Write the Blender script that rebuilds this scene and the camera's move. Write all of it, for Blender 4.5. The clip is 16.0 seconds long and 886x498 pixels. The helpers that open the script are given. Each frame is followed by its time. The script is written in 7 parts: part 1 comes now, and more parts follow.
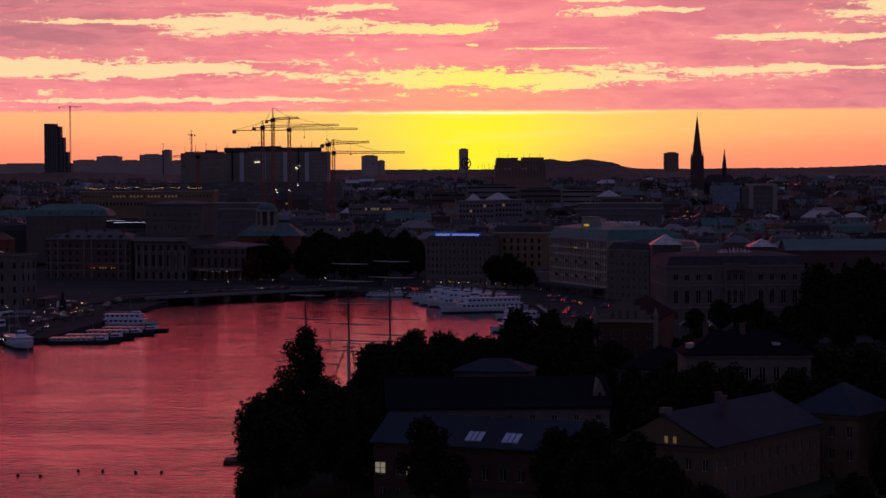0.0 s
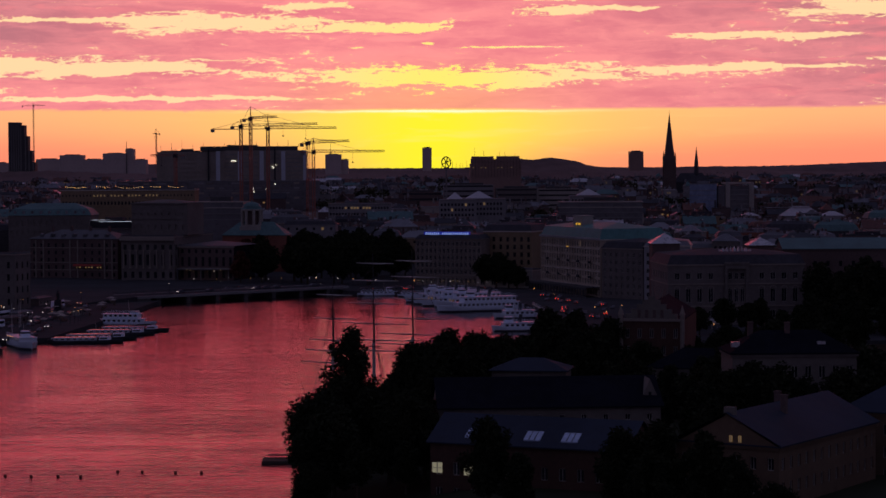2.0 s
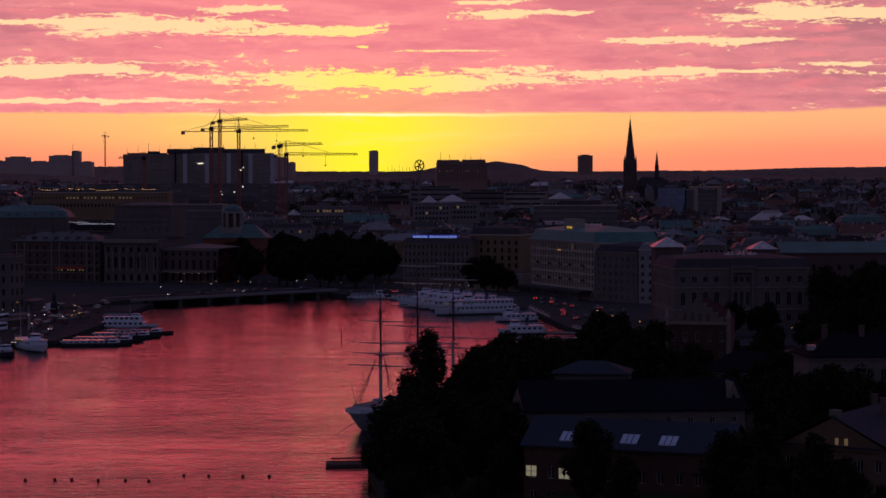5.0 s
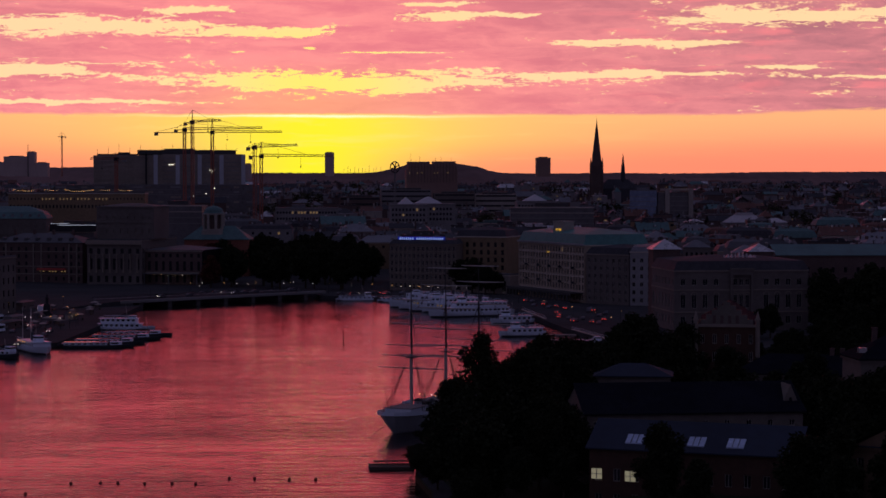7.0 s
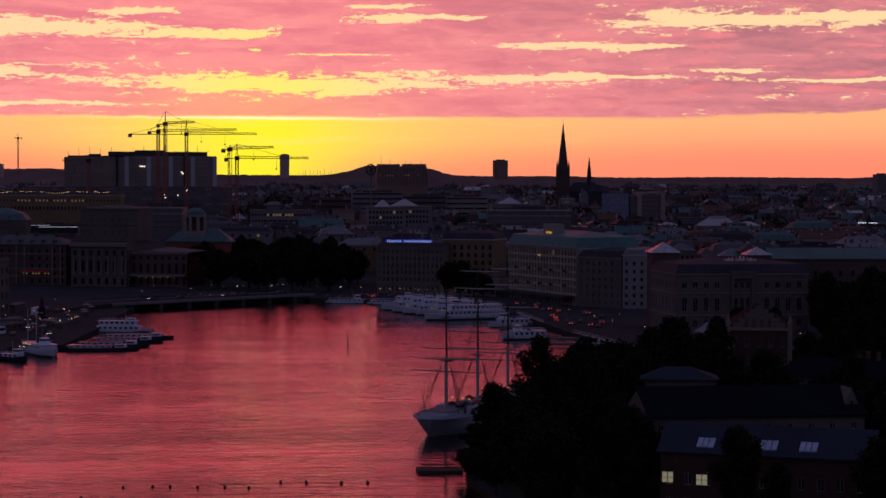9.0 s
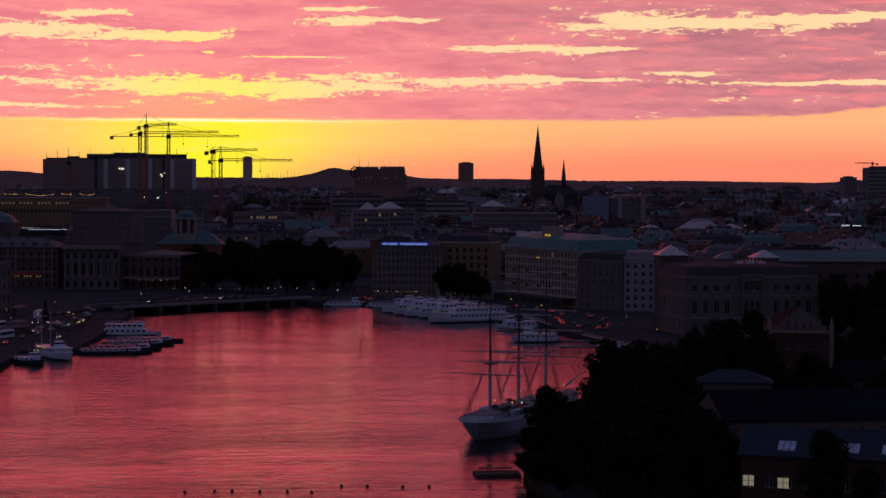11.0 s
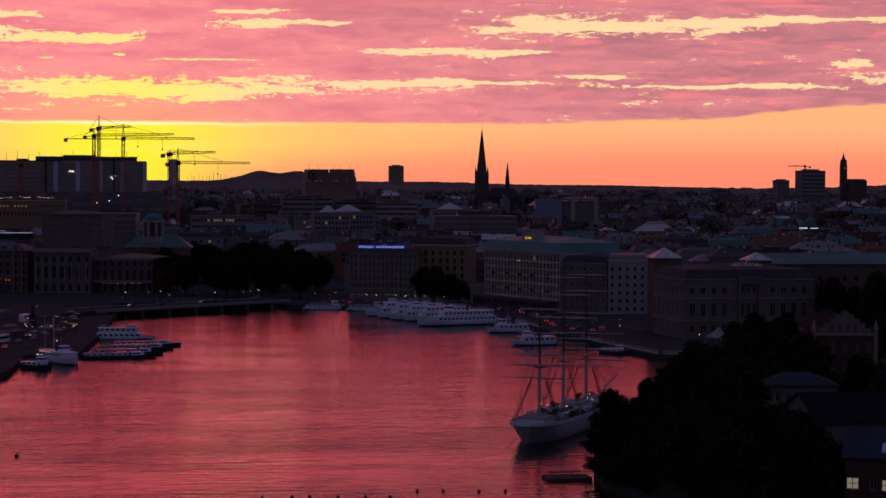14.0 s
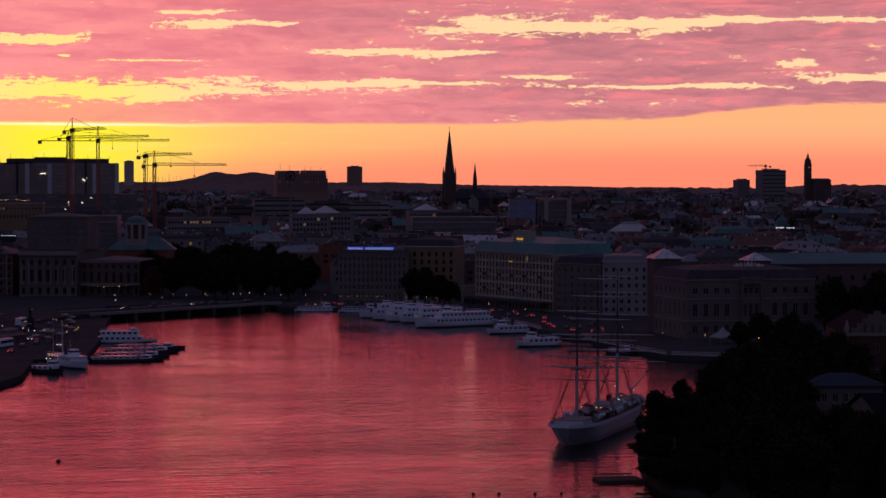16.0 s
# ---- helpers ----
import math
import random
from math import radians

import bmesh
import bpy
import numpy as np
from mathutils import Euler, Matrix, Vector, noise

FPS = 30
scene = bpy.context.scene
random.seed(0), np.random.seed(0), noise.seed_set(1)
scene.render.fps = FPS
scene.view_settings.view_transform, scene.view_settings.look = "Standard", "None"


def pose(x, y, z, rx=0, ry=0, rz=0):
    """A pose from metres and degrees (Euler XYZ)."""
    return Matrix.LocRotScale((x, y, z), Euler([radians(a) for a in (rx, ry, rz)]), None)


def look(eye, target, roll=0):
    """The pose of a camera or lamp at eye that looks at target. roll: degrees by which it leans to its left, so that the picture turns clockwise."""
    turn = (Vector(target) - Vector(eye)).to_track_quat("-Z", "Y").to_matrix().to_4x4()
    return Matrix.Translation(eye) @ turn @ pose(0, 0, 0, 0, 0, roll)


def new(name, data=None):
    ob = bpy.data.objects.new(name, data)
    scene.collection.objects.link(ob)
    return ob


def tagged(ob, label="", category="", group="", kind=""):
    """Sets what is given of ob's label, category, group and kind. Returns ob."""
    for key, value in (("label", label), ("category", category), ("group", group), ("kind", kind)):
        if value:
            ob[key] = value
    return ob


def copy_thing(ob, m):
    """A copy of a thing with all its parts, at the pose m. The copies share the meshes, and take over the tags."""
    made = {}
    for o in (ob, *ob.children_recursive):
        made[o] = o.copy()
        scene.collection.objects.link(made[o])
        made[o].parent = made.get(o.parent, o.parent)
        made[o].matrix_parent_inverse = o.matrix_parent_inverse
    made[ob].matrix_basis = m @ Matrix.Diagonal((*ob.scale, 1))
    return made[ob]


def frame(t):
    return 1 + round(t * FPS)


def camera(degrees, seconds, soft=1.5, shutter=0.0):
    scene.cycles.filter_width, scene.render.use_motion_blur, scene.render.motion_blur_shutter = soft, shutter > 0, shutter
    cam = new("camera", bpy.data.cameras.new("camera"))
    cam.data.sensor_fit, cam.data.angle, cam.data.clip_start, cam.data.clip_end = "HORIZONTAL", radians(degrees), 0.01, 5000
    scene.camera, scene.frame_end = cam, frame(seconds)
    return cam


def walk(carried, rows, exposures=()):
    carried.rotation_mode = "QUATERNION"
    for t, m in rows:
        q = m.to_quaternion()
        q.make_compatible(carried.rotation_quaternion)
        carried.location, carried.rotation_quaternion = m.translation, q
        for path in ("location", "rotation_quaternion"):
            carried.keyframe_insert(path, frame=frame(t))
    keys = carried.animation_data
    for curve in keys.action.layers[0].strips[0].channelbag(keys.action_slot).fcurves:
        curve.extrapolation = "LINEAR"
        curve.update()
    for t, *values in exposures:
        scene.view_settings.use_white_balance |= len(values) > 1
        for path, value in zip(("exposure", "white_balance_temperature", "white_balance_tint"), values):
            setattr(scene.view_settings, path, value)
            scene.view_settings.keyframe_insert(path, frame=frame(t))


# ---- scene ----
# camera: seconds, eye x, y, z, yaw, pitch, lean
cam = camera(23.2, 16.0, soft=1.6)
PATH = [
    (0.0, 77.858, -584.085, 62.651, 0.096, -2.088, -0.264),
    (0.5, 73.483, -583.880, 62.758, -0.198, -2.110, -0.270),
    (1.0, 69.051, -583.729, 62.848, -0.525, -2.118, -0.284),
    (1.5, 64.626, -583.603, 62.912, -0.816, -2.130, -0.288),
    (2.0, 60.170, -583.461, 62.931, -1.078, -2.133, -0.301),
    (2.5, 55.704, -583.215, 62.912, -1.327, -2.128, -0.305),
    (3.0, 51.234, -582.918, 62.867, -1.592, -2.116, -0.288),
    (3.5, 46.648, -582.547, 62.805, -1.885, -2.092, -0.243),
    (4.0, 41.993, -582.113, 62.748, -2.201, -2.070, -0.171),
    (6.5, 16.883, -579.198, 62.780, -3.843, -2.011, -0.042),
    (7, 11.625, -578.614, 62.811, -4.240, -1.997, 0.032),
    (7.5, 6.195, -578.093, 62.845, -4.646, -1.980, 0.088),
    (8, 0.677, -577.571, 62.880, -5.023, -1.964, 0.123),
    (8.5, -4.826, -576.998, 62.909, -5.345, -1.944, 0.147),
    (9, -10.271, -576.393, 62.925, -5.689, -1.930, 0.197),
    (11.5, -37.440, -571.104, 62.813, -7.208, -1.840, 0.233),
    (12.0, -42.851, -569.944, 62.785, -7.515, -1.827, 0.243),
    (12.5, -48.303, -568.676, 62.746, -7.877, -1.814, 0.253),
    (13.0, -53.765, -567.361, 62.686, -8.291, -1.804, 0.245),
    (13.5, -59.185, -566.029, 62.631, -8.764, -1.787, 0.239),
    (14.0, -64.558, -564.748, 62.619, -9.244, -1.770, 0.247),
    (14.5, -69.876, -563.499, 62.667, -9.675, -1.766, 0.211),
    (15.0, -75.134, -562.390, 62.761, -10.041, -1.760, 0.148),
    (15.5, -80.484, -561.315, 62.882, -10.357, -1.761, 0.103),
    (16.0, -85.901, -560.226, 63.005, -10.647, -1.757, 0.052),
]


def eye_pose(x, y, z, yaw, pitch, lean):
    ahead = Vector((-math.sin(radians(yaw)) * math.cos(radians(pitch)), math.cos(radians(yaw)) * math.cos(radians(pitch)), math.sin(radians(pitch))))
    return look((x, y, z), Vector((x, y, z)) + ahead, lean)


walk(cam, [(t, eye_pose(*row)) for t, *row in PATH])


# ---- light ----
# dusk: the sun has just gone down straight ahead; the sky is a world shader in degrees of azimuth (from +y to +x) and elevation
world = bpy.data.worlds.new("dusk_sky")
scene.world = world
world.use_nodes = True
wt = world.node_tree
wt.nodes.clear()


class Nodes:
    """Short hand for maths on sockets of one node tree."""

    def __init__(self, tree):
        self.tree = tree

    def put(self, socket, value):
        if isinstance(value, bpy.types.NodeSocket):
            self.tree.links.new(value, socket)
        elif isinstance(value, tuple) and len(value) == 3 and socket.type == "RGBA":
            socket.default_value = (*value, 1)
        else:
            socket.default_value = value

    def m(self, op, a, b=None, c=None, clamp=False):
        n = self.tree.nodes.new("ShaderNodeMath")
        n.operation, n.use_clamp = op, clamp
        for s, v in zip(n.inputs, (a, b, c)):
            if v is not None:
                self.put(s, v)
        return n.outputs[0]

    def step(self, x, lo, hi, a=0.0, b=1.0):
        n = self.tree.nodes.new("ShaderNodeMapRange")
        n.interpolation_type = "SMOOTHSTEP"
        for s, v in zip(n.inputs, (x, lo, hi, a, b)):
            self.put(s, v)
        return n.outputs[0]

    def mix(self, fac, a, b, blend="MIX"):
        n = self.tree.nodes.new("ShaderNodeMix")
        n.data_type, n.blend_type = "RGBA", blend
        self.put(n.inputs[0], fac), self.put(n.inputs[6], a), self.put(n.inputs[7], b)
        return n.outputs[2]

    def xyz(self, x, y, z):
        n = self.tree.nodes.new("ShaderNodeCombineXYZ")
        for s, v in zip(n.inputs, (x, y, z)):
            self.put(s, v)
        return n.outputs[0]

    def noise(self, vector, scale, detail=4.0, rough=0.55, distort=0.0):
        n = self.tree.nodes.new("ShaderNodeTexNoise")
        self.put(n.inputs["Vector"], vector)
        n.inputs["Scale"].default_value, n.inputs["Detail"].default_value = scale, detail
        n.inputs["Roughness"].default_value, n.inputs["Distortion"].default_value = rough, distort
        return n.outputs[0]

    def ramp(self, fac, stops):
        n = self.tree.nodes.new("ShaderNodeValToRGB")
        self.put(n.inputs[0], fac)
        while len(n.color_ramp.elements) < len(stops):
            n.color_ramp.elements.new(0.5)
        for e, (p, c) in zip(n.color_ramp.elements, stops):
            e.position, e.color = p, (*c, 1)
        return n.outputs[0]

    def bell(self, x, middle, width):
        d = self.m("DIVIDE", self.m("SUBTRACT", x, middle), width)
        return self.m("EXPONENT", self.m("MULTIPLY", self.m("MULTIPLY", d, d), -1.0))


w = Nodes(wt)
split = wt.nodes.new("ShaderNodeSeparateXYZ")
wt.links.new(wt.nodes.new("ShaderNodeTexCoord").outputs["Generated"], split.inputs[0])
az = w.m("MULTIPLY", w.m("ARCTAN2", split.outputs[0], split.outputs[1]), 57.2958)
el = w.m("MULTIPLY", w.m("ARCSINE", split.outputs[2]), 57.2958)

# clear band above the horizon, yellow where the sun went down
near = w.bell(az, 0.7, 2.9)
wide = w.bell(az, 0.8, 7.2)
clear = w.mix(w.step(el, 0.0, 1.7), (1.0, 0.225, 0.150), (1.0, 0.45, 0.205))
clear = w.mix(w.m("MULTIPLY", wide, w.step(el, -0.1, 0.9, 0.55, 1.0)), clear, (1.0, 0.60, 0.15))
clear = w.mix(near, clear, (1.0, 0.86, 0.03))
# faint lighter wisps within the clear band
veil = w.step(w.noise(w.xyz(w.m("MULTIPLY", az, 0.30), w.m("MULTIPLY", el, 2.6), 9.4), 1.4, 4.0, 0.55, 0.6), 0.52, 0.74, 0.0, 0.22)
clear = w.mix(w.m("MULTIPLY", veil, wide), clear, (1.0, 0.80, 0.30))
low = w.m("MULTIPLY", w.step(el, 1.1, 0.0), w.m("SUBTRACT", 1.0, w.bell(az, 0.6, 3.4)))
clear = w.mix(w.m("MULTIPLY", low, 0.72), clear, (1.0, 0.27, 0.155))

# openings in the cloud deck: azimuth, elevation, half width, half height
STREAKS = [
    (-4.6, 3.86, 3.0, 0.24), (-9.2, 3.92, 2.2, 0.07), (-0.2, 3.76, 1.7, 0.11), (-2.4, 4.28, 1.3, 0.08), (-8.6, 2.70, 4.4, 0.20), (1.7, 2.44, 4.4, 0.22),
    (9.0, 2.62, 3.2, 0.09), (-7.0, 1.86, 4.2, 0.06), (5.0, 4.18, 1.9, 0.11), (4.4, 4.50, 1.2, 0.06), (9.7, 3.43, 2.2, 0.09), (13.6, 4.10, 3.6, 0.20),
    (19.5, 4.24, 3.6, 0.10), (16.4, 2.54, 3.4, 0.06), (13.3, 2.76, 1.0, 0.06), (20.0, 3.12, 0.5, 0.09), (2.8, 3.20, 1.5, 0.030), (0.76, 3.31, 0.16, 0.05), (22.0, 2.75, 2.2, 0.09),
]
drift = w.xyz(w.m("MULTIPLY", az, 0.22), w.m("MULTIPLY", el, 1.6), 0.0)
warp = w.m("SUBTRACT", w.noise(drift, 1.6, 2.0, 0.5), 0.5)
frill = w.m("SUBTRACT", w.noise(w.xyz(w.m("MULTIPLY", az, 0.8), w.m("MULTIPLY", el, 5.0), 2.0), 1.5, 5.0, 0.62, 0.5), 0.5)
elw = w.m("ADD", w.m("ADD", el, w.m("MULTIPLY", warp, 0.30)), w.m("MULTIPLY", frill, 0.17))
gap = 0.0
for a, e, wa, we in STREAKS:
    d2 = w.m("POWER", w.m("DIVIDE", w.m("SUBTRACT", az, a), wa), 4.0) if wa > 0.6 else w.m("POWER", w.m("DIVIDE", w.m("SUBTRACT", az, a), wa), 2.0)
    g = w.m("EXPONENT", w.m("MULTIPLY", d2, -1.0))
    gap = w.m("ADD", gap, w.m("MULTIPLY", g, w.bell(elw if we > 0.055 else el, e, we)))
coarse = w.noise(w.xyz(w.m("MULTIPLY", az, 0.16), w.m("MULTIPLY", elw, 1.5), 3.1), 1.5, 4.0, 0.58, 0.3)
fine = w.noise(w.xyz(w.m("MULTIPLY", az, 0.55), w.m("MULTIPLY", elw, 4.0), 7.7), 1.7, 6.0, 0.62, 0.7)
grit = w.noise(w.xyz(w.m("MULTIPLY", az, 2.2), w.m("MULTIPLY", elw, 8.0), 5.5), 1.6, 5.0, 0.62, 0.8)
tex = w.m("ADD", w.m("MULTIPLY", w.m("SUBTRACT", grit, 0.5), 1.5), w.m("ADD", w.m("MULTIPLY", w.m("SUBTRACT", coarse, 0.5), 1.5), w.m("MULTIPLY", w.m("SUBTRACT", fine, 0.5), 2.5)))
field = w.m("ADD", w.m("MULTIPLY", gap, 0.98), w.m("MULTIPLY", tex, w.step(gap, 0.0, 0.30, 0.72, 1.05)))
gapmask = w.step(field, 0.27, 0.53)
# the deck's lower edge, higher towards the north
foot = w.m("ADD", w.step(az, 11.0, 15.0, 1.57, 1.68), w.step(az, 15.5, 20.5, 0.0, 0.40))
edge = w.m("SUBTRACT", w.m("ADD", w.m("ADD", el, w.m("MULTIPLY", frill, w.m("ADD", w.step(az, -1.0, -5.0, 0.07, 0.22), w.step(az, 11.0, 16.0, 0.0, 0.16)))), w.m("MULTIPLY", w.m("SUBTRACT", coarse, 0.5), 0.12)), foot)
deck = w.step(edge, -0.05, 0.05)
rim = w.m("MULTIPLY", w.bell(az, 0.8, 3.3), w.bell(edge, -0.045, 0.035))
clear = w.mix(rim, clear, (1.0, 0.98, 0.62))
puff = w.noise(w.xyz(w.m("MULTIPLY", az, 0.55), w.m("MULTIPLY", elw, 2.2), 4.2), 1.5, 5.0, 0.55, 0.7)
shade = w.step(w.m("ADD", w.m("MULTIPLY", w.m("SUBTRACT", w.m("ADD", w.m("MULTIPLY", puff, 0.80), w.m("MULTIPLY", grit, 0.20)), 0.5), 1.5), w.m("MULTIPLY", w.m("SUBTRACT", coarse, 0.5), 1.7)), -0.46, 0.42)
cloud_warm = w.mix(shade, (0.80, 0.204, 0.245), (1.0, 0.303, 0.298))
cloud_cool = w.mix(shade, (0.45, 0.168, 0.200), (0.72, 0.238, 0.262))
side = w.m("MAXIMUM", w.step(w.m("ADD", az, w.m("MULTIPLY", el, 1.2)), 6.0, 19.0), w.m("MULTIPLY", w.step(az, -3.0, -12.0), w.step(el, 1.5, 3.6)))
cloud = w.mix(w.m("MULTIPLY", side, 0.95), cloud_warm, cloud_cool)
blush = w.m("MULTIPLY", w.step(w.noise(w.xyz(w.m("MULTIPLY", az, 0.35), w.m("MULTIPLY", elw, 3.0), 6.3), 1.4, 3.0, 0.5, 0.4), 0.54, 0.70), side)
cloud = w.mix(w.m("MULTIPLY", blush, 0.7), cloud, (0.96, 0.245, 0.262))
glow = w.m("MULTIPLY", w.bell(az, 0.5, 3.6), w.bell(el, 1.85, 0.75))
cloud = w.mix(w.m("MULTIPLY", glow, 0.6), cloud, (1.0, 0.42, 0.17))
gapcol = w.mix(w.m("MULTIPLY", w.bell(az, 0.9, 3.0), w.step(el, 4.6, 2.4, 0.3, 1.0)), (1.0, 0.68, 0.37), (1.0, 0.82, 0.17))
gapcol = w.mix(w.step(field, 0.5, 0.30), gapcol, (1.0, 0.46, 0.27))
deckcol = w.mix(gapmask, cloud, gapcol)
front = w.mix(deck, clear, deckcol)
# overhead and behind: the deck reddens, then fades to dusky blue grey
high = w.ramp(w.m("DIVIDE", el, 90.0, clamp=True), [(0.0, (0.97, 0.125, 0.158)), (0.06, (0.99, 0.100, 0.138)), (0.115, (0.84, 0.085, 0.124)), (0.165, (0.32, 0.07, 0.10)), (0.24, (0.085, 0.062, 0.098)), (0.5, (0.063, 0.064, 0.128)), (1.0, (0.062, 0.065, 0.132))])
streaky = w.step(w.noise(w.xyz(w.m("MULTIPLY", az, 0.05), w.m("MULTIPLY", el, 0.3), 1.0), 1.5, 3.0), 0.3, 0.7, 0.75, 1.25)
high = w.mix(1.0, high, w.xyz(streaky, streaky, streaky), "MULTIPLY")
sky = w.mix(w.step(el, 4.4, 6.5), front, high)
back = w.mix(w.step(el, 0.0, 40.0), (0.076, 0.063, 0.115), (0.072, 0.070, 0.140))
away = w.step(w.m("ABSOLUTE", w.m("SUBTRACT", az, 4.0)), 19.0, 42.0)
sky = w.mix(away, sky, back)
sky = w.mix(w.step(el, -0.3, -1.0), sky, (0.012, 0.011, 0.015))
bg = wt.nodes.new("ShaderNodeBackground")
wt.links.new(sky, bg.inputs[0])
bg.inputs[1].default_value = 1.05
wt.links.new(bg.outputs[0], wt.nodes.new("ShaderNodeOutputWorld").inputs[0])


# ---- materials ----
def material(name, colour, rough=0.7, vary=0.25, grain=1.5, coarse=0.12, metal=0.0, bump=0.0, emit=None, power=0.0, per_object=0.0, spec=0.15):
    """Paint or stone with stains at two scales, in metres."""
    ma = bpy.data.materials.new(name)
    ma.use_nodes = True
    n = Nodes(ma.node_tree)
    b = ma.node_tree.nodes["Principled BSDF"]
    where = ma.node_tree.nodes.new("ShaderNodeTexCoord").outputs["Object"]
    f1, f2 = n.noise(where, grain, 5.0, 0.6), n.noise(where, coarse, 3.0, 0.6)
    f = n.m("ADD", n.m("MULTIPLY", f1, 0.5), n.m("MULTIPLY", f2, 0.5))
    if per_object:
        r = ma.node_tree.nodes.new("ShaderNodeObjectInfo").outputs["Random"]
        f = n.m("ADD", f, n.m("MULTIPLY", n.m("SUBTRACT", r, 0.5), per_object))
    lo = tuple(c * (1 - vary) for c in colour)
    hi = tuple(min(1.0, c * (1 + vary)) for c in colour)
    n.put(b.inputs["Base Color"], n.mix(n.step(f, 0.25, 0.75), lo, hi))
    n.put(b.inputs["Roughness"], n.step(f1, 0.2, 0.8, max(0.02, rough - 0.12), min(1.0, rough + 0.12)))
    b.inputs["Metallic"].default_value, b.inputs["Specular IOR Level"].default_value = metal, spec
    if bump:
        bp = ma.node_tree.nodes.new("ShaderNodeBump")
        bp.inputs["Strength"].default_value, bp.inputs["Distance"].default_value = 0.5, bump
        n.put(bp.inputs["Height"], f1)
        n.put(b.inputs["Normal"], bp.outputs[0])
    if emit:
        b.inputs["Emission Color"].default_value = (*emit, 1)
        b.inputs["Emission Strength"].default_value = power
    return ma


def water_material():
    ma = bpy.data.materials.new("harbour_water")
    ma.use_nodes = True
    n = Nodes(ma.node_tree)
    b = ma.node_tree.nodes["Principled BSDF"]
    b.inputs["Base Color"].default_value = (0.010, 0.006, 0.008, 1)
    b.inputs["IOR"].default_value = 1.333
    where = ma.node_tree.nodes.new("ShaderNodeTexCoord").outputs["Object"]

    def mapped(sx, sy, turn):
        mp = ma.node_tree.nodes.new("ShaderNodeMapping")
        mp.inputs["Scale"].default_value, mp.inputs["Rotation"].default_value = (sx, sy, 1.0), (0, 0, radians(turn))
        n.put(mp.inputs["Vector"], where)
        return mp.outputs[0]

    waves = n.noise(mapped(0.05, 0.20, 3), 1.0, 4.0, 0.55, 0.5)
    ripple = n.noise(mapped(0.26, 0.85, -4), 1.0, 3.0, 0.6, 0.3)
    cross = n.noise(mapped(0.42, 0.55, 30), 1.0, 2.0, 0.5, 0.0)
    chop = n.noise(mapped(0.055, 0.34, 2), 1.0, 2.0, 0.5, 0.25)
    calm = n.noise(mapped(0.0065, 0.016, 4), 1.0, 4.0, 0.6, 1.2)
    n.put(b.inputs["Roughness"], n.step(calm, 0.3, 0.7, 0.08, 0.16))
    swell = ma.node_tree.nodes.new("ShaderNodeTexWave")
    swell.bands_direction = "Y"
    n.put(swell.inputs["Vector"], mapped(0.3, 1.0, 3))
    for key, value in (("Scale", 0.052), ("Distortion", 9.0), ("Detail", 3.0), ("Detail Scale", 1.2)):
        swell.inputs[key].default_value = value
    patch = n.step(n.noise(mapped(0.006, 0.012, 0), 1.0, 2.0, 0.5, 0.8), 0.42, 0.62, 0.02, 0.17)
    height = n.m("ADD", n.m("ADD", n.m("ADD", n.m("MULTIPLY", waves, 0.30), n.m("MULTIPLY", chop, 0.72)), n.m("MULTIPLY", swell.outputs[1], n.m("MULTIPLY", patch, 0.6))), n.m("ADD", n.m("MULTIPLY", ripple, 0.20), n.m("MULTIPLY", cross, 0.20)))
    bp = ma.node_tree.nodes.new("ShaderNodeBump")
    bp.inputs["Distance"].default_value = 0.50
    n.put(bp.inputs["Strength"], n.step(calm, 0.30, 0.68, 0.35, 1.0))
    n.put(bp.inputs["Height"], height)
    n.put(b.inputs["Normal"], bp.outputs[0])
    return ma


def leaf_material(name, colour):
    ma = material(name, colour, 0.85, 0.45, 0.8, 0.2, spec=0.04)
    n = Nodes(ma.node_tree)
    b = ma.node_tree.nodes["Principled BSDF"]
    geo = ma.node_tree.nodes.new("ShaderNodeNewGeometry")
    f = n.step(geo.outputs["Random Per Island"], 0.0, 1.0)
    n.put(b.inputs["Base Color"], n.mix(f, tuple(c * 0.6 for c in colour), tuple(c * 1.5 for c in colour)))
    return ma


WATER = water_material()
STONE = material("tan_stone", (0.30, 0.255, 0.215), 0.8, 0.25, 0.6, 0.06, bump=0.05)
BANKSTONE = material("brownish_bank_stone", (0.20, 0.165, 0.14), 0.8, 0.25, 0.6, 0.06, bump=0.05)
DARKSTONE = material("weathered_brown_stone", (0.165, 0.142, 0.13), 0.8, 0.25, 0.6, 0.06, bump=0.05)
PALE = material("pale_plaster", (0.36, 0.32, 0.28), 0.8, 0.2, 0.6, 0.06)
HOTELW = material("warm_hotel_stone", (0.44, 0.355, 0.275), 0.75, 0.2, 0.6, 0.06)
VERDI = material("bright_copper_roof", (0.10, 0.23, 0.215), 0.5, 0.25, 0.5, 0.08)
BLUEROOF = material("blue_grey_sheet_roof", (0.034, 0.042, 0.062), 0.75, 0.3, 0.4, 0.06)
SHIPW = material("bluish_white_hull", (0.50, 0.52, 0.56), 0.4, 0.1, 0.5, 0.08, spec=0.4)
GREYP = material("grey_plaster", (0.25, 0.235, 0.235), 0.8, 0.2, 0.6, 0.06)
OCHRE = material("ochre_plaster", (0.26, 0.185, 0.115), 0.8, 0.25, 0.6, 0.06)
REDBRICK = material("red_brick", (0.26, 0.10, 0.07), 0.85, 0.3, 1.2, 0.08, bump=0.03)
DARKBRICK = material("dark_brick", (0.13, 0.09, 0.083), 0.85, 0.3, 1.2, 0.08)
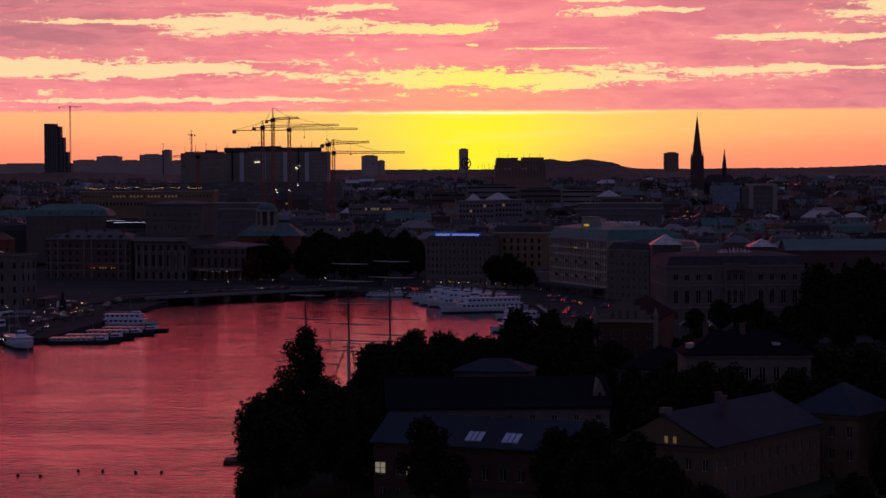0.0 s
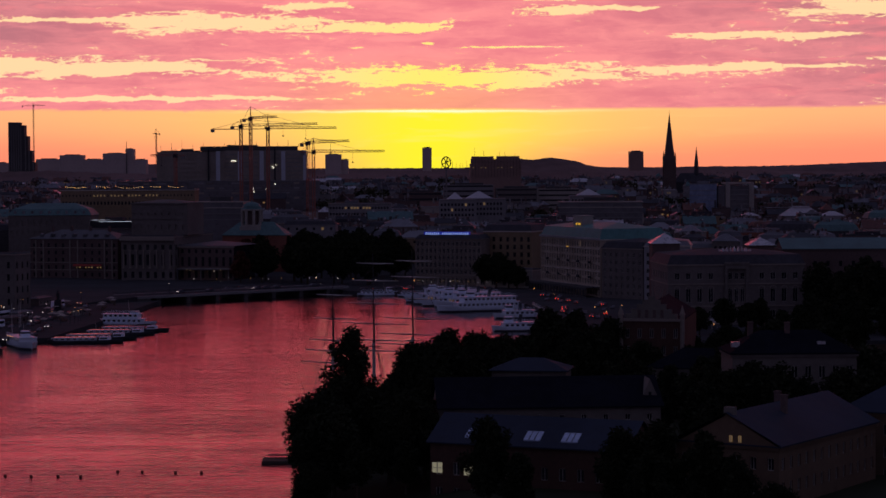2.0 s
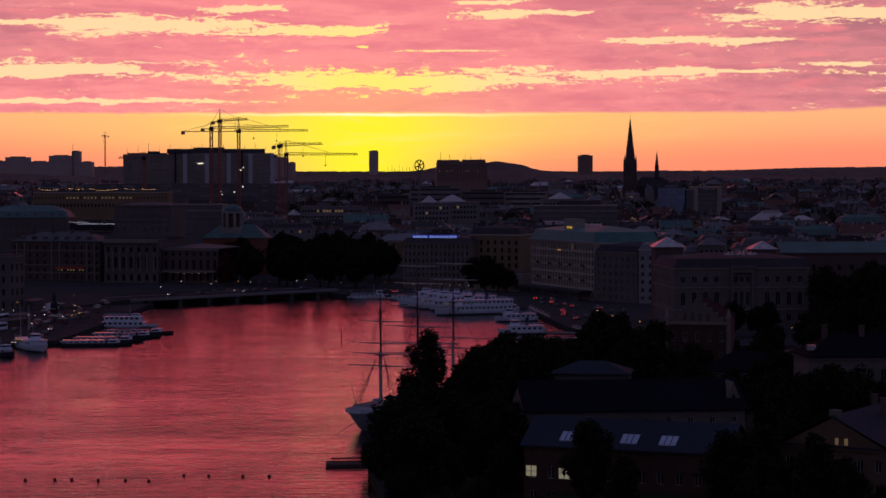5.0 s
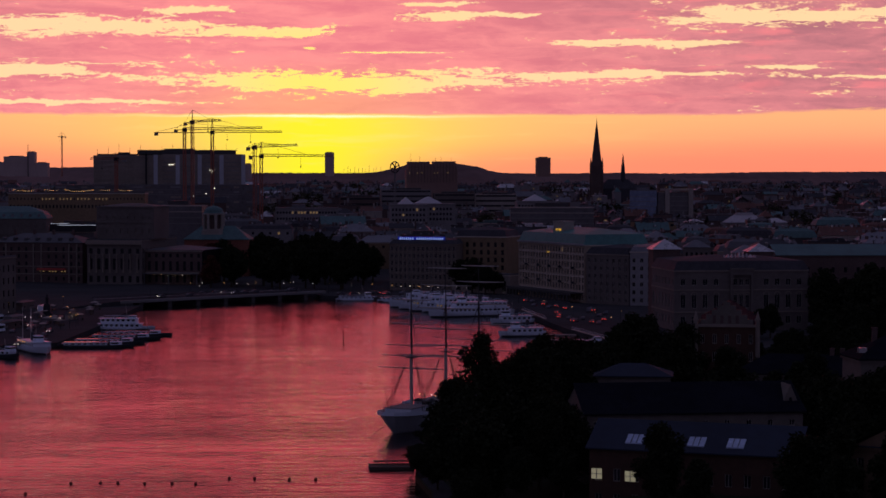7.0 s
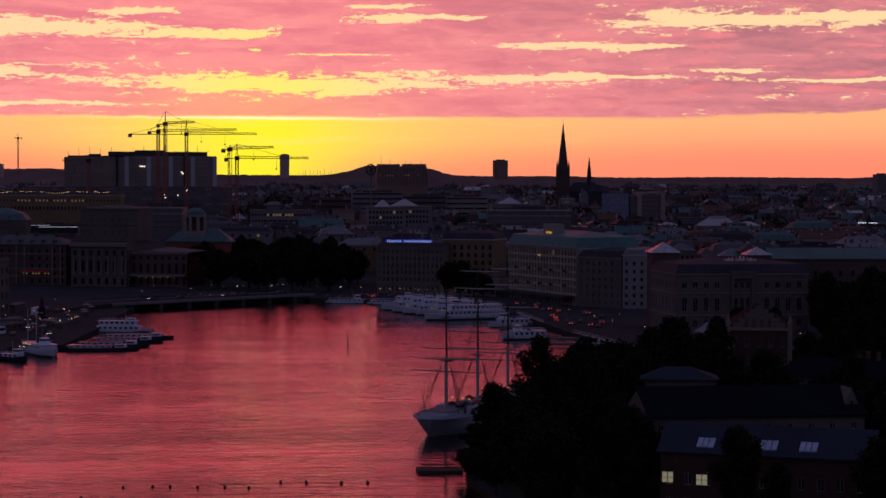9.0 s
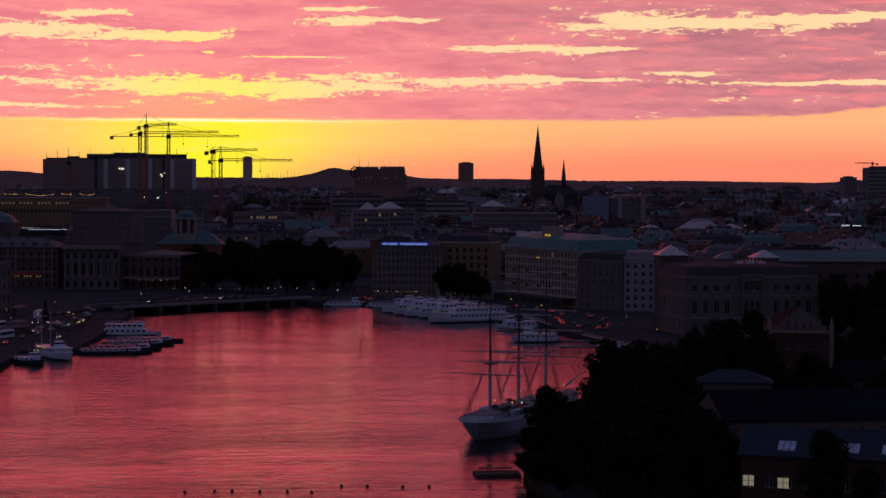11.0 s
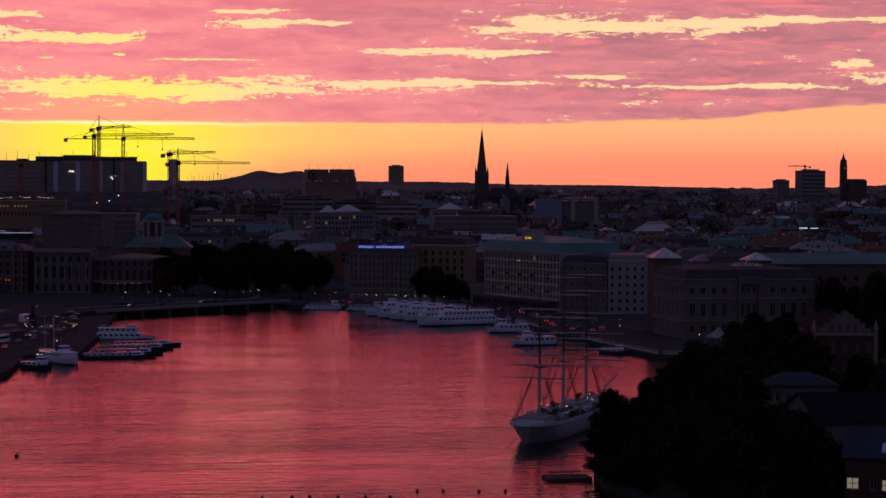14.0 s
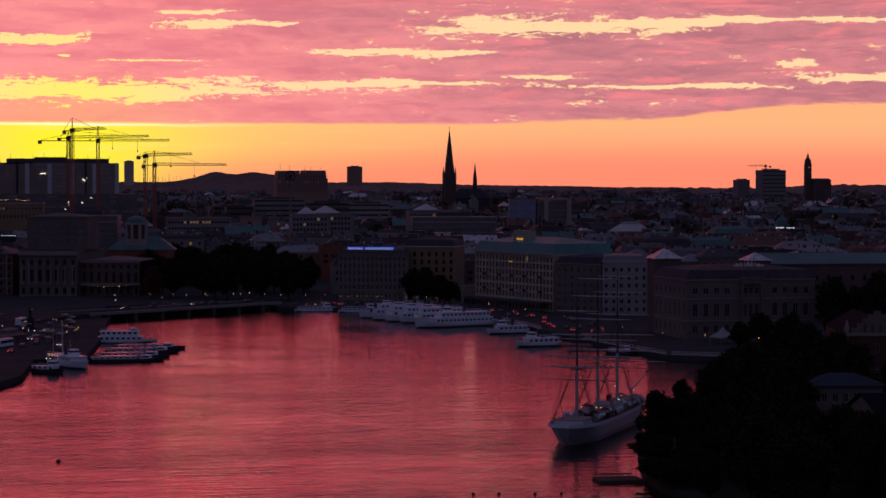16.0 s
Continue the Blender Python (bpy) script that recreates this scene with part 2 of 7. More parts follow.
WHITEP = material("white_plaster", (0.32, 0.31, 0.315), 0.75, 0.2, 0.6, 0.06)
DARKTRIM = material("weathered_stone_trim", (0.27, 0.225, 0.19), 0.8, 0.2, 0.8, 0.1)
TRIM = material("light_stone_trim", (0.55, 0.48, 0.41), 0.75, 0.15, 0.8, 0.1)
COPPER = material("green_copper_roof", (0.10, 0.175, 0.17), 0.55, 0.3, 0.5, 0.08)
SHEET = material("dark_sheet_roof", (0.10, 0.10, 0.108), 0.55, 0.35, 0.4, 0.06, per_object=0.5)
GREYROOF = material("grey_sheet_roof", (0.19, 0.19, 0.205), 0.5, 0.3, 0.4, 0.06, per_object=0.4)
LIGHTROOF = material("light_metal_roof", (0.50, 0.48, 0.49), 0.3, 0.15, 0.4, 0.06, metal=0.25, spec=0.7)
PALEROOF = material("pale_matt_roof", (0.52, 0.49, 0.50), 0.8, 0.15, 0.4, 0.06, spec=0.1)
TARROOF = material("old_tarred_roof", (0.012, 0.013, 0.020), 0.9, 0.35, 0.6, 0.07, spec=0.02)
ISLEWALL = material("dull_grey_plaster", (0.17, 0.15, 0.13), 0.85, 0.25, 0.6, 0.06)
ISLEOCHRE = material("dull_ochre_plaster", (0.17, 0.115, 0.075), 0.85, 0.25, 0.6, 0.06)
ISLEBRICK = material("dull_brown_brick", (0.09, 0.05, 0.038), 0.85, 0.3, 0.9, 0.06)
SLATE = material("slate_roof", (0.062, 0.06, 0.068), 0.75, 0.35, 0.6, 0.07)
REDROOF = material("red_sheet_roof", (0.17, 0.085, 0.07), 0.7, 0.3, 0.5, 0.06)
CONCRETE = material("concrete", (0.22, 0.21, 0.205), 0.85, 0.2, 0.5, 0.05)
DARKCON = material("dark_cladding", (0.078, 0.074, 0.076), 0.6, 0.25, 0.5, 0.05)
GLASSB = material("blue_curtain_glass", (0.20, 0.25, 0.36), 0.25, 0.2, 0.3, 0.05, spec=0.5)
PANE = material("dark_window_glass", (0.015, 0.017, 0.022), 0.12, 0.2, 0.5, 0.05, spec=0.5)
# skylight glass: the sky's pale blue reflection is put into its base colour
SKYLITE = material("sky_tinted_skylight_glass", (0.46, 0.55, 0.72), 0.2, 0.15, 1.0, 0.3, spec=0.6)
# tower claddings, both lightened towards red to imitate haze over the far city
TOWERD = material("hazed_brown_tower_cladding", (0.30, 0.195, 0.165), 0.75, 0.15, 0.3, 0.03)
TOWERC = material("hazed_pale_tower_cladding", (0.52, 0.40, 0.37), 0.75, 0.15, 0.3, 0.03)
FRAME = material("painted_window_frame", (0.45, 0.42, 0.38), 0.6, 0.15, 2.0, 0.2)
STEEL = material("crane_steel", (0.36, 0.11, 0.07), 0.35, 0.2, 1.5, 0.2, spec=0.5)
IRON = material("dark_iron", (0.035, 0.035, 0.04), 0.55, 0.3, 2.0, 0.2)
ASPHALT = material("asphalt", (0.055, 0.055, 0.06), 0.92, 0.3, 0.5, 0.03, spec=0.02)
PAVING = material("quay_paving", (0.062, 0.061, 0.064), 0.92, 0.3, 0.5, 0.04, spec=0.02)
GRANITE = material("quay_granite", (0.11, 0.105, 0.10), 0.8, 0.35, 0.7, 0.08)
GRASS = material("grass_ground", (0.03, 0.036, 0.018), 0.9, 0.35, 0.5, 0.05)
# hill woods with reddish distance haze mixed into the base colour
HILL = material("hazed_wooded_hill", (0.19, 0.12, 0.11), 0.95, 0.35, 0.03, 0.004)
HULLW = material("white_hull_paint", (0.74, 0.81, 0.91), 0.35, 0.06, 0.5, 0.08, spec=0.5)
HULLD = material("dark_hull_paint", (0.04, 0.045, 0.055), 0.4, 0.2, 0.5, 0.08, spec=0.5)
HULLR = material("red_boot_paint", (0.20, 0.05, 0.04), 0.5, 0.2, 0.5, 0.08)
DECK = material("wooden_deck", (0.12, 0.09, 0.07), 0.75, 0.25, 1.5, 0.2)
CANVAS = material("red_canvas", (0.35, 0.06, 0.05), 0.8, 0.2, 0.8, 0.1)
SPAR = material("pale_spar_paint", (0.50, 0.46, 0.42), 0.5, 0.15, 1.0, 0.1)
BARK = material("bark", (0.07, 0.055, 0.04), 0.9, 0.3, 3.0, 0.4, bump=0.02)
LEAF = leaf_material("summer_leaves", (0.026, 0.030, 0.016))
# far crowns: leaf colour paled to stand in for haze
LEAFD = leaf_material("haze_paled_leaves", (0.06, 0.058, 0.036))
LEAFR = leaf_material("copper_leaves", (0.09, 0.03, 0.022))
LITW = material("lit_window", (0.5, 0.4, 0.2), 0.5, 0.1, emit=(1.0, 0.60, 0.24), power=0.10)
LITP = material("lit_room_window", (0.5, 0.45, 0.3), 0.5, 0.1, emit=(1.0, 0.90, 0.58), power=0.17)
LAMPW = material("white_lamp", (0.8, 0.8, 0.8), 0.5, 0.05, emit=(1.0, 0.90, 0.76), power=2.0)
LAMPO = material("orange_lamp", (0.8, 0.5, 0.3), 0.5, 0.05, emit=(1.0, 0.45, 0.12), power=1.7)
LAMPR = material("red_lamp", (0.6, 0.1, 0.1), 0.5, 0.05, emit=(1.0, 0.05, 0.03), power=2.0)
SIGNB = material("blue_neon", (0.1, 0.1, 0.5), 0.5, 0.05, emit=(0.10, 0.16, 1.0), power=0.75)
SIGNBG = material("blue_lit_sign_board", (0.05, 0.05, 0.3), 0.5, 0.05, emit=(0.03, 0.07, 1.0), power=0.16)
SIGNL = material("pale_blue_letters", (0.5, 0.5, 0.7), 0.5, 0.05, emit=(0.40, 0.55, 1.0), power=0.48)
GREYGLASS = material("grey_office_glass", (0.145, 0.135, 0.14), 0.35, 0.3, 0.3, 0.05, spec=0.4)
LAMPF = material("faint_warm_lamp", (0.8, 0.6, 0.4), 0.5, 0.05, emit=(1.0, 0.62, 0.28), power=0.75)
SIGNW = material("white_neon", (0.6, 0.6, 0.7), 0.5, 0.05, emit=(0.75, 0.8, 1.0), power=0.7)
SIGNY = material("yellow_neon", (0.6, 0.5, 0.1), 0.5, 0.05, emit=(1.0, 0.55, 0.05), power=0.42)
CARP = material("car_paint", (0.10, 0.10, 0.12), 0.3, 0.2, 0.5, 0.1, per_object=1.2, spec=0.5)
RUBBER = material("tyre_rubber", (0.02, 0.02, 0.02), 0.8, 0.2, 2.0, 0.3)


# ---- mesh helpers ----
class Geo:
    """Vertices and faces of one mesh, gathered piece by piece."""

    def __init__(self):
        self.v, self.f = [], []

    def add(self, verts, faces):
        k = len(self.v)
        self.v += [tuple(p) for p in verts]
        self.f += [tuple(i + k for i in f) for f in faces]
        return self

    def quad(self, a, b, c, d):
        return self.add((a, b, c, d), ((0, 1, 2, 3),))

    def box(self, x0, x1, y0, y1, z0, z1):
        return self.add([(x, y, z) for z in (z0, z1) for x, y in ((x0, y0), (x1, y0), (x1, y1), (x0, y1))],
                        ((3, 2, 1, 0), (4, 5, 6, 7), (0, 1, 5, 4), (1, 2, 6, 5), (2, 3, 7, 6), (3, 0, 4, 7)))

    def frustum(self, x0, x1, y0, y1, z0, z1, inx, iny):
        return self.add([(x0, y0, z0), (x1, y0, z0), (x1, y1, z0), (x0, y1, z0), (x0 + inx, y0 + iny, z1), (x1 - inx, y0 + iny, z1), (x1 - inx, y1 - iny, z1), (x0 + inx, y1 - iny, z1)],
                        ((3, 2, 1, 0), (4, 5, 6, 7), (0, 1, 5, 4), (1, 2, 6, 5), (2, 3, 7, 6), (3, 0, 4, 7)))

    def tube(self, p, q, r0, r1=None, n=6):
        p, q = Vector(p), Vector(q)
        r1 = r0 if r1 is None else r1
        a = (q - p).normalized()
        s = a.cross(Vector((0, 0, 1)) if abs(a.z) < 0.9 else Vector((1, 0, 0))).normalized()
        t = a.cross(s)
        ring = [(s * math.cos(2 * math.pi * i / n) + t * math.sin(2 * math.pi * i / n)) for i in range(n)]
        vs = [p + d * r0 for d in ring] + [q + d * r1 for d in ring]
        return self.add(vs, [(i, (i + 1) % n, n + (i + 1) % n, n + i) for i in range(n)] + [tuple(range(n))[::-1], tuple(range(n, 2 * n))])

    def extrude(self, outline, z0, z1):
        n = len(outline)
        return self.add([(x, y, z0) for x, y in outline] + [(x, y, z1) for x, y in outline],
                        [(i, (i + 1) % n, n + (i + 1) % n, n + i) for i in range(n)] + [tuple(range(n))[::-1], tuple(range(n, 2 * n))])

    def hip(self, x0, x1, y0, y1, z0, z1, eave=0.6, thick=0.35, ends=True):
        """A roof with its ridge along the longer side; ends: hipped, else gabled."""
        x0, x1, y0, y1 = x0 - eave, x1 + eave, y0 - eave, y1 + eave
        wx, wy = x1 - x0, y1 - y0
        if wx >= wy:
            i = min(wy / 2, wx / 2 - 0.2) if ends else 0.0
            r = ((x0 + i, (y0 + y1) / 2), (x1 - i, (y0 + y1) / 2))
            fs = ((4, 5, 9, 8), (6, 7, 8, 9)) + (((5, 6, 9), (7, 4, 8)) if ends else ())
        else:
            i = min(wx / 2, wy / 2 - 0.2) if ends else 0.0
            r = (((x0 + x1) / 2, y0 + i), ((x0 + x1) / 2, y1 - i))
            fs = ((5, 6, 9, 8), (7, 4, 8, 9)) + (((4, 5, 8), (6, 7, 9)) if ends else ())
        base = [(x0, y0), (x1, y0), (x1, y1), (x0, y1)]
        vs = [(x, y, z0) for x, y in base] + [(x, y, z0 + thick) for x, y in base] + [(x, y, z1) for x, y in r]
        return self.add(vs, ((3, 2, 1, 0), (0, 1, 5, 4), (1, 2, 6, 5), (2, 3, 7, 6), (3, 0, 4, 7)) + fs)

    def facade(self, p, u, width, z0, z1, cols, rows, depth=0.35):
        """A wall from p along u with an opening for each (a, b) of cols by (a, b) of rows (heights above z0), with reveals."""
        u = Vector((*u, 0)).normalized()
        inward = Vector((-u.y, u.x, 0)) * depth
        p = Vector((p[0], p[1], 0))
        xs, zs = [0.0], [z0]
        for a, b in cols:
            xs += [a, b]
        for a, b in rows:
            zs += [z0 + a, z0 + b]
        xs.append(width), zs.append(z1)

        def at(x, z, deep=False):
            return p + u * x + Vector((0, 0, z)) + (inward if deep else Vector())

        for i in range(len(xs) - 1):
            for k in range(len(zs) - 1):
                a, b, c, d = xs[i], xs[i + 1], zs[k], zs[k + 1]
                if i % 2 and k % 2:
                    o = [at(a, c), at(b, c), at(b, d), at(a, d)]
                    n = [at(a, c, True), at(b, c, True), at(b, d, True), at(a, d, True)]
                    for j in range(4):
                        self.quad(o[j], o[(j + 1) % 4], n[(j + 1) % 4], n[j])
                else:
                    self.quad(at(a, c), at(b, c), at(b, d), at(a, d))
        return self


def mesh_of(name, geo, ma):
    me = bpy.data.meshes.new(name)
    me.from_pydata(geo.v, [], geo.f)
    me.materials.append(ma)
    me.update()
    return me


def part(name, geo, ma, parent, label="", at=None):
    """One mesh object under a thing or a part."""
    ob = new(name, geo if isinstance(geo, bpy.types.Mesh) else mesh_of(name, geo, ma))
    ob.parent = parent
    if at is not None:
        ob.matrix_basis = at
    if label:
        ob["label"] = label
    return ob


def thing(name, at, label, category, group="", kind=""):
    ob = new(name)
    ob.matrix_basis = at
    ob.empty_display_size = 0.5
    return tagged(ob, label, category, group, kind)


def solid(name, geo, ma, label, category="", group="", kind="", at=None):
    ob = new(name, mesh_of(name, geo, ma))
    if at is not None:
        ob.matrix_basis = at
    return tagged(ob, label, category, group, kind)


def smooth(t):
    t = min(1.0, max(0.0, t))
    return t * t * (3 - 2 * t)


# ---- ground, water, hills ----
def rise(x, y):
    """Height of the land: quays at 1.9 m, the city climbing towards the north."""
    z = 1.9 + 19.0 * smooth((y - 560) / 1250)
    z += 14.0 * math.exp(-((x - 345) / 130) ** 2 - ((y - 1670) / 120) ** 2)
    z += 10.0 * math.exp(-((x + 60) / 160) ** 2 - ((y - 1250) / 260) ** 2)
    return z + 14.0 * smooth((y - 2200) / 1800)


SHORE = [(-2600, -200), (-260, -60), (-140, 55), (-98, 112), (-91, 135), (-87.5, 197), (-69.5, 207), (-62, 290), (-55.5, 404), (-54, 424), (-53, 520), (26, 528), (30, 500), (60, 486), (104, 455), (116, 385), (120, 318), (123, 262), (134, 178), (152, 166), (330, 172), (2900, 150)]


def shore(x):
    for (a, b), (c, d) in zip(SHORE, SHORE[1:]):
        if x <= c:
            return b + (d - b) * (x - a) / (c - a)
    return SHORE[-1][1]


def build_ground():
    g = Geo()
    xs = sorted(set([p[0] for p in SHORE] + [-1600, -1000, -700, -500, -400, -300, -200, -160, -40, -20, 0, 15, 45, 80, 200, 260, 300, 345, 400, 470, 550, 700, 900, 1200, 1700, 2200]))
    fr = [0, 0.004, 0.01, 0.03, 0.06, 0.1, 0.14, 0.18, 0.22, 0.26, 0.3, 0.34, 0.38, 0.42, 0.46, 0.5, 0.56, 0.62, 0.7, 0.8, 0.9, 1.0]
    top = 5200
    n = len(fr)
    for x in xs:
        s = shore(x)
        g.v.append((x, s, -3.0))
        for f in fr:
            y = s + (top - s) * f
            g.v.append((x, y, rise(x, y)))
    for i in range(len(xs) - 1):
        a, b = i * (n + 1), (i + 1) * (n + 1)
        for k in range(n):
            g.f.append((a + k, b + k, b + k + 1, a + k + 1))
    solid("ground", g, PAVING, "stone-paved city ground with quay walls along the harbour", "ground", kind="structure")


build_ground()
water = Geo()
water.quad((-3000, -1800, 0), (3200, -1800, 0), (3200, 600, 0), (-3000, 600, 0))
solid("water", water, WATER, "calm harbour water with fine ripples reflecting the red sky", "water", kind="structure")


def ridge(name, y, base, bumps, amp, seed, label):
    """A wooded ridge across the view, its crest uneven with treetops."""
    g = Geo()
    n = 700
    for i in range(n + 1):
        x = -1500 + 3700 * i / n
        a = math.degrees(math.atan2(x, y + 575))
        z = base + sum(h * math.exp(-((a - c) / s) ** 2) for c, s, h in bumps)
        z += amp * (noise.noise((x * 0.004, seed, 0)) * 1.6 + noise.noise((x * 0.03, seed, 3)) * 0.7 + noise.noise((x * 0.09, seed, 5)) * 0.8)
        g.v += [(x, y - 260, 15.0), (x, y - 120, 15 + (z - 15) * 0.55), (x, y, z), (x, y + 30, z - 6)]
    for i in range(n):
        for k in range(3):
            g.f.append((i * 4 + k, i * 4 + 4 + k, i * 4 + 5 + k, i * 4 + 1 + k))
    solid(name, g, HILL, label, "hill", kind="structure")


ridge("backdrop_far_ridge", 4380, 64.8, [(3.6, 0.5, 21), (4.65, 0.6, 21), (5.35, 0.35, 7), (2.9, 0.3, 4), (17.05, 0.45, 15), (15.8, 3.4, 8), (-7.4, 2.6, 15), (-4.6, 1.0, 7), (17.3, 3.2, 9), (12.6, 1.6, 2)], 1.5, 2.0, "distant wooded ridge on the horizon, dark against the sunset, its colour lifted by painted haze")
ridge("backdrop_near_ridge", 3150, 55, [(-9, 3, 7), (8, 2.5, 3), (20, 4, 3)], 3.0, 9.0, "low wooded ridge beyond the city roofs, its colour lifted by painted haze")


# ---- buildings ----
WINDOWS = {}


def window_mesh(wd, ht, lit):
    key = (round(wd, 2), round(ht, 2))
    if key not in WINDOWS:
        f = Geo()
        t = 0.09
        for x0, x1, z0, z1 in ((-wd / 2, -wd / 2 + t, -ht / 2, ht / 2), (wd / 2 - t, wd / 2, -ht / 2, ht / 2), (-wd / 2 + t, wd / 2 - t, -ht / 2, -ht / 2 + t), (-wd / 2 + t, wd / 2 - t, ht / 2 - t, ht / 2), (-t / 2, t / 2, -ht / 2 + t, ht / 2 - t)):
            f.box(x0, x1, -0.06, 0.02, z0, z1)
        p = Geo().box(-wd / 2, wd / 2, 0.02, 0.06, -ht / 2, ht / 2)
        WINDOWS[key] = (mesh_of("window", f, FRAME), mesh_of("pane", p, PANE), mesh_of("pane", p, LITW))
    fr, pa, li = WINDOWS[key]
    return fr, (li if lit else pa)


def put_window(parent, x, y, z, wd, ht, lit=False, turn=0.0, framed=True):
    fr, pa = window_mesh(wd, ht, lit)
    at = pose(x, y, z, 0, 0, turn)
    if framed:
        f = part("window", fr, None, parent, at=at)
        part("pane", pa, None, f, label="pane lit warm from inside" if lit else "")
    else:
        part("window", pa, None, parent, at=at, label="window lit warm from inside" if lit else "")


def spread(n, width, wd, edge=None):
    if n < 1:
        return []
    edge = width / n / 2 if edge is None else edge
    step = (width - 2 * edge) / max(1, n - 1)
    return [(edge + step * i - wd / 2, edge + step * i + wd / 2) for i in range(n)]


def building(name, p, q, depth, z0, h, roof, wall, roofma, cols, rows, label, side=0, wd=1.3, lit=0.0, framed=True, rng=None, category="building", group="", eave=0.6, band=True, chimneys=0, sidelit=0.0, colspec=None, right=False):
    """A block whose front runs from p to q (seen from outside: left to right). Rows: (sill, head) above the ground."""
    rng = rng or random.Random(hash((round(p[0]), round(p[1]))) % 9999)
    width = math.hypot(q[0] - p[0], q[1] - p[1])
    ang = math.degrees(math.atan2(q[1] - p[1], q[0] - p[0]))
    th = thing(name, pose(p[0], p[1], z0, 0, 0, ang), label, category, group)
    g = Geo()
    cs = colspec or spread(cols, width, wd)
    g.facade((0, 0), (1, 0), width, 0, h, cs, rows)
    ss = spread(side, depth, wd) if side else []
    srows = rows if side else []
    g.facade((0, depth), (0, -1), depth, 0, h, ss, srows)
    g.facade((width, 0), (0, 1), depth, 0, h, ss if right else [], srows if right else [])
    g.quad((width, depth, 0), (0, depth, 0), (0, depth, h), (width, depth, h))
    g.quad((0.36, 0.36, h - 0.05), (width - 0.36, 0.36, h - 0.05), (width - 0.36, depth, h - 0.05), (0.36, depth, h - 0.05))
    part("wall", g, wall, th)
    for a, b in cs:
        for c, d in rows:
            put_window(th, (a + b) / 2, 0.29, (c + d) / 2, b - a, d - c, rng.random() < lit, 0, framed)
    for a, b in ss:
        for c, d in srows:
            put_window(th, 0.29, depth - (a + b) / 2, (c + d) / 2, b - a, d - c, rng.random() < sidelit, -90, framed)
            if right:
                put_window(th, width - 0.29, (a + b) / 2, (c + d) / 2, b - a, d - c, rng.random() < sidelit, 90, framed)
    if band:
        c = Geo().box(-0.35, width + 0.35, -0.35, depth + 0.35, h, h + 0.5)
        part("cornice", c, DARKTRIM if wall is DARKSTONE else TRIM if wall in (STONE, PALE, OCHRE, WHITEP, HOTELW) else wall, th)
    zt = h + (0.504 if band else 0.004)
    kind, rh = roof
    if kind == "flat":
        r = Geo().box(0.2, width - 0.2, 0.2, depth - 0.2, zt, zt + 0.3)
        r.box(-0.1, width + 0.1, -0.1, 0.2, zt, zt + 0.8).box(-0.1, 0.2, 0.2, depth, zt, zt + 0.8).box(width - 0.2, width + 0.1, 0.2, depth, zt, zt + 0.8)
        if rh:
            r.box(width * 0.25, width * 0.7, depth * 0.3, depth * 0.7, zt + 0.3, zt + rh)
    elif kind == "mansard":
        r = Geo().frustum(-0.3, width + 0.3, -0.3, depth + 0.3, zt, zt + rh * 0.65, 1.8, 1.8)
        r.hip(1.5, width - 1.5, 1.5, depth - 1.5, zt + rh * 0.65, zt + rh, 0, 0.05)
    else:
        r = Geo().hip(0, width, 0, depth, zt, zt + rh, eave, 0.25, kind == "hip")
        if kind == "gable":
            if width + 0 >= depth:
                for x0, x1 in ((0.02, 0.3), (width - 0.3, width - 0.02)):
                    gw = Geo().add([(x, y, z) for x in (x0, x1) for y, z in ((0, zt - 0.1), (depth, zt - 0.1), (depth / 2, zt + rh * depth / (depth + 2 * eave) - 0.05))], ((0, 1, 2), (5, 4, 3), (0, 3, 4, 1), (1, 4, 5, 2), (2, 5, 3, 0)))
                    part("gable_wall", gw, wall, th)
            else:
                for y0, y1 in ((0.02, 0.3), (depth - 0.3, depth - 0.02)):
                    gw = Geo().add([(x, y, z) for y in (y0, y1) for x, z in ((0, zt - 0.1), (width, zt - 0.1), (width / 2, zt + rh * width / (width + 2 * eave) - 0.05))], ((2, 1, 0), (3, 4, 5), (1, 4, 3, 0), (2, 5, 4, 1), (0, 3, 5, 2)))
                    part("gable_wall", gw, wall, th)
    part("roof", r, roofma, th)
    for _ in range(chimneys):
        x, y = rng.uniform(2, width - 2), rng.uniform(depth * 0.35, depth * 0.65)
        ch = Geo().box(x - 0.5, x + 0.5, y - 0.4, y + 0.4, zt + rh * 0.4, zt + rh + 1.4).box(x - 0.6, x + 0.6, y - 0.5, y + 0.5, zt + rh + 1.404, zt + rh + 1.6)
        part("chimney", ch, DARKBRICK, th)
    return th


def floors(n, first, step, ht, sill=1.0):
    return [(first + step * i + sill - 1.0, first + step * i + sill - 1.0 + ht) for i in range(n)]


def letters(parent, count, gaps, size, step, ma, x0, y, z, seed, tall=1.3):
    """A sign whose words are drawn as plain bars of the letters' size."""
    for i in range(count):
        if i in gaps:
            continue
        bar = Geo().box(-size / 2, size / 2, -0.1, 0.1, 0, tall)
        part("sign_bar", bar, ma, parent, "glowing sign bar", at=pose(x0 + step * i, y, z))


# bank palace with a blue roof sign
bank = building("bank_building", (67.1, 546.2), (100.9, 536.3), 30, 1.9, 24.0, ("mansard", 3.0), BANKSTONE, SLATE, 15, [(1.2, 4.0)] + floors(5, 6.0, 3.65, 2.5), "stone bank palace with rows of windows and a roof sign", side=9, wd=1.25, lit=0.02)
for z in (5.2, 9.0, 20.4):
    part("string_course", Geo().box(-0.2, 35.4, -0.25, -0.002, z, z + 0.4), DARKTRIM, bank)
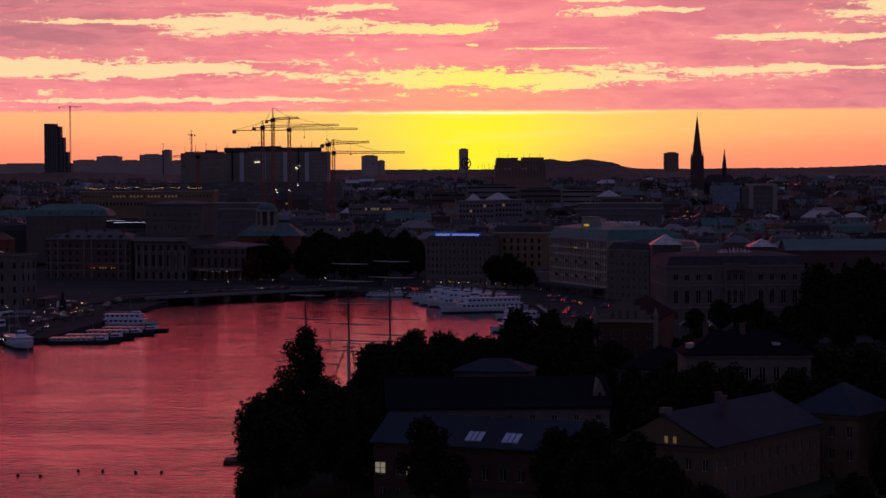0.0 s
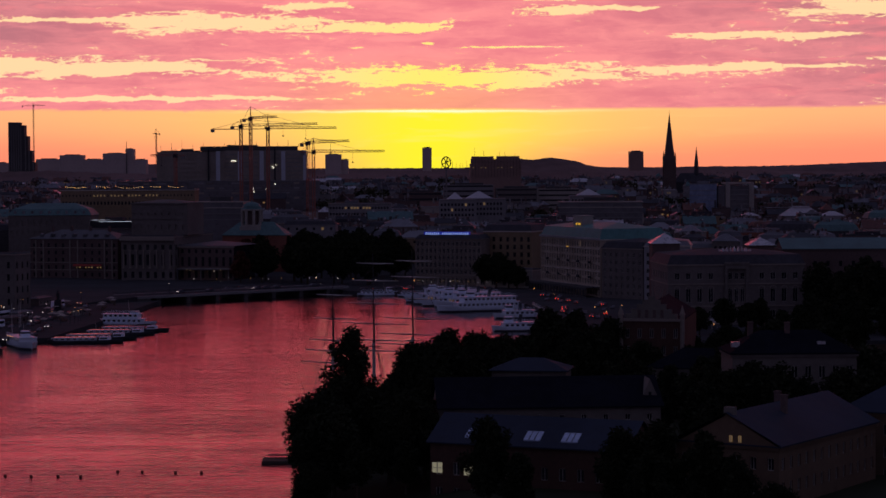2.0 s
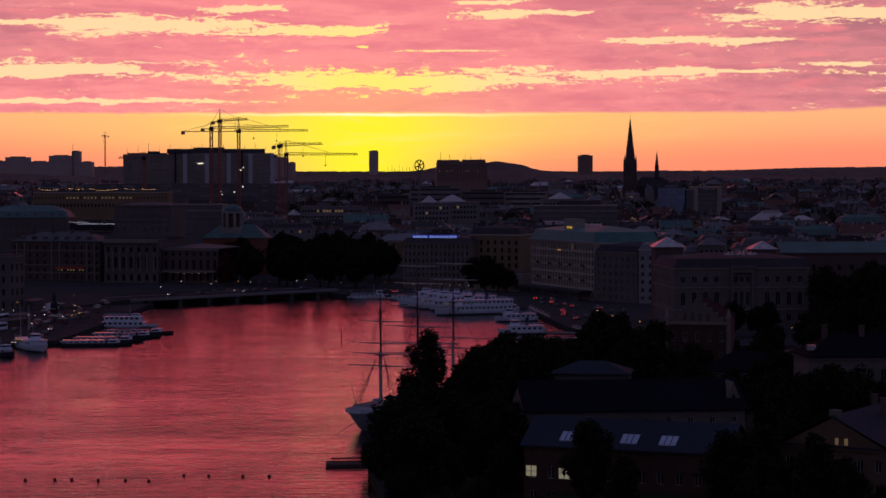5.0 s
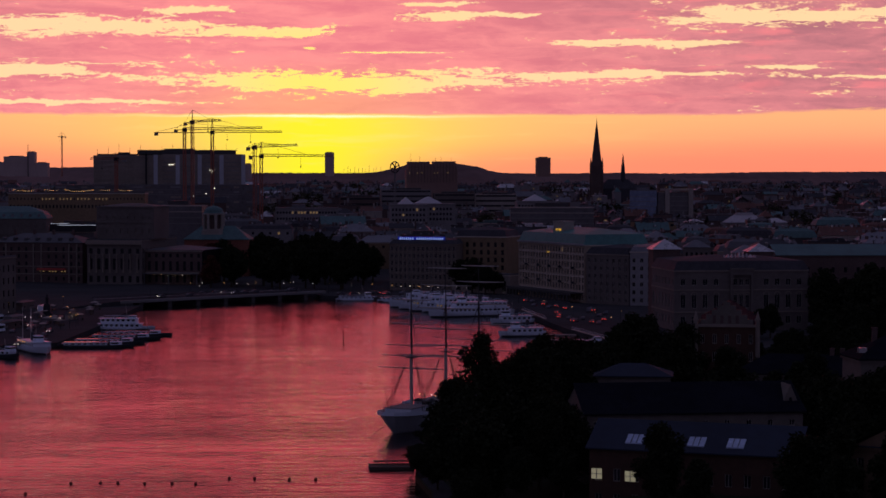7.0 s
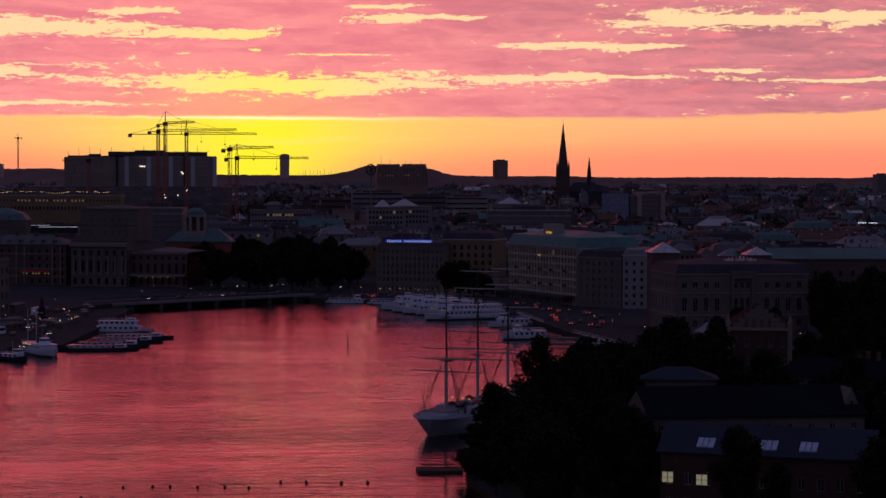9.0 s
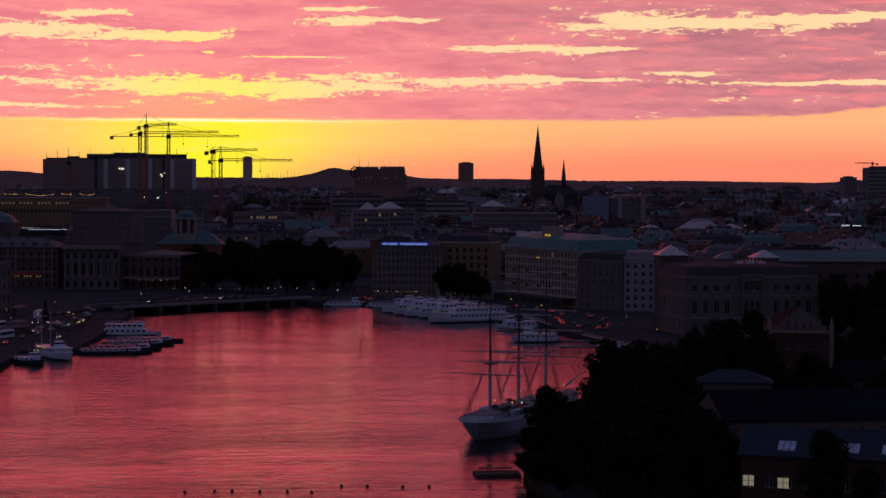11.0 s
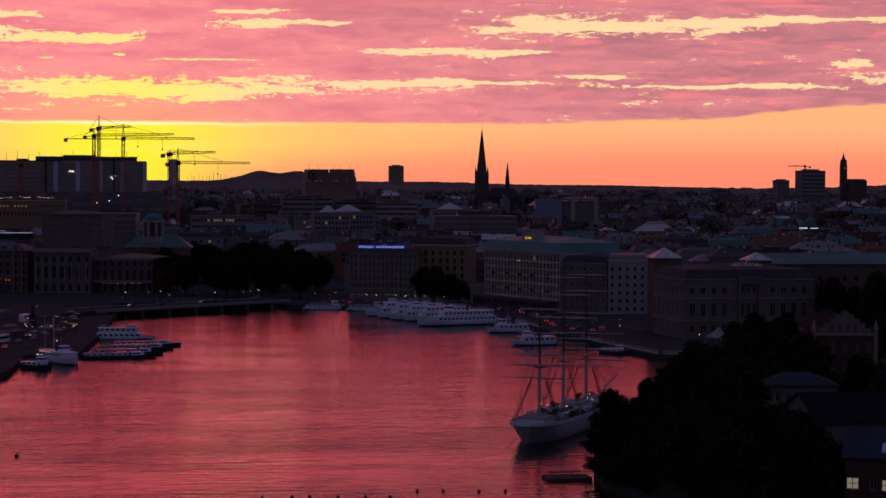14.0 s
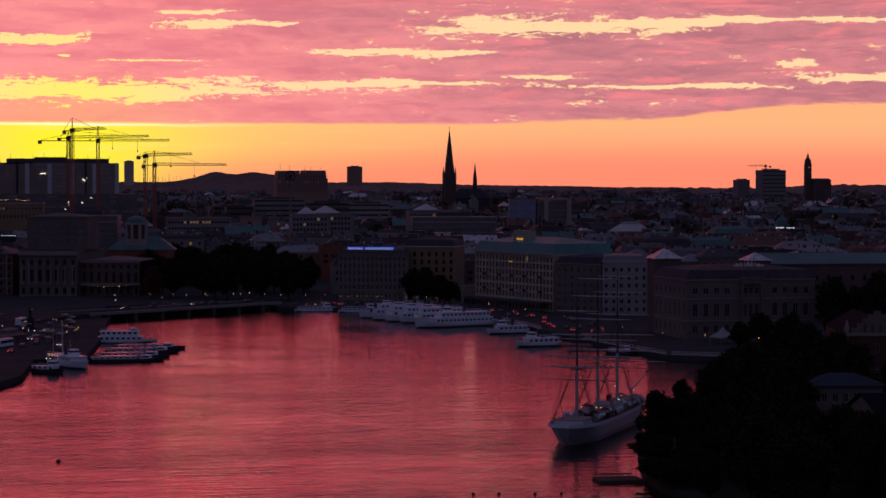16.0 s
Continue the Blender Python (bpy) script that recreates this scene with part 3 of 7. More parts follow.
for i in range(16):
    part("pilaster", Geo().box(35.2 / 15 * i - 0.2, 35.2 / 15 * i + 0.2, -0.2, -0.004, 9.6, 20.3), DARKTRIM, bank)
sb = Geo().box(4.0, 29.0, 1.9, 2.3, 26.1, 28.1)
part("sign_board", sb, SIGNBG, bank, "blue glowing sign board")
letters(bank, 21, (7,), 0.55, 1.13, SIGNL, 5.2, 1.75, 26.55, 1, 1.1)
for i in range(13):
    a = 35.2 / 13 * (i + 0.5)
    if i not in (1, 3, 6, 9, 12):
        part("shop_light", Geo().box(-0.45 - 0.1 * (i % 3), 0.3, -0.03, 0.0, 0.1 * (i % 2), 0.55), LITW, bank, "lit shop front", at=pose(a, 0.22, 2.2))

# grand hotel
grand = building("grand_hotel", (130.0, 499.3), (153.2, 430.4), 34, 1.9, 26.8, ("mansard", 7.5), HOTELW, VERDI, 23, [(1.0, 3.8)] + floors(6, 5.8, 3.5, 2.6), "pale stone grand hotel with a green copper roof", side=9, wd=1.75, lit=0.015)
for i in range(24):
    if i % 4 in (0, 1):
        part("pilaster", Geo().box(72.7 / 23 * i - 0.28, 72.7 / 23 * i + 0.28, -0.3, -0.002, 5.0, 26.7), HOTELW, grand)
for z in (5.0, 12.2, 22.8):
    part("string_course", Geo().box(0.3, 72.4, -0.24, -0.002, z - 0.3, z - 0.004), TRIM, grand)
part("eaves_band", Geo().box(-0.7, 73.4, -0.9, -0.36, 26.9, 27.8), WHITEP, grand, "pale eaves cornice")
part("lift_house", Geo().box(26.0, 37.5, 6.4, 12.0, 30.0, 37.4).box(25.7, 37.8, 6.1, 12.3, 37.404, 37.8), PALE, grand, "pale lift house on the roof")
letters(grand, 9, (3,), 0.30, 0.66, SIGNY, 29.4, 6.3, 33.2, 2, 0.95)
letters(grand, 4, (), 0.4, 0.8, SIGNY, 33.0, -0.25, 22.6, 2, 0.4)
for k, z in enumerate((8.6, 15.6)):
    for x in (10, 24, 36.3, 48, 62):
        bal = Geo().box(x - 1.8, x + 1.8, -1.0, 0, z, z + 0.2)
        bal.box(x - 1.8, x + 1.8, -1.0, -0.9, z + 0.204, z + 1.1)
        part("balcony", bal, IRON, grand)
ver = Geo().facade((0, -7), (1, 0), 72, 0, 4.4, spread(20, 72, 2.4), [(0.8, 3.6)]).box(-0.2, 72.2, -7.2, 0, 4.4, 4.8)
ver.quad((0, 0, 0), (0, -7, 0), (0, -7, 4.4), (0, 0, 4.4))
part("veranda", ver, DARKCON, grand, "dark glazed veranda along the front")

# neighbours of the hotel
building("bolinder_house", (153.9, 428.0), (171.0, 409.6), 26, 1.9, 23.0, ("mansard", 4.5), DARKSTONE, SLATE, 7, floors(6, 1.4, 3.6, 2.0), "brown stone town house with a dark mansard roof", side=6, lit=0.0)
building("white_house", (171.6, 409.0), (192.5, 405.5), 24, 1.9, 24.5, ("mansard", 3.4), WHITEP, GREYROOF, 6, floors(6, 1.4, 3.7, 2.0), "white plastered corner house with tall windows", side=6, wd=1.5)
building("ochre_house", (103.0, 556.0), (128.0, 545.0), 24, 1.9, 27.5, ("mansard", 5), OCHRE, SLATE, 7, floors(6, 2.5, 4.0, 2.4), "ochre stone palace with tall windows", side=5, wd=1.5, lit=0.03, framed=False)
building("low_palace", (98.5, 530.0), (126.0, 508.0), 14, 1.9, 9.0, ("flat", 0), PALE, SHEET, 5, [(1.0, 6.5)], "low pale pavilion with arched openings", wd=2.6)

# national museum: three storeys, central bays, two pyramid roofs behind
mw = 53.6
mcols = [(a - 0.95, a + 0.95) for a in (3.6, 8.0, 12.4, 16.8)] + [(a - 0.75, a + 0.75) for a in (24.4, 26.8, 29.2)] + [(a - 0.95, a + 0.95) for a in (36.8, 41.2, 45.6, 50.0)]
museum = building("museum_building", (162.7, 247.7), (216.2, 250.8), 38, 1.9, 23.0, ("mansard", 5.4), DARKSTONE, SLATE, 0, [(2.6, 5.6), (8.8, 14.0), (17.6, 20.2)], "large tan stone museum with rows of tall arched windows", side=7, wd=1.7, colspec=mcols, eave=0.9)
for z in (7.0, 15.6):
    part("string_course", Geo().box(-0.25, mw + 0.25, -0.28, 0.0, z, z + 0.5).box(-0.28, -0.02, 0.0, 38.2, z, z + 0.5), DARKTRIM, museum)
for a, b in mcols:
    arch = Geo()
    for i in range(8):
        t0, t1 = math.pi * i / 8, math.pi * (i + 1) / 8
        r0, r1, m0 = (b - a) / 2 + 0.05, (b - a) / 2 + 0.4, (a + b) / 2
        arch.quad((m0 - r0 * math.cos(t0), -0.12, 13.9 + r0 * math.sin(t0)), (m0 - r1 * math.cos(t0), -0.12, 13.9 + r1 * math.sin(t0)), (m0 - r1 * math.cos(t1), -0.12, 13.9 + r1 * math.sin(t1)), (m0 - r0 * math.cos(t1), -0.12, 13.9 + r0 * math.sin(t1)))
        arch.quad((m0 - r1 * math.cos(t0), -0.12, 13.9 + r1 * math.sin(t0)), (m0 - r1 * math.cos(t0), -0.002, 13.9 + r1 * math.sin(t0)), (m0 - r1 * math.cos(t1), -0.002, 13.9 + r1 * math.sin(t1)), (m0 - r1 * math.cos(t1), -0.12, 13.9 + r1 * math.sin(t1)))
    part("arch", arch, DARKTRIM, museum)
part("central_bay", Geo().box(22.2, 31.4, -1.2, -0.02, 0, 1.5).box(22.2, 23.2, -1.2, -0.02, 1.504, 23.4).box(30.4, 31.4, -1.2, -0.02, 1.504, 23.4).box(23.2, 30.4, -1.2, -0.02, 21.6, 23.4).box(22.0, 31.6, -1.5, -0.02, 23.404, 24.3), DARKSTONE, museum)
for i in range(9):
    wide_ = 0.35 + 0.25 * ((i * 5) % 3)
    orn = Geo().tube((20.6 + i * 1.5, 3.0, 28.4), (20.6 + i * 1.5, 3.0, 29.0 + 1.3 * math.sin(math.pi * (i + 0.5) / 9)), wide_, 0.2, 6).tube((20.6 + i * 1.5, 2.6, 28.4), (21.2 + i * 1.5, 2.6, 29.0), 0.3, 0.15, 5)
    part("roof_finial", orn, LIGHTROOF, museum, "pale sculpted finial on the roof")


def pyramid_pavilion(x, y, half, z0, eave, apex, label):
    th = thing("roof_pavilion", pose(x, y, 0), label, "roof pavilion", "museum pyramid pavilions")
    part("wall", Geo().box(-half, half, -half, half, z0, eave), DARKBRICK, th)
    r = Geo().add([(-half - 0.8, -half - 0.8, eave), (half + 0.8, -half - 0.8, eave), (half + 0.8, half + 0.8, eave), (-half - 0.8, half + 0.8, eave), (0, 0, apex)], ((3, 2, 1, 0), (0, 1, 4), (1, 2, 4), (2, 3, 4), (3, 0, 4)))
    part("roof", r, LIGHTROOF, th, "pale metal pyramid roof")


pyramid_pavilion(166.8, 292.5, 5.6, 1.9, 32.2, 36.4, "square pavilion with a pale metal pyramid roof")
pyramid_pavilion(205.8, 292.5, 5.0, 1.9, 31.2, 34.4, "square pavilion with a pale metal pyramid roof")
building("academy_building", (222, 330), (330, 326), 26, 1.9, 25.5, ("gable", 4.5), DARKBRICK, COPPER, 20, floors(5, 2, 4.2, 2.2), "long dark brick building with a blue-green metal roof", wd=1.4, framed=False)

# opera house and the church with its lantern
opera = building("opera_house", (-95.5, 613.9), (-65.3, 605.5), 60, 1.9, 24.0, ("flat", 0), DARKSTONE, SHEET, 7, [(1.5, 5.0), (8.5, 14.5), (17.0, 20.0)], "tan stone opera house with a columned front", wd=1.9, side=10, lit=0.0, right=True, framed=False)
for i in range(8):
    x = 31.3 / 8 * (i + 0.5) - 0.3
    part("column", Geo().tube((x, -0.7, 7.4), (x, -0.7, 16.6), 0.5, 0.42, 10).box(x - 0.7, x + 0.7, -1.4, -0.02, 6.8, 7.4).box(x - 0.7, x + 0.7, -1.4, -0.02, 16.6, 17.2), DARKTRIM, opera)
part("entablature", Geo().box(-0.5, 31.8, -1.6, -0.4, 22.2, 24.1), DARKTRIM, opera)
st = Geo().facade((0.5, 14), (1, 0), 33, 24.9, 42.0, spread(8, 33, 1.5), [(3.0, 5.6), (11.0, 12.4)], 0.4).box(0.5, 33.5, 14.5, 40, 24.9, 42.0).box(0.1, 33.9, 13.6, 13.98, 33.6, 34.4).box(0.1, 33.9, 13.5, 40.4, 42.004, 42.7).hip(1.5, 32.5, 15, 39, 42.704, 44.5, 0, 0.2)
part("stage_house", st, DARKSTONE, opera, "tall stage house over the roof")
part("terrace_wing", Geo().facade((31.8, 5.5), (1, 0), 32.2, 0, 19, spread(8, 32.2, 1.6), [(1.5, 5.5), (8.0, 13.0), (15.2, 17.2)], 0.45), DARKBRICK, opera, "lower restaurant wing")
part("wing_core", Geo().box(31.8, 64, 6, 40, 0, 19), PANE, opera)
part("wing_band", Geo().box(31.6, 64.4, 5.1, 5.48, 6.4, 7.2), DARKTRIM, opera)
part("wing_cornice", Geo().box(31.6, 64.4, 5.0, 5.48, 18.2, 19), DARKTRIM, opera)
part("wing_roof", Geo().hip(31.8, 64, 6, 40, 19.004, 21.5, 0.6), SHEET, opera)
for i in range(16):
    if i * 7 % 5 > 1:
        part("terrace_lamp", Geo().box(36 + i * 1.5 + 0.3 * (i % 4), 36.22 + i * 1.5 + 0.3 * (i % 4), 1.4, 1.7, 5.6 + 0.2 * (i % 3), 5.8 + 0.2 * (i % 3)), LAMPF if i % 6 else LAMPW, opera, "small terrace lamp")
part("terrace_roof", Geo().box(32.0, 63.0, 1.0, 5.4, 6.2, 6.6).box(32.2, 32.6, 1.2, 1.6, 0, 6.196).box(46, 46.4, 1.2, 1.6, 0, 6.196).box(62, 62.4, 1.2, 1.6, 0, 6.196), GREYROOF, opera, "grey terrace roof")
ch = thing("church", pose(-29.2, 702.3, 7.0, 0, 0, -8), "red church with a pale lantern tower and green copper roofs", "church")
part("nave", Geo().box(-16, 22, -9, 9, -5, 17), REDBRICK, ch)
part("nave_roof", Geo().hip(-16, 22, -9, 9, 17, 25, 0.5), COPPER, ch, "green copper roof")
part("tower_base", Geo().box(-6.2, 6.2, -6.2, 6.2, 17, 22.4), PALE, ch)
for z in (22.4, 31.6):
    part("lantern_ring", Geo().tube((0, 0, z), (0, 0, z + 0.9), 6.6, 6.6, 18), PALE, ch)
for i in range(8):
    a = math.radians(45 * i + 22)
    part("lantern_pier", Geo().tube((5.8 * math.sin(a), -5.8 * math.cos(a), 23.3), (5.8 * math.sin(a), -5.8 * math.cos(a), 31.6), 0.9, 0.85, 8), PALE, ch, "pale lantern pier between arched openings")
part("lantern_core", Geo().tube((0, 0, 23.0), (0, 0, 31.5), 4.2, 4.2, 12), DARKBRICK, ch)
dm = Geo().tube((0, 0, 32.504), (0, 0, 33.2), 6.7, 5.9, 18)
for i in range(7):
    a, b = math.pi / 2 * i / 7, math.pi / 2 * (i + 1) / 7
    dm.tube((0, 0, 33.2 + 3.6 * math.sin(a)), (0, 0, 33.2 + 3.6 * math.sin(b)), 5.8 * math.cos(a), max(0.4, 5.8 * math.cos(b)), 18)
dm.tube((0, 0, 36.7), (0, 0, 38.2), 0.5, 0.15, 6)
part("dome", dm, COPPER, ch, "green copper dome")

# palace corner at the far side of the left quay
building("palace_corner", (-146, 380), (-110, 366), 13, 1.9, 24, ("flat", 0), DARKSTONE, SHEET, 6, floors(4, 2, 5.4, 2.8), "brown stone palace corner with tall windows", wd=1.4, side=3, right=True, framed=False)
emb = building("embankment_house", (-150, 640), (-99, 625), 26, 1.9, 22, ("hip", 5), DARKBRICK, SHEET, 12, floors(5, 1.6, 4.1, 2.1), "dark town house with a dark sheet roof", framed=False)
for z in (5.0, 9.2, 17.4):
    part("string_course", Geo().box(-0.2, 53.4, -0.28, -0.002, z, z + 0.45), DARKTRIM, emb)
for x0 in (3.0, 24.0, 45.0):
    part("risalit", Geo().box(x0, x0 + 0.7, -0.5, -0.004, 0, 21.9), DARKTRIM, emb)
    part("risalit", Geo().box(x0 + 4.6, x0 + 5.3, -0.5, -0.004, 0, 21.9), DARKTRIM, emb)
part("awning", Geo().frustum(27.0, 44.0, -2.6, -0.6, 7.4, 8.6, 0.1, 0.7), CANVAS, emb, "long red awning")
for i in range(9):
    if i % 4 != 2:
        part("shop_window", Geo().box(28.0 + i * 1.8, 28.9 + i * 1.8, -0.09, -0.03, 6.3, 7.1), LITW, emb, "small lit shop window")
for i in range(7):
    part("dormer", Geo().box(5 + i * 6.6, 6.6 + i * 6.6, 1.6, 5.0, 22.6, 25.0).hip(5 + i * 6.6, 6.6 + i * 6.6, 1.6, 5.0, 25.004, 25.7, 0.15, 0.05), SHEET, emb)
for i in range(4):
    part("chimney", Geo().box(8 + i * 11.5, 9.4 + i * 11.5, 11, 12.2, 24.5, 29.5), DARKBRICK, emb)

# stone road bridge between the old town and the northern quay
br = thing("bridge", pose(-60, 423, 0, 0, 0, math.degrees(math.atan2(77, 90))), "low grey road bridge on stone piers", "bridge")
L = math.hypot(90, 77)
part("deck", Geo().box(-4, L + 4, 0, 22, 3.0, 4.2), CONCRETE, br)
part("abutment", Geo().box(-4, 3.5, 0.3, 21.7, -3, 2.996), GRANITE, br, "stone abutment")
ramp = Geo().add([(x, y, z) for y in (0, 22) for x, z in ((-40, 1.0), (-4.01, 1.0), (-4.01, 4.2), (-40, 2.0))], ((0, 1, 2, 3), (7, 6, 5, 4), (3, 2, 6, 7), (0, 3, 7, 4), (1, 5, 6, 2)))
part("approach_ramp", ramp, PAVING, br, "paved approach ramp")
part("road_surface", Geo().box(-4, L + 4, 3, 19, 4.204, 4.24), ASPHALT, br)
for i in range(7):
    x = L * (i + 0.5) / 7
    part("pier", Geo().box(x - 1.1, x + 1.1, 1.0, 21, -3, 2.996), GRANITE, br)
for y in (0.1, 21.6):
    rl = Geo().box(-4, L + 4, y, y + 0.12, 5.15, 5.25).box(-4, L + 4, y, y + 0.08, 4.7, 4.76)
    for i in range(40):
        rl.box(-4 + (L + 8) * i / 39 - 0.05, -4 + (L + 8) * i / 39 + 0.05, y, y + 0.1, 4.204, 5.15)
    part("railing", rl, IRON, br)


# ---- far landmarks ----
def gothic_church(x, y, z0, zs, top, half, x2, y2, top2):
    th = thing("gothic_church", pose(x, y, z0), "dark brick gothic church with a tall spire", "church")
    part("tower", Geo().box(-half, half, -half, half, 0, zs - z0), DARKBRICK, th)
    sp = Geo().tube((0, 0, zs - z0 - 1), (0, 0, top - z0 - 3), half * 1.08, 0.3, 8).tube((0, 0, top - z0 - 3), (0, 0, top - z0 + 1.5), 0.2, 0.12, 5)
    part("spire", sp, DARKBRICK, th)
    for sx in (-1, 1):
        for sy in (-1, 1):
            pn = Geo().box(sx * half - 0.9, sx * half + 0.9, sy * half - 0.9, sy * half + 0.9, 0, zs - z0 + 1).tube((sx * half, sy * half, zs - z0 + 1), (sx * half, sy * half, zs - z0 + 8.5), 1.1, 0.1, 6)
            part("pinnacle", pn, DARKBRICK, th)
    part("nave", Geo().box(half, x2 - x + 14, y2 - y - 8, y2 - y + 8, 0, 17).hip(half, x2 - x + 14, y2 - y - 8, y2 - y + 8, 17, 27, 0.5, 0.2), SLATE, th)
    part("ridge_turret", Geo().tube((x2 - x, y2 - y, 22), (x2 - x, y2 - y, 43 - 6), 2.6, 2.2, 8).tube((x2 - x, y2 - y, 37), (x2 - x, y2 - y, top2 - z0), 2.2, 0.1, 8), SLATE, th)


gothic_church(339, 1664, 30, 71.5, 121.0, 5.4, 369, 1677, 84.5)


def tall_block(name, x0, x1, y, depth, z0, z1, ma, label, bands=0, turn=0.0, crown=0.0):
    th = thing(name, pose(x0, y, z0, 0, 0, turn), label, "tower block")
    wdt = x1 - x0
    part("wall", Geo().box(0, wdt, 0, depth, 0, z1 - z0), ma, th)
    if bands:
        for i in range(bands):
            z = (z1 - z0) * (i + 0.5) / bands
            part("window_band", Geo().box(0.6, wdt - 0.6, -0.12, -0.004, z, z + 1.5), PANE, th)
    part("roof_plant", Geo().box(wdt * 0.2, wdt * 0.8, depth * 0.2, depth * 0.8, z1 - z0, z1 - z0 + 1.5 + crown), DARKCON, th)
    return th


tall_block("office_tower", 481.5, 507.0, 3404, 24, 30, 93, TOWERD, "slim brown office tower on the horizon", 0)
tall_block("far_slab_tower", 107, 128, 4340, 20, 30, 111, TOWERC, "distant slab tower on the horizon, its colour paled like haze", 0)
tall_block("white_office_block", -106, -71, 4100, 24, 30, 95, TOWERC, "distant grey office block on the horizon", 0)
tall_block("white_office_block", -70.9, -56, 4108, 24, 30, 84, TOWERC, "lower wing of a distant grey office block", 0)
tall_block("square_tower", 954, 990, 2450, 30, 30, 82, CONCRETE, "grey square tower block on the horizon", 9, crown=0.5)
tall_block("low_far_block", 934, 952, 2500, 24, 30, 68, CONCRETE, "low distant block on the horizon", 0)

# western skyline blocks, in the cladding colour that carries painted haze
for x0, x1, zt in ((-697, -648.2, 87), (-648, -600.2, 95), (-600, -559.2, 86), (-559, -512.2, 98), (-512, -496, 107), (-495.8, -470, 85), (-860, -740, 80)):
    tall_block("horizon_block", x0, x1, 3900, 40, 30, zt, TOWERC, "block on the western horizon, its colour paled like haze", 0)
mr = random.Random(14)
for i in range(11):
    solid("radio_mast", Geo().tube((0, 0, -20), (0, 0, mr.uniform(5, 14)), 0.55, 0.3, 5), IRON, "thin mast on the horizon ridge", "mast", "masts on the ridge", at=pose(150 + i * 8.5 + mr.uniform(-2, 2), 4376, 68))
solid("chimney_mast", Geo().tube((0, 0, 0), (0, 0, 92), 1.2, 0.5, 6), IRON, "thin mast on the western horizon", "mast", at=pose(-509, 3896, 30))

# brick church with a tall square clock tower
en = thing("hill_church", pose(784, 1800, 30), "dark brick church with a tall square tower", "church")
part("tower", Geo().box(-3.4, 3.4, -3.4, 3.4, 0, 55).box(-2.9, 2.9, -2.9, 2.9, 55.004, 60), DARKBRICK, en)
part("tower_cap", Geo().tube((0, 0, 60), (0, 0, 63), 2.9, 1.6, 8).tube((0, 0, 63), (0, 0, 66), 1.4, 0.9, 8).tube((0, 0, 66), (0, 0, 70), 0.3, 0.1, 5), SLATE, en)
part("nave", Geo().box(3.4, 25, -9, 9, 0, 36), DARKBRICK, en)
part("nave_roof", Geo().hip(3.4, 25, -9, 9, 36, 38.5, 0.3, 0.2, False), SLATE, en)
part("clock", Geo().tube((0, -3.45, 51), (0, -3.6, 51), 1.0, 1.0, 12), LITW, en, "lit clock face")

# twin-crowned residential tower, stepped on one side
nt = thing("stepped_tower", pose(-622, 3177, 20), "tall dark residential tower, stepped down on one side", "tower block")
for i, (x0, x1, zt) in enumerate(((0, 20, 127), (20.01, 28, 122), (28.01, 34, 103), (34.01, 41, 78), (41.01, 46, 58))):
    part("block", Geo().box(x0, x1, 0, 24, 0, zt), DARKCON, nt)
    bays = Geo()
    for k in range(int(zt // 3.5)):
        for j in range(max(1, int((x1 - x0) // 4))):
            bays.box(x0 + 0.5 + j * 4, x0 + 2.6 + j * 4, -1.2 - 0.5 * ((j + k) % 2), -0.01, 1 + k * 3.5, 3.4 + k * 3.5)
    tagged(part("bay_grid", bays, CONCRETE, nt, "grid of small projecting bays"), kind="stuff")


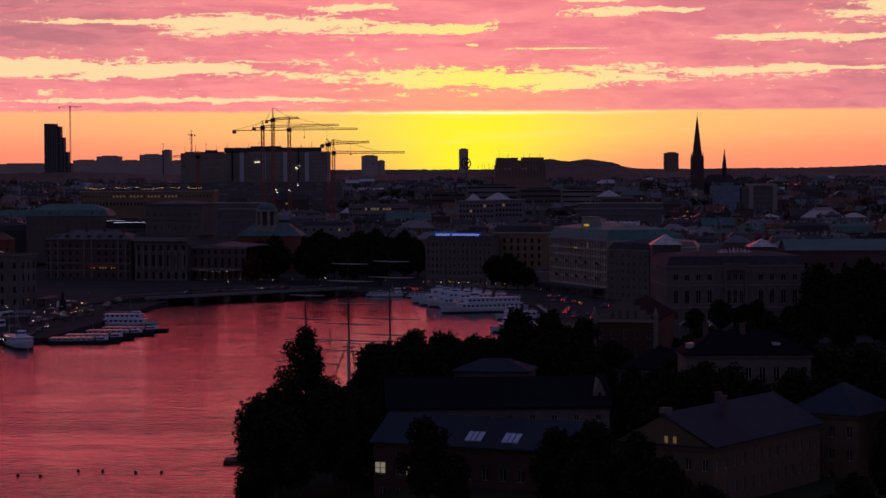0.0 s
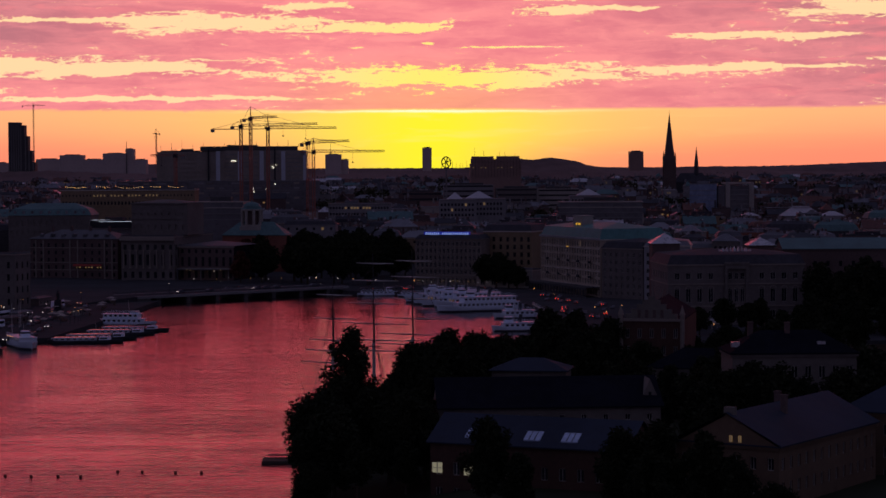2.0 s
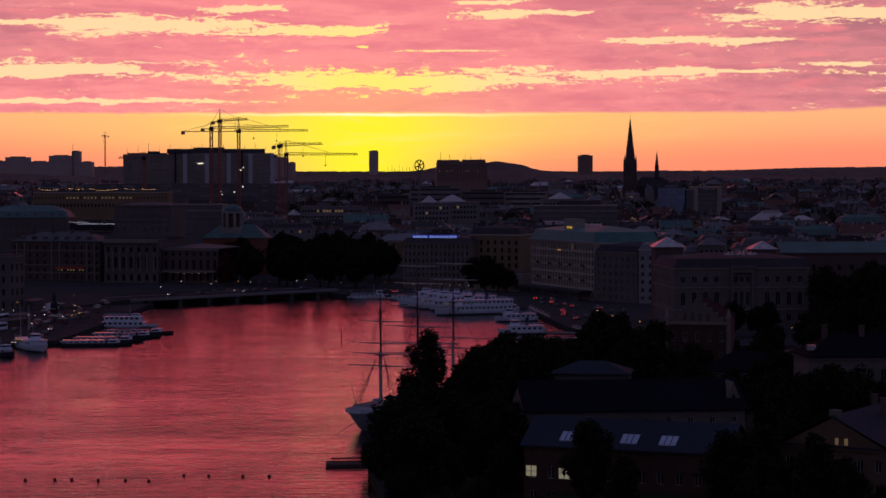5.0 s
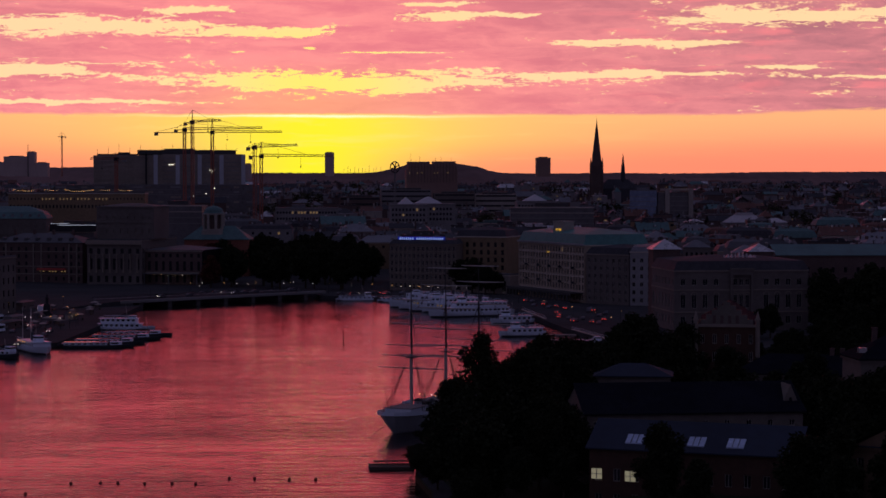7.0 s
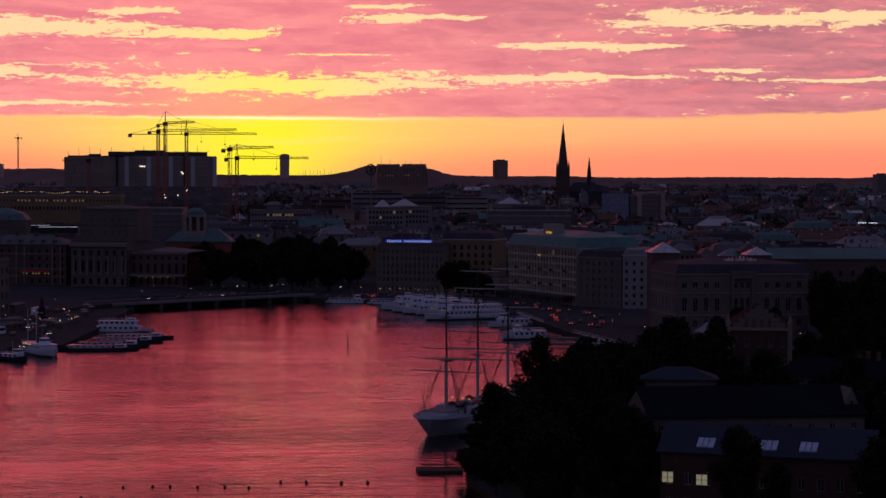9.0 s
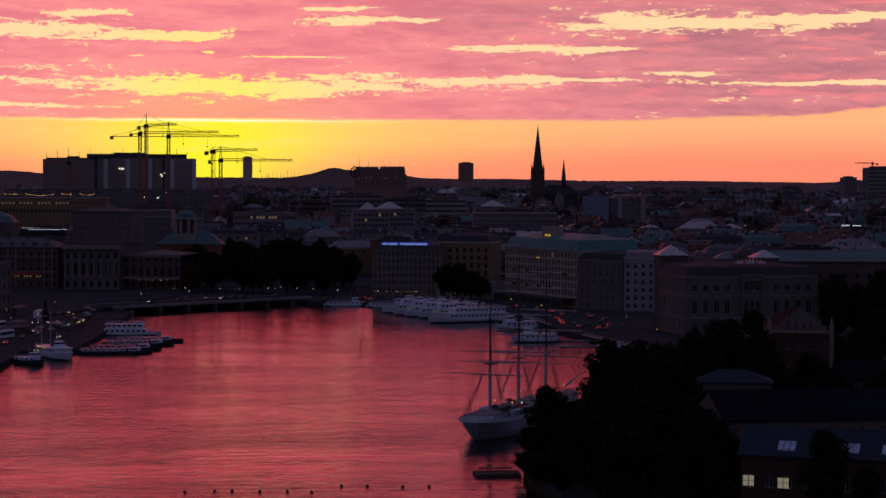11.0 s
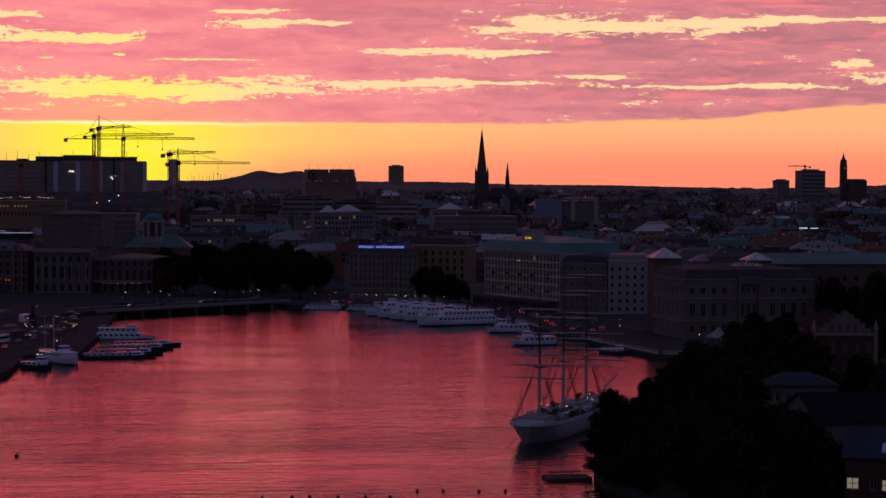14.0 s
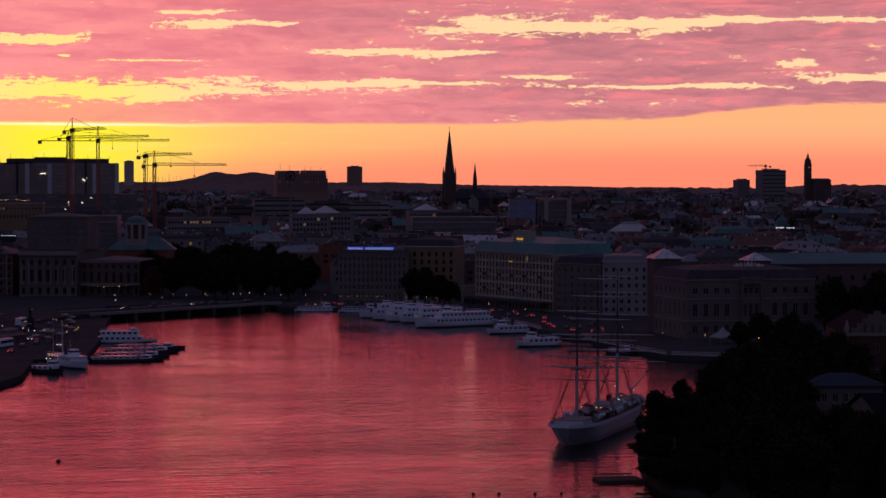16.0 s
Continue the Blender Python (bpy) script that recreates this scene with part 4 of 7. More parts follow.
def crane(x, y, z0, jib_z, top, turn, jib, counter, label="lattice tower crane over a building site", sag=0.0, luff=0.0):
    """Tower crane: mast, cab, jib to local +x, counter jib with ballast, tie bars."""
    th = thing("tower_crane", pose(x, y, z0, 0, 0, turn), label, "crane", "construction cranes")
    m, half = Geo(), 0.95
    h = jib_z - z0
    for sx in (-half, half):
        for sy in (-half, half):
            m.tube((sx, sy, 0), (sx, sy, h), 0.3, 0.3, 4)
    n = max(3, int(h / 2.4))
    for i in range(n):
        a, b = h * i / n, h * (i + 1) / n
        s = 1 if i % 2 else -1
        m.tube((-half * s, -half, a), (half * s, -half, b), 0.17, 0.17, 4).tube((-half, half * s, a), (-half, -half * s, b), 0.17, 0.17, 4).tube((-half, -half, b), (half, -half, b), 0.1, 0.1, 4)
    part("mast", m, STEEL, th)
    part("apex", Geo().tube((-0.9, 0, h), (0, 0, top - z0), 0.25, 0.2, 4).tube((0.9, 0, h), (0, 0, top - z0), 0.25, 0.2, 4), STEEL, th)
    part("cab", Geo().box(-1.4, 1.6, -1.6, 1.2, h - 1.4, h + 1.4), IRON, th)
    j = Geo()
    d = 1.7
    rise_ = luff * jib
    k = max(6, int(jib / 2.6))
    j.tube((0, -0.7, h), (jib, -0.7, h + rise_), 0.25, 0.22, 4).tube((0, 0.7, h), (jib, 0.7, h + rise_), 0.25, 0.22, 4).tube((0, 0, h + d), (jib, 0, h + rise_ + d * 0.6), 0.25, 0.2, 4)
    for i in range(k):
        a, b = jib * i / k, jib * (i + 1) / k
        m0 = (a + b) / 2
        j.tube((a, -0.7, h + luff * a), (m0, 0, h + d + luff * m0), 0.14, 0.14, 3).tube((m0, 0, h + d + luff * m0), (b, -0.7, h + luff * b), 0.14, 0.14, 3)
    part("jib", j, STEEL, th)
    c = Geo().box(-counter, -0.8, -0.8, -0.5, h - 0.3, h + 0.3).box(-counter, -0.8, 0.5, 0.8, h - 0.3, h + 0.3)
    part("counter_jib", c, STEEL, th)
    part("ballast", Geo().box(-counter, -counter + 2.6, -0.9, 0.9, h - 2.3, h - 0.304), CONCRETE, th)
    if top - jib_z > 3:
        t = Geo().tube((0, 0, top - z0), (jib * 0.62, 0, h + d + luff * jib * 0.62), 0.14, 0.14, 3).tube((0, 0, top - z0), (-counter, 0, h), 0.14, 0.14, 3)
        part("tie_bar", t, STEEL, th)
    part("hook", Geo().tube((jib * 0.55, 0, h + luff * jib * 0.55), (jib * 0.55, 0, h - 7), 0.1, 0.1, 3).box(jib * 0.55 - 0.5, jib * 0.55 + 0.5, -0.3, 0.3, h - 8, h - 7), IRON, th)
    return th


crane(-59.1, 1126, 30, 103.0, 112.8, -62, 50, 14)
crane(-41.5, 1060, 30, 93.8, 104.6, -8, 53, 44)
crane(-63.0, 1075, 30, 96.0, 101.5, -10, 60, 8, luff=0.02)
crane(-4.0, 985, 25, 75.3, 85.8, 6, 52, 9)
crane(-9.0, 1010, 25, 82.0, 85.2, -45, 44, 8, luff=0.02)
crane(-643, 3560, 30, 187, 191, 4, 22, 22)
crane(-380, 3300, 30, 128, 137, 120, 16, 16)
crane(966, 2470, 60, 88, 91, 172, 26, 8)
crane(-118, 1120, 30, 74, 79, 160, 22, 8)

# large office block under the cranes, half gutted
hb = thing("office_slab", pose(-145, 1228, 25, 0, 0, 3), "large dark office block with pale vertical fins", "building")
g = Geo().facade((0, 0), (1, 0), 56, 0, 53, spread(22, 56, 1.7), [(27.0 + 3.7 * k, 29.2 + 3.7 * k) for k in range(7)], 0.5)
g.box(0, 56, 0.6, 30, 0, 53)
part("wall", g, STONE, hb, "grey wall with rows of window openings")
part("rear_wall", Geo().box(56.01, 125, 3, 34, 0, 54).box(36, 56, 30.01, 34, 0, 57), STONE, hb)
part("roof_storey", Geo().box(36, 118, 8, 29.9, 54.01, 57.6).box(58, 84, 12, 26, 57.604, 58.8), DARKCON, hb)
part("roof_storey", Geo().box(3, 35.9, 8, 26, 53.01, 54.2).box(20, 30, 10, 20, 54.204, 55.6), DARKCON, hb)
# pale fins in the white hull paint, whose extra brightness imitates haze
for i in range(5):
    x = 49.4 + i * 18.2
    part("fin", Geo().box(x, x + 3.4, -0.6 if x < 56 else 1.6, -0.01 if x < 56 else 2.99, 26 if i else 20, 53.6 - 0.4 * (i % 2)), SHIPW, hb, "pale vertical fin, whitened to imitate haze")
for i in range(4):
    for k in range(7):
        x = 49.4 + i * 18.2 + 4.4
        part("floor_edge", Geo().box(max(x, 57), x + 12.8, 2.7, 2.99, 29.4 + 3.5 * k, 30.0 + 3.5 * k), CONCRETE if (i + k) % 3 else GREYP, hb)
for i in range(14):
    x = 3 + i * 8.9
    part("antenna", Geo().tube((x, 10, 53 if x < 36 else 57), (x, 10, 58.4 + (i * 7 % 5) * 1.1), 0.18, 0.1, 4), IRON, hb)
part("site_hoist", Geo().box(42.6, 43.9, -1.6, -0.3, 0, 56).box(98, 99.2, 1.2, 2.6, 0, 57), IRON, hb)
for x, z in ((62, 45), (63.5, 45), (65, 45), (96, 40.2), (98.5, 41.6), (97, 39.2)):
    part("work_light", Geo().box(x, x + 1.0, 2.3, 2.68, z, z + 0.6), LAMPW, hb, "white work light on the site")
pd = thing("site_podium", pose(-172, 1180, 20, 0, 0, 2), "dark low podium with pale slab edges before the office block", "building")
part("wall", Geo().box(0, 165, 0.4, 24, 0, 34), GREYGLASS, pd)
for k in range(5):
    for i in range(16):
        if (i * 5 + k * 3) % 7 < 4:
            part("wall_panel", Geo().box(1 + i * 10.2, 9.4 + i * 10.2 - (i % 3) * 2, 0.2, 0.39, 31.0 - 4.0 * k, 32.6 - 4.0 * k), (GREYP, DARKSTONE, STONE)[(i + k) % 3], pd)
for x0, x1, z in ((2, 60, 33.2), (64, 120, 29.4), (90, 164, 33.2), (70, 150, 25.6), (4, 50, 25.6)):
    part("slab_edge", Geo().box(x0, x1, 0, 0.39, z, z + 0.6), CONCRETE, pd, "pale concrete slab edge")
for x, z in ((110, 27), (111, 24.6), (121, 26.4), (108, 21.5), (128, 30.6)):
    part("work_light", Geo().box(x, x + 0.8, 0.1, 0.38, z, z + 0.6), LAMPW, pd, "white work light on the site")

tall_block("office_annex", 96, 139, 1278, 18, 15, 49, GREYP, "grey office block with window bands below the ridge", 8)
tall_block("office_annex", 141, 176, 1268, 18, 15, 46, DARKSTONE, "brown office block with window bands below the ridge", 7)
tall_block("office_annex", 60, 94, 1262, 16, 15, 43, DARKBRICK, "dark brick office block below the ridge", 6)
tall_block("office_annex", 178, 214, 1286, 16, 15, 45, PALE, "pale office block with window bands below the ridge", 7)
# dark block with scaffolded top storey
bb = thing("scaffolded_block", pose(121, 1330, 25, 0, 0, 0), "dark tall block with a scaffolded, dimly lit top storey", "building")
part("wall", Geo().box(0, 45, 0, 30, 0, 42), TOWERD, bb)
part("top_storey", Geo().box(1, 44, 1, 29, 42.004, 46.2), TOWERD, bb)
part("roof_hut", Geo().box(1.5, 20.5, 2, 28, 46.204, 48.6), TOWERD, bb)
part("roof_hut", Geo().box(24, 43.5, 2, 28, 46.204, 48.8), TOWERD, bb)
for i in range(16):
    x = 1.5 + i * 2.8
    part("scaffold_bay", Geo().box(x, x + 0.2, -1.2, -0.9, 30, 47.5).box(x, x + 2.8, -1.2, -1.05, 43.5, 43.7), IRON, bb)
for i in (2, 9, 13, 24, 27, 36):
    part("work_light", Geo().box(i, i + 0.8, -0.06, -0.01, 38.2, 39.0), LITW, bb, "dim work light")
for i in (4, 12, 26, 31, 40):
    part("antenna", Geo().tube((i, 10, 48.6), (i, 10, 52 + i % 5), 0.15, 0.08, 4), IRON, bb)

# rotating wheel sign on a lattice mast
wh = thing("wheel_sign", pose(92.2, 978.6, 0), "round wheel-shaped roof sign on a tall lattice mast", "sign")
ring = Geo()
R = 3.9
for i in range(28):
    a, b = 2 * math.pi * i / 28, 2 * math.pi * (i + 1) / 28
    ring.tube((R * math.cos(a) * 0.85, R * math.cos(a) * 0.5, 67.5 + R * math.sin(a)), (R * math.cos(b) * 0.85, R * math.cos(b) * 0.5, 67.5 + R * math.sin(b)), 0.42, 0.42, 5)
part("rim", ring, IRON, wh)
for a in (0.35, 1.25, 2.2):
    c, s = math.cos(a), math.sin(a)
    bars = Geo().tube((-R * c * 0.8, -R * c * 0.45, 67.5 - R * s), (R * c * 0.8, R * c * 0.45, 67.5 + R * s), 0.4, 0.4, 5)
    part("bar", bars, IRON, wh)
part("mast", Geo().tube((-1, 0, 20), (-0.3, 0, 63.5), 0.25, 0.2, 4).tube((1, 0, 20), (0.3, 0, 63.5), 0.25, 0.2, 4).tube((0, 1, 20), (0, 0.3, 63.5), 0.25, 0.2, 4), CONCRETE, wh)

# blue glass block and its portal-shaped neighbour
lo_ = thing("lit_office_house", pose(6, 1002, 10), "grey office house with a lit row of windows", "building")
part("wall", Geo().box(0, 46, 0, 18, 0, 27), GREYP, lo_)
part("roof_edge", Geo().box(-0.3, 46.3, -0.4, 18, 27.004, 27.8), CONCRETE, lo_)
part("roof_plant", Geo().box(12, 22, 5, 12, 27.804, 30.2), GREYROOF, lo_)
for k in range(3):
    for i in range(20):
        on = k == 0 and (14 < i * 2.2 + 1 < 30 or i == 5) and i % 4 != 2
        part("window", Geo().box(1.0 + i * 2.2, 2.4 + i * 2.2, -0.06, -0.004, 23.6 - 4.4 * k, 25.2 - 4.4 * k), LITW if on else PANE, lo_, "window lit warm from inside" if on else "")
gb = building("glass_block", (294, 1168), (315.5, 1164), 26, 14, 35, ("flat", 2.5), GLASSB, GREYROOF, 0, [], "blue curtain-glass office block", band=False)
pb = thing("portal_block", pose(317, 1166, 14), "office block framed by pale concrete piers", "building")
part("wall", Geo().box(0, 29, 1, 24, 0, 34), GREYGLASS, pb)
part("pier", Geo().box(6.0, 9.6, -0.6, 0.996, 0, 35), PALE, pb, "pale concrete pier")
part("pier", Geo().box(25.2, 29, -0.6, 0.996, 0, 35), PALE, pb, "pale concrete pier")
part("lintel", Geo().box(6.0, 29, -0.6, 24, 35.004, 36.6), PALE, pb, "pale concrete lintel")
for k in range(6):
    part("floor_band", Geo().box(9.7, 25.1, 0.5, 0.99, 11 + 3.8 * k, 11.7 + 3.8 * k), CONCRETE, pb)
for k in range(7):
    part("glazing_band", Geo().box(0.2, 21.3, -0.22, -0.01, 6 + 4.0 * k, 6.35 + 4.0 * k), GREYP, gb)
# pale dormered roofs behind the hotel
for x, y, s, z in ((128, 596, 6, 33.5), (205, 628, 8, 32.0), (223, 634, 6, 30.5), (190, 640, 5, 31.0), (232, 560, 7, 27.5), (250, 520, 7, 26.0)):
    ph = thing("attic_house", pose(x, y, 2, 0, 0, -8), "tall brown stone house with a hipped metal attic roof", "building")
    part("wall", Geo().box(-s, s, 0, 12, 0, z - 6), DARKSTONE, ph)
    part("roof", Geo().hip(-s, s, 0, 12, z - 6, z - 2, 0.4, 0.2), LIGHTROOF if x == 128 else GREYROOF, ph)
    for i in range(int(s * 2 / 2.6)):
        part("window", Geo().box(-s + 1.0 + i * 2.6, -s + 2.2 + i * 2.6, -0.05, -0.004, z - 10.6, z - 8.6), PANE, ph)
# market hall with a big pale roof
mh = thing("market_hall", pose(347, 1030, 12), "market hall with large pale metal roofs", "building")
part("wall", Geo().box(0, 45, 0, 30, 0, 14), GREYP, mh)
part("roof", Geo().hip(-1, 28, 0, 15, 14, 20.4, 0.6, 0.3), PALEROOF, mh, "pale matt metal roof")
part("side_roof", Geo().hip(28.8, 45, 1, 13, 14, 17.4, 0.6, 0.3), PALEROOF, mh, "pale matt metal roof")
part("lantern", Geo().box(7, 20, 6.2, 8.8, 20.0, 21.4), PALEROOF, mh)
for (x, y, z, s) in ((115, 959, 50.5, 9), (97, 925, 50.5, 5), (199, 1024, 51.5, 8)):
    kp = thing("roof_canopy", pose(x, y, 12), "pale glazed roof tent over a courtyard", "roof")
    part("wall", Geo().box(-s - 6, s + 10, -8, 8, 0, z - 21), GREYP, kp)
    part("roof_edge", Geo().box(-s - 6.3, s + 10.3, -8.4, -8.01, z - 22.2, z - 21.2), CONCRETE, kp)
    for k in range(3):
        for i in range(int((2 * s + 14) / 2.4)):
            part("window", Geo().box(-s - 5 + i * 2.4, -s - 3.6 + i * 2.4, -8.06, -8.005, z - 25.6 - 3.6 * k, z - 23.8 - 3.6 * k), LITW if (i * 7 + k * 5) % 23 == 3 else PANE, kp)
    part("roof", Geo().hip(-s, s, -8, 8, z - 20.9, z - 16, 0.4, 0.2), PALEROOF, kp, "pale sheet roof")

# terrace with strings of lamps along its eaves
lt = building("lit_terrace_house", (-174, 902), (-82, 898), 22, 12, 37, ("flat", 0), OCHRE, SHEET, 0, [], "ochre office house with lit arcade and roof terrace lamp strings", framed=False, band=True)
for i in range(38):
    on = 20 < i * 2.4 < 66 and i % 5 != 3
    part("arcade_window", Geo().box(1.0 + i * 2.4, 1.8 + i * 2.4, -0.06, -0.004, 33.0, 34.3), LITW if on else PANE, lt, "arcade window lit warm" if on else "")
    part("lower_window", Geo().box(1.0 + i * 2.4, 2.2 + i * 2.4, -0.06, -0.004, 27.4, 29.6), PANE, lt)
for x0, n, sag in ((3, 10, 0.9), (24, 7, 0.5), (38, 13, 1.2), (62, 5, 0.5), (74, 7, 0.8)):
    cord = Geo()
    for i in range(n):
        f0, f1 = i / n, (i + 1) / n
        z0_, z1_ = 39.9 - 4 * sag * f0 * (1 - f0), 39.9 - 4 * sag * f1 * (1 - f1)
        cord.tube((x0 + i * 1.5, 1.2, z0_), (x0 + 1.5 + i * 1.5, 1.2, z1_), 0.03, 0.03, 3)
        part("string_lamp", Geo().box(x0 + i * 1.5, x0 + 0.75 + i * 1.5, 1.0, 1.3, z0_ - 0.16, z0_ + 0.04), LAMPF if i % 4 else LAMPO, lt, "small warm string lamp")
    part("cord", cord, IRON, lt)
    part("cord_post", Geo().tube((x0, 1.2, 37.3), (x0, 1.2, 40.4), 0.07, 0.06, 4), IRON, lt)
    part("terrace_hut", Geo().box(x0 + 1, x0 + 1 + n * 0.8, 5, 9, 37.8, 40.2), DARKCON, lt)


def banded(p, q, depth, z0, h, n, label):
    """A modern block: dark glazing between pale floor slabs."""
    wdt = math.hypot(q[0] - p[0], q[1] - p[1])
    th = thing("banded_office", pose(p[0], p[1], z0, 0, 0, math.degrees(math.atan2(q[1] - p[1], q[0] - p[0]))), label, "building")
    part("wall", Geo().box(0.4, wdt - 0.4, 0.4, depth - 0.4, 0, h), GREYGLASS, th, "dark grey glazing")
    for i in range(n):
        z = h - i * 3.6
        part("floor_slab", Geo().box(0, wdt, 0, depth, z, z + 0.7), PALE if i < 2 else CONCRETE, th, "pale floor slab")
    part("roof_plant", Geo().box(wdt * 0.3, wdt * 0.7, depth * 0.3, depth * 0.7, h + 1.004, h + 3.6), DARKCON, th)


banded((-70, 764), (-38, 758), 16, 3, 39.5, 4, "modern office block with pale floor bands")
banded((-126, 704), (-99, 700), 14, 3, 28.5, 3, "low modern office block with pale floor bands")
led = thing("light_strip", pose(-124.5, 698.6, 0, 0, 0, -1), "thin white light strip along a roof edge", "light strip")
part("upper_tube", Geo().box(0, 11, 0, 0.2, 33.5, 33.62), SIGNW, led)
part("lower_tube", Geo().box(4.5, 26.5, 0, 0.2, 32.5, 32.66), SIGNW, led)
part("rail", Geo().box(-0.3, 26.8, 0.21, 0.5, 29.0, 33.3), IRON, led)
banded((168, 905), (226, 900), 18, 8, 31.0, 5, "long modern office block with pale floor bands")
# copper-roofed hall and a church with a tall green lantern
ch2 = thing("copper_hall", pose(-186, 770, 6, 0, 0, -3), "stone hall with a broad green copper roof", "building")
part("wall", Geo().facade((0, 0), (1, 0), 52, 0, 29, spread(14, 52, 1.6), [(17, 19.6), (22.4, 25.6)], 0.4).box(0, 52, 0.5, 24, 0, 29), DARKSTONE, ch2)
part("roof", Geo().frustum(-0.6, 52.6, -0.6, 24.6, 29.004, 33.0, 3.0, 3.0).hip(2.4, 49.6, 2.4, 21.6, 33.004, 36.5, 0, 0.05), COPPER, ch2, "green copper roof")
for i in range(9):
    part("dormer", Geo().box(3.5 + i * 5.4, 5.0 + i * 5.4, 0.2, 3.4, 29.8, 31.9), GREYROOF, ch2)
tc = thing("domed_church", pose(522, 1150, 12), "plastered church with a green octagonal copper dome", "church")
part("drum", Geo().tube((0, 0, 0), (0, 0, 15), 6.2, 6.2, 8), OCHRE, tc)
part("dome", Geo().tube((0, 0, 15), (0, 0, 15.6), 6.8, 6.8, 8).tube((0, 0, 15.6), (0, 0, 20), 6.3, 4.9, 8).tube((0, 0, 20), (0, 0, 23.2), 4.9, 2.0, 8), COPPER, tc, "green copper dome")
part("lantern", Geo().tube((0, 0, 23.2), (0, 0, 26), 1.6, 1.5, 8).tube((0, 0, 26), (0, 0, 29), 1.7, 0.1, 8), COPPER, tc)
sg = building("sign_office", (418, 906), (452, 902), 16, 8, 21.5, ("flat", 0), DARKCON, SHEET, 8, [(14.5, 16.4), (18.0, 19.8)], "dark flat-roofed office block with a white roof sign", wd=2.4, framed=False, band=False)
part("sign_frame", Geo().box(12.0, 27.0, 0.6, 0.9, 22.4, 24.4), IRON, sg)
for i in range(9):
    if i != 4:
        part("sign_bar", Geo().box(12.6 + i * 1.55, 13.7 + i * 1.55, 0.4, 0.58, 22.7 + (0.2 if i % 2 else 0), 23.5 + (0.2 if i < 4 else 0)), SIGNW, sg, "glowing white sign bar")
ng = building("neon_house", (404, 706), (440, 700), 14, 5, 21.0, ("flat", 0), DARKSTONE, SHEET, 8, [(13.0, 15.0), (17.0, 19.0)], "brown stone block with a blue neon line on its roof", wd=1.8, framed=False)
part("neon_line", Geo().box(12.5, 25.5, -0.2, -0.05, 22.0, 22.4), SIGNB, ng, "blue neon line")
TERRACE = (-180, -76, 880, 930)

# ---- ordinary city blocks ----
rng = random.Random(11)
TAKEN = [(-190, -132, 745, 800), (508, 536, 1110, 1165), (414, 456, 895, 925), (400, 444, 694, 722), (60, 140, 500, 590), (125, 240, 395, 545), (155, 340, 240, 365), (-165, -20, 590, 740), (-180, 0, 1170, 1275), (110, 185, 1310, 1370), (56, 218, 1255, 1305), (270, 350, 1150, 1200), (335, 400, 1015, 1070), (-40, 68, 500, 760), (330, 420, 930, 1029), (80, 138, 910, 972), (180, 222, 1010, 1036), (82, 102, 970, 990), (0, 56, 960, 1024), (-75, 20, 960, 1140), TERRACE, (-190, 70, 400, 600), (-75, -33, 745, 790), (-130, -95, 690, 725), (145, 240, 885, 925)]


def free(x, y, wx, dy):
    return not any(x < b and x + wx > a and y < d and y + dy > c for a, b, c, d in TAKEN)


def roof_clutter(th, wx, dy, zt, rh, flat, r):
    """Dormers, vents and plant on a roof, each a part of its own."""
    for _ in range(r.choice((1, 2, 2, 3))):
        x = r.uniform(1.5, wx - 1.5)
        if flat:
            a, b_, h = r.uniform(1, 4), r.uniform(1, 3), r.uniform(0.8, 2.6)
            y = r.uniform(1.5, max(1.6, dy - 4))
            part("roof_hut", Geo().box(x - a / 2, x + a / 2, y, y + b_, zt + 0.3, zt + 0.3 + h), r.choice((GREYP, LIGHTROOF, DARKCON, CONCRETE)), th)
        else:
            y = dy * 0.22
            z = zt + rh * 0.35
            d = Geo().box(x - 0.7, x + 0.7, y - 0.6, y + 1.6, z - 0.4, z + 1.1).hip(x - 0.7, x + 0.7, y - 0.6, y + 1.6, z + 1.104, z + 1.6, 0.15, 0.05)
            part("dormer", d, r.choice((GREYROOF, PALE, SHEET, LIGHTROOF)), th)
    if r.random() < 0.25:
        x, y = r.uniform(1, wx - 1), dy * r.uniform(0.3, 0.7)
        part("antenna", Geo().tube((x, y, zt + rh * 0.3), (x, y, zt + rh + r.uniform(3, 7)), 0.07, 0.04, 4), IRON, th)


CLUTTER = {"roof_vents": (Geo(), GREYP, "small grey vents and ducts on city roofs"), "roof_flues": (Geo(), DARKBRICK, "small brick flues on city roofs"), "roof_hatches": (Geo(), LIGHTROOF, "pale hatches and skylights on city roofs"), "roof_plant_boxes": (Geo(), DARKCON, "dark plant boxes on city roofs"), "roof_poles": (Geo(), IRON, "thin poles and aerials on city roofs")}


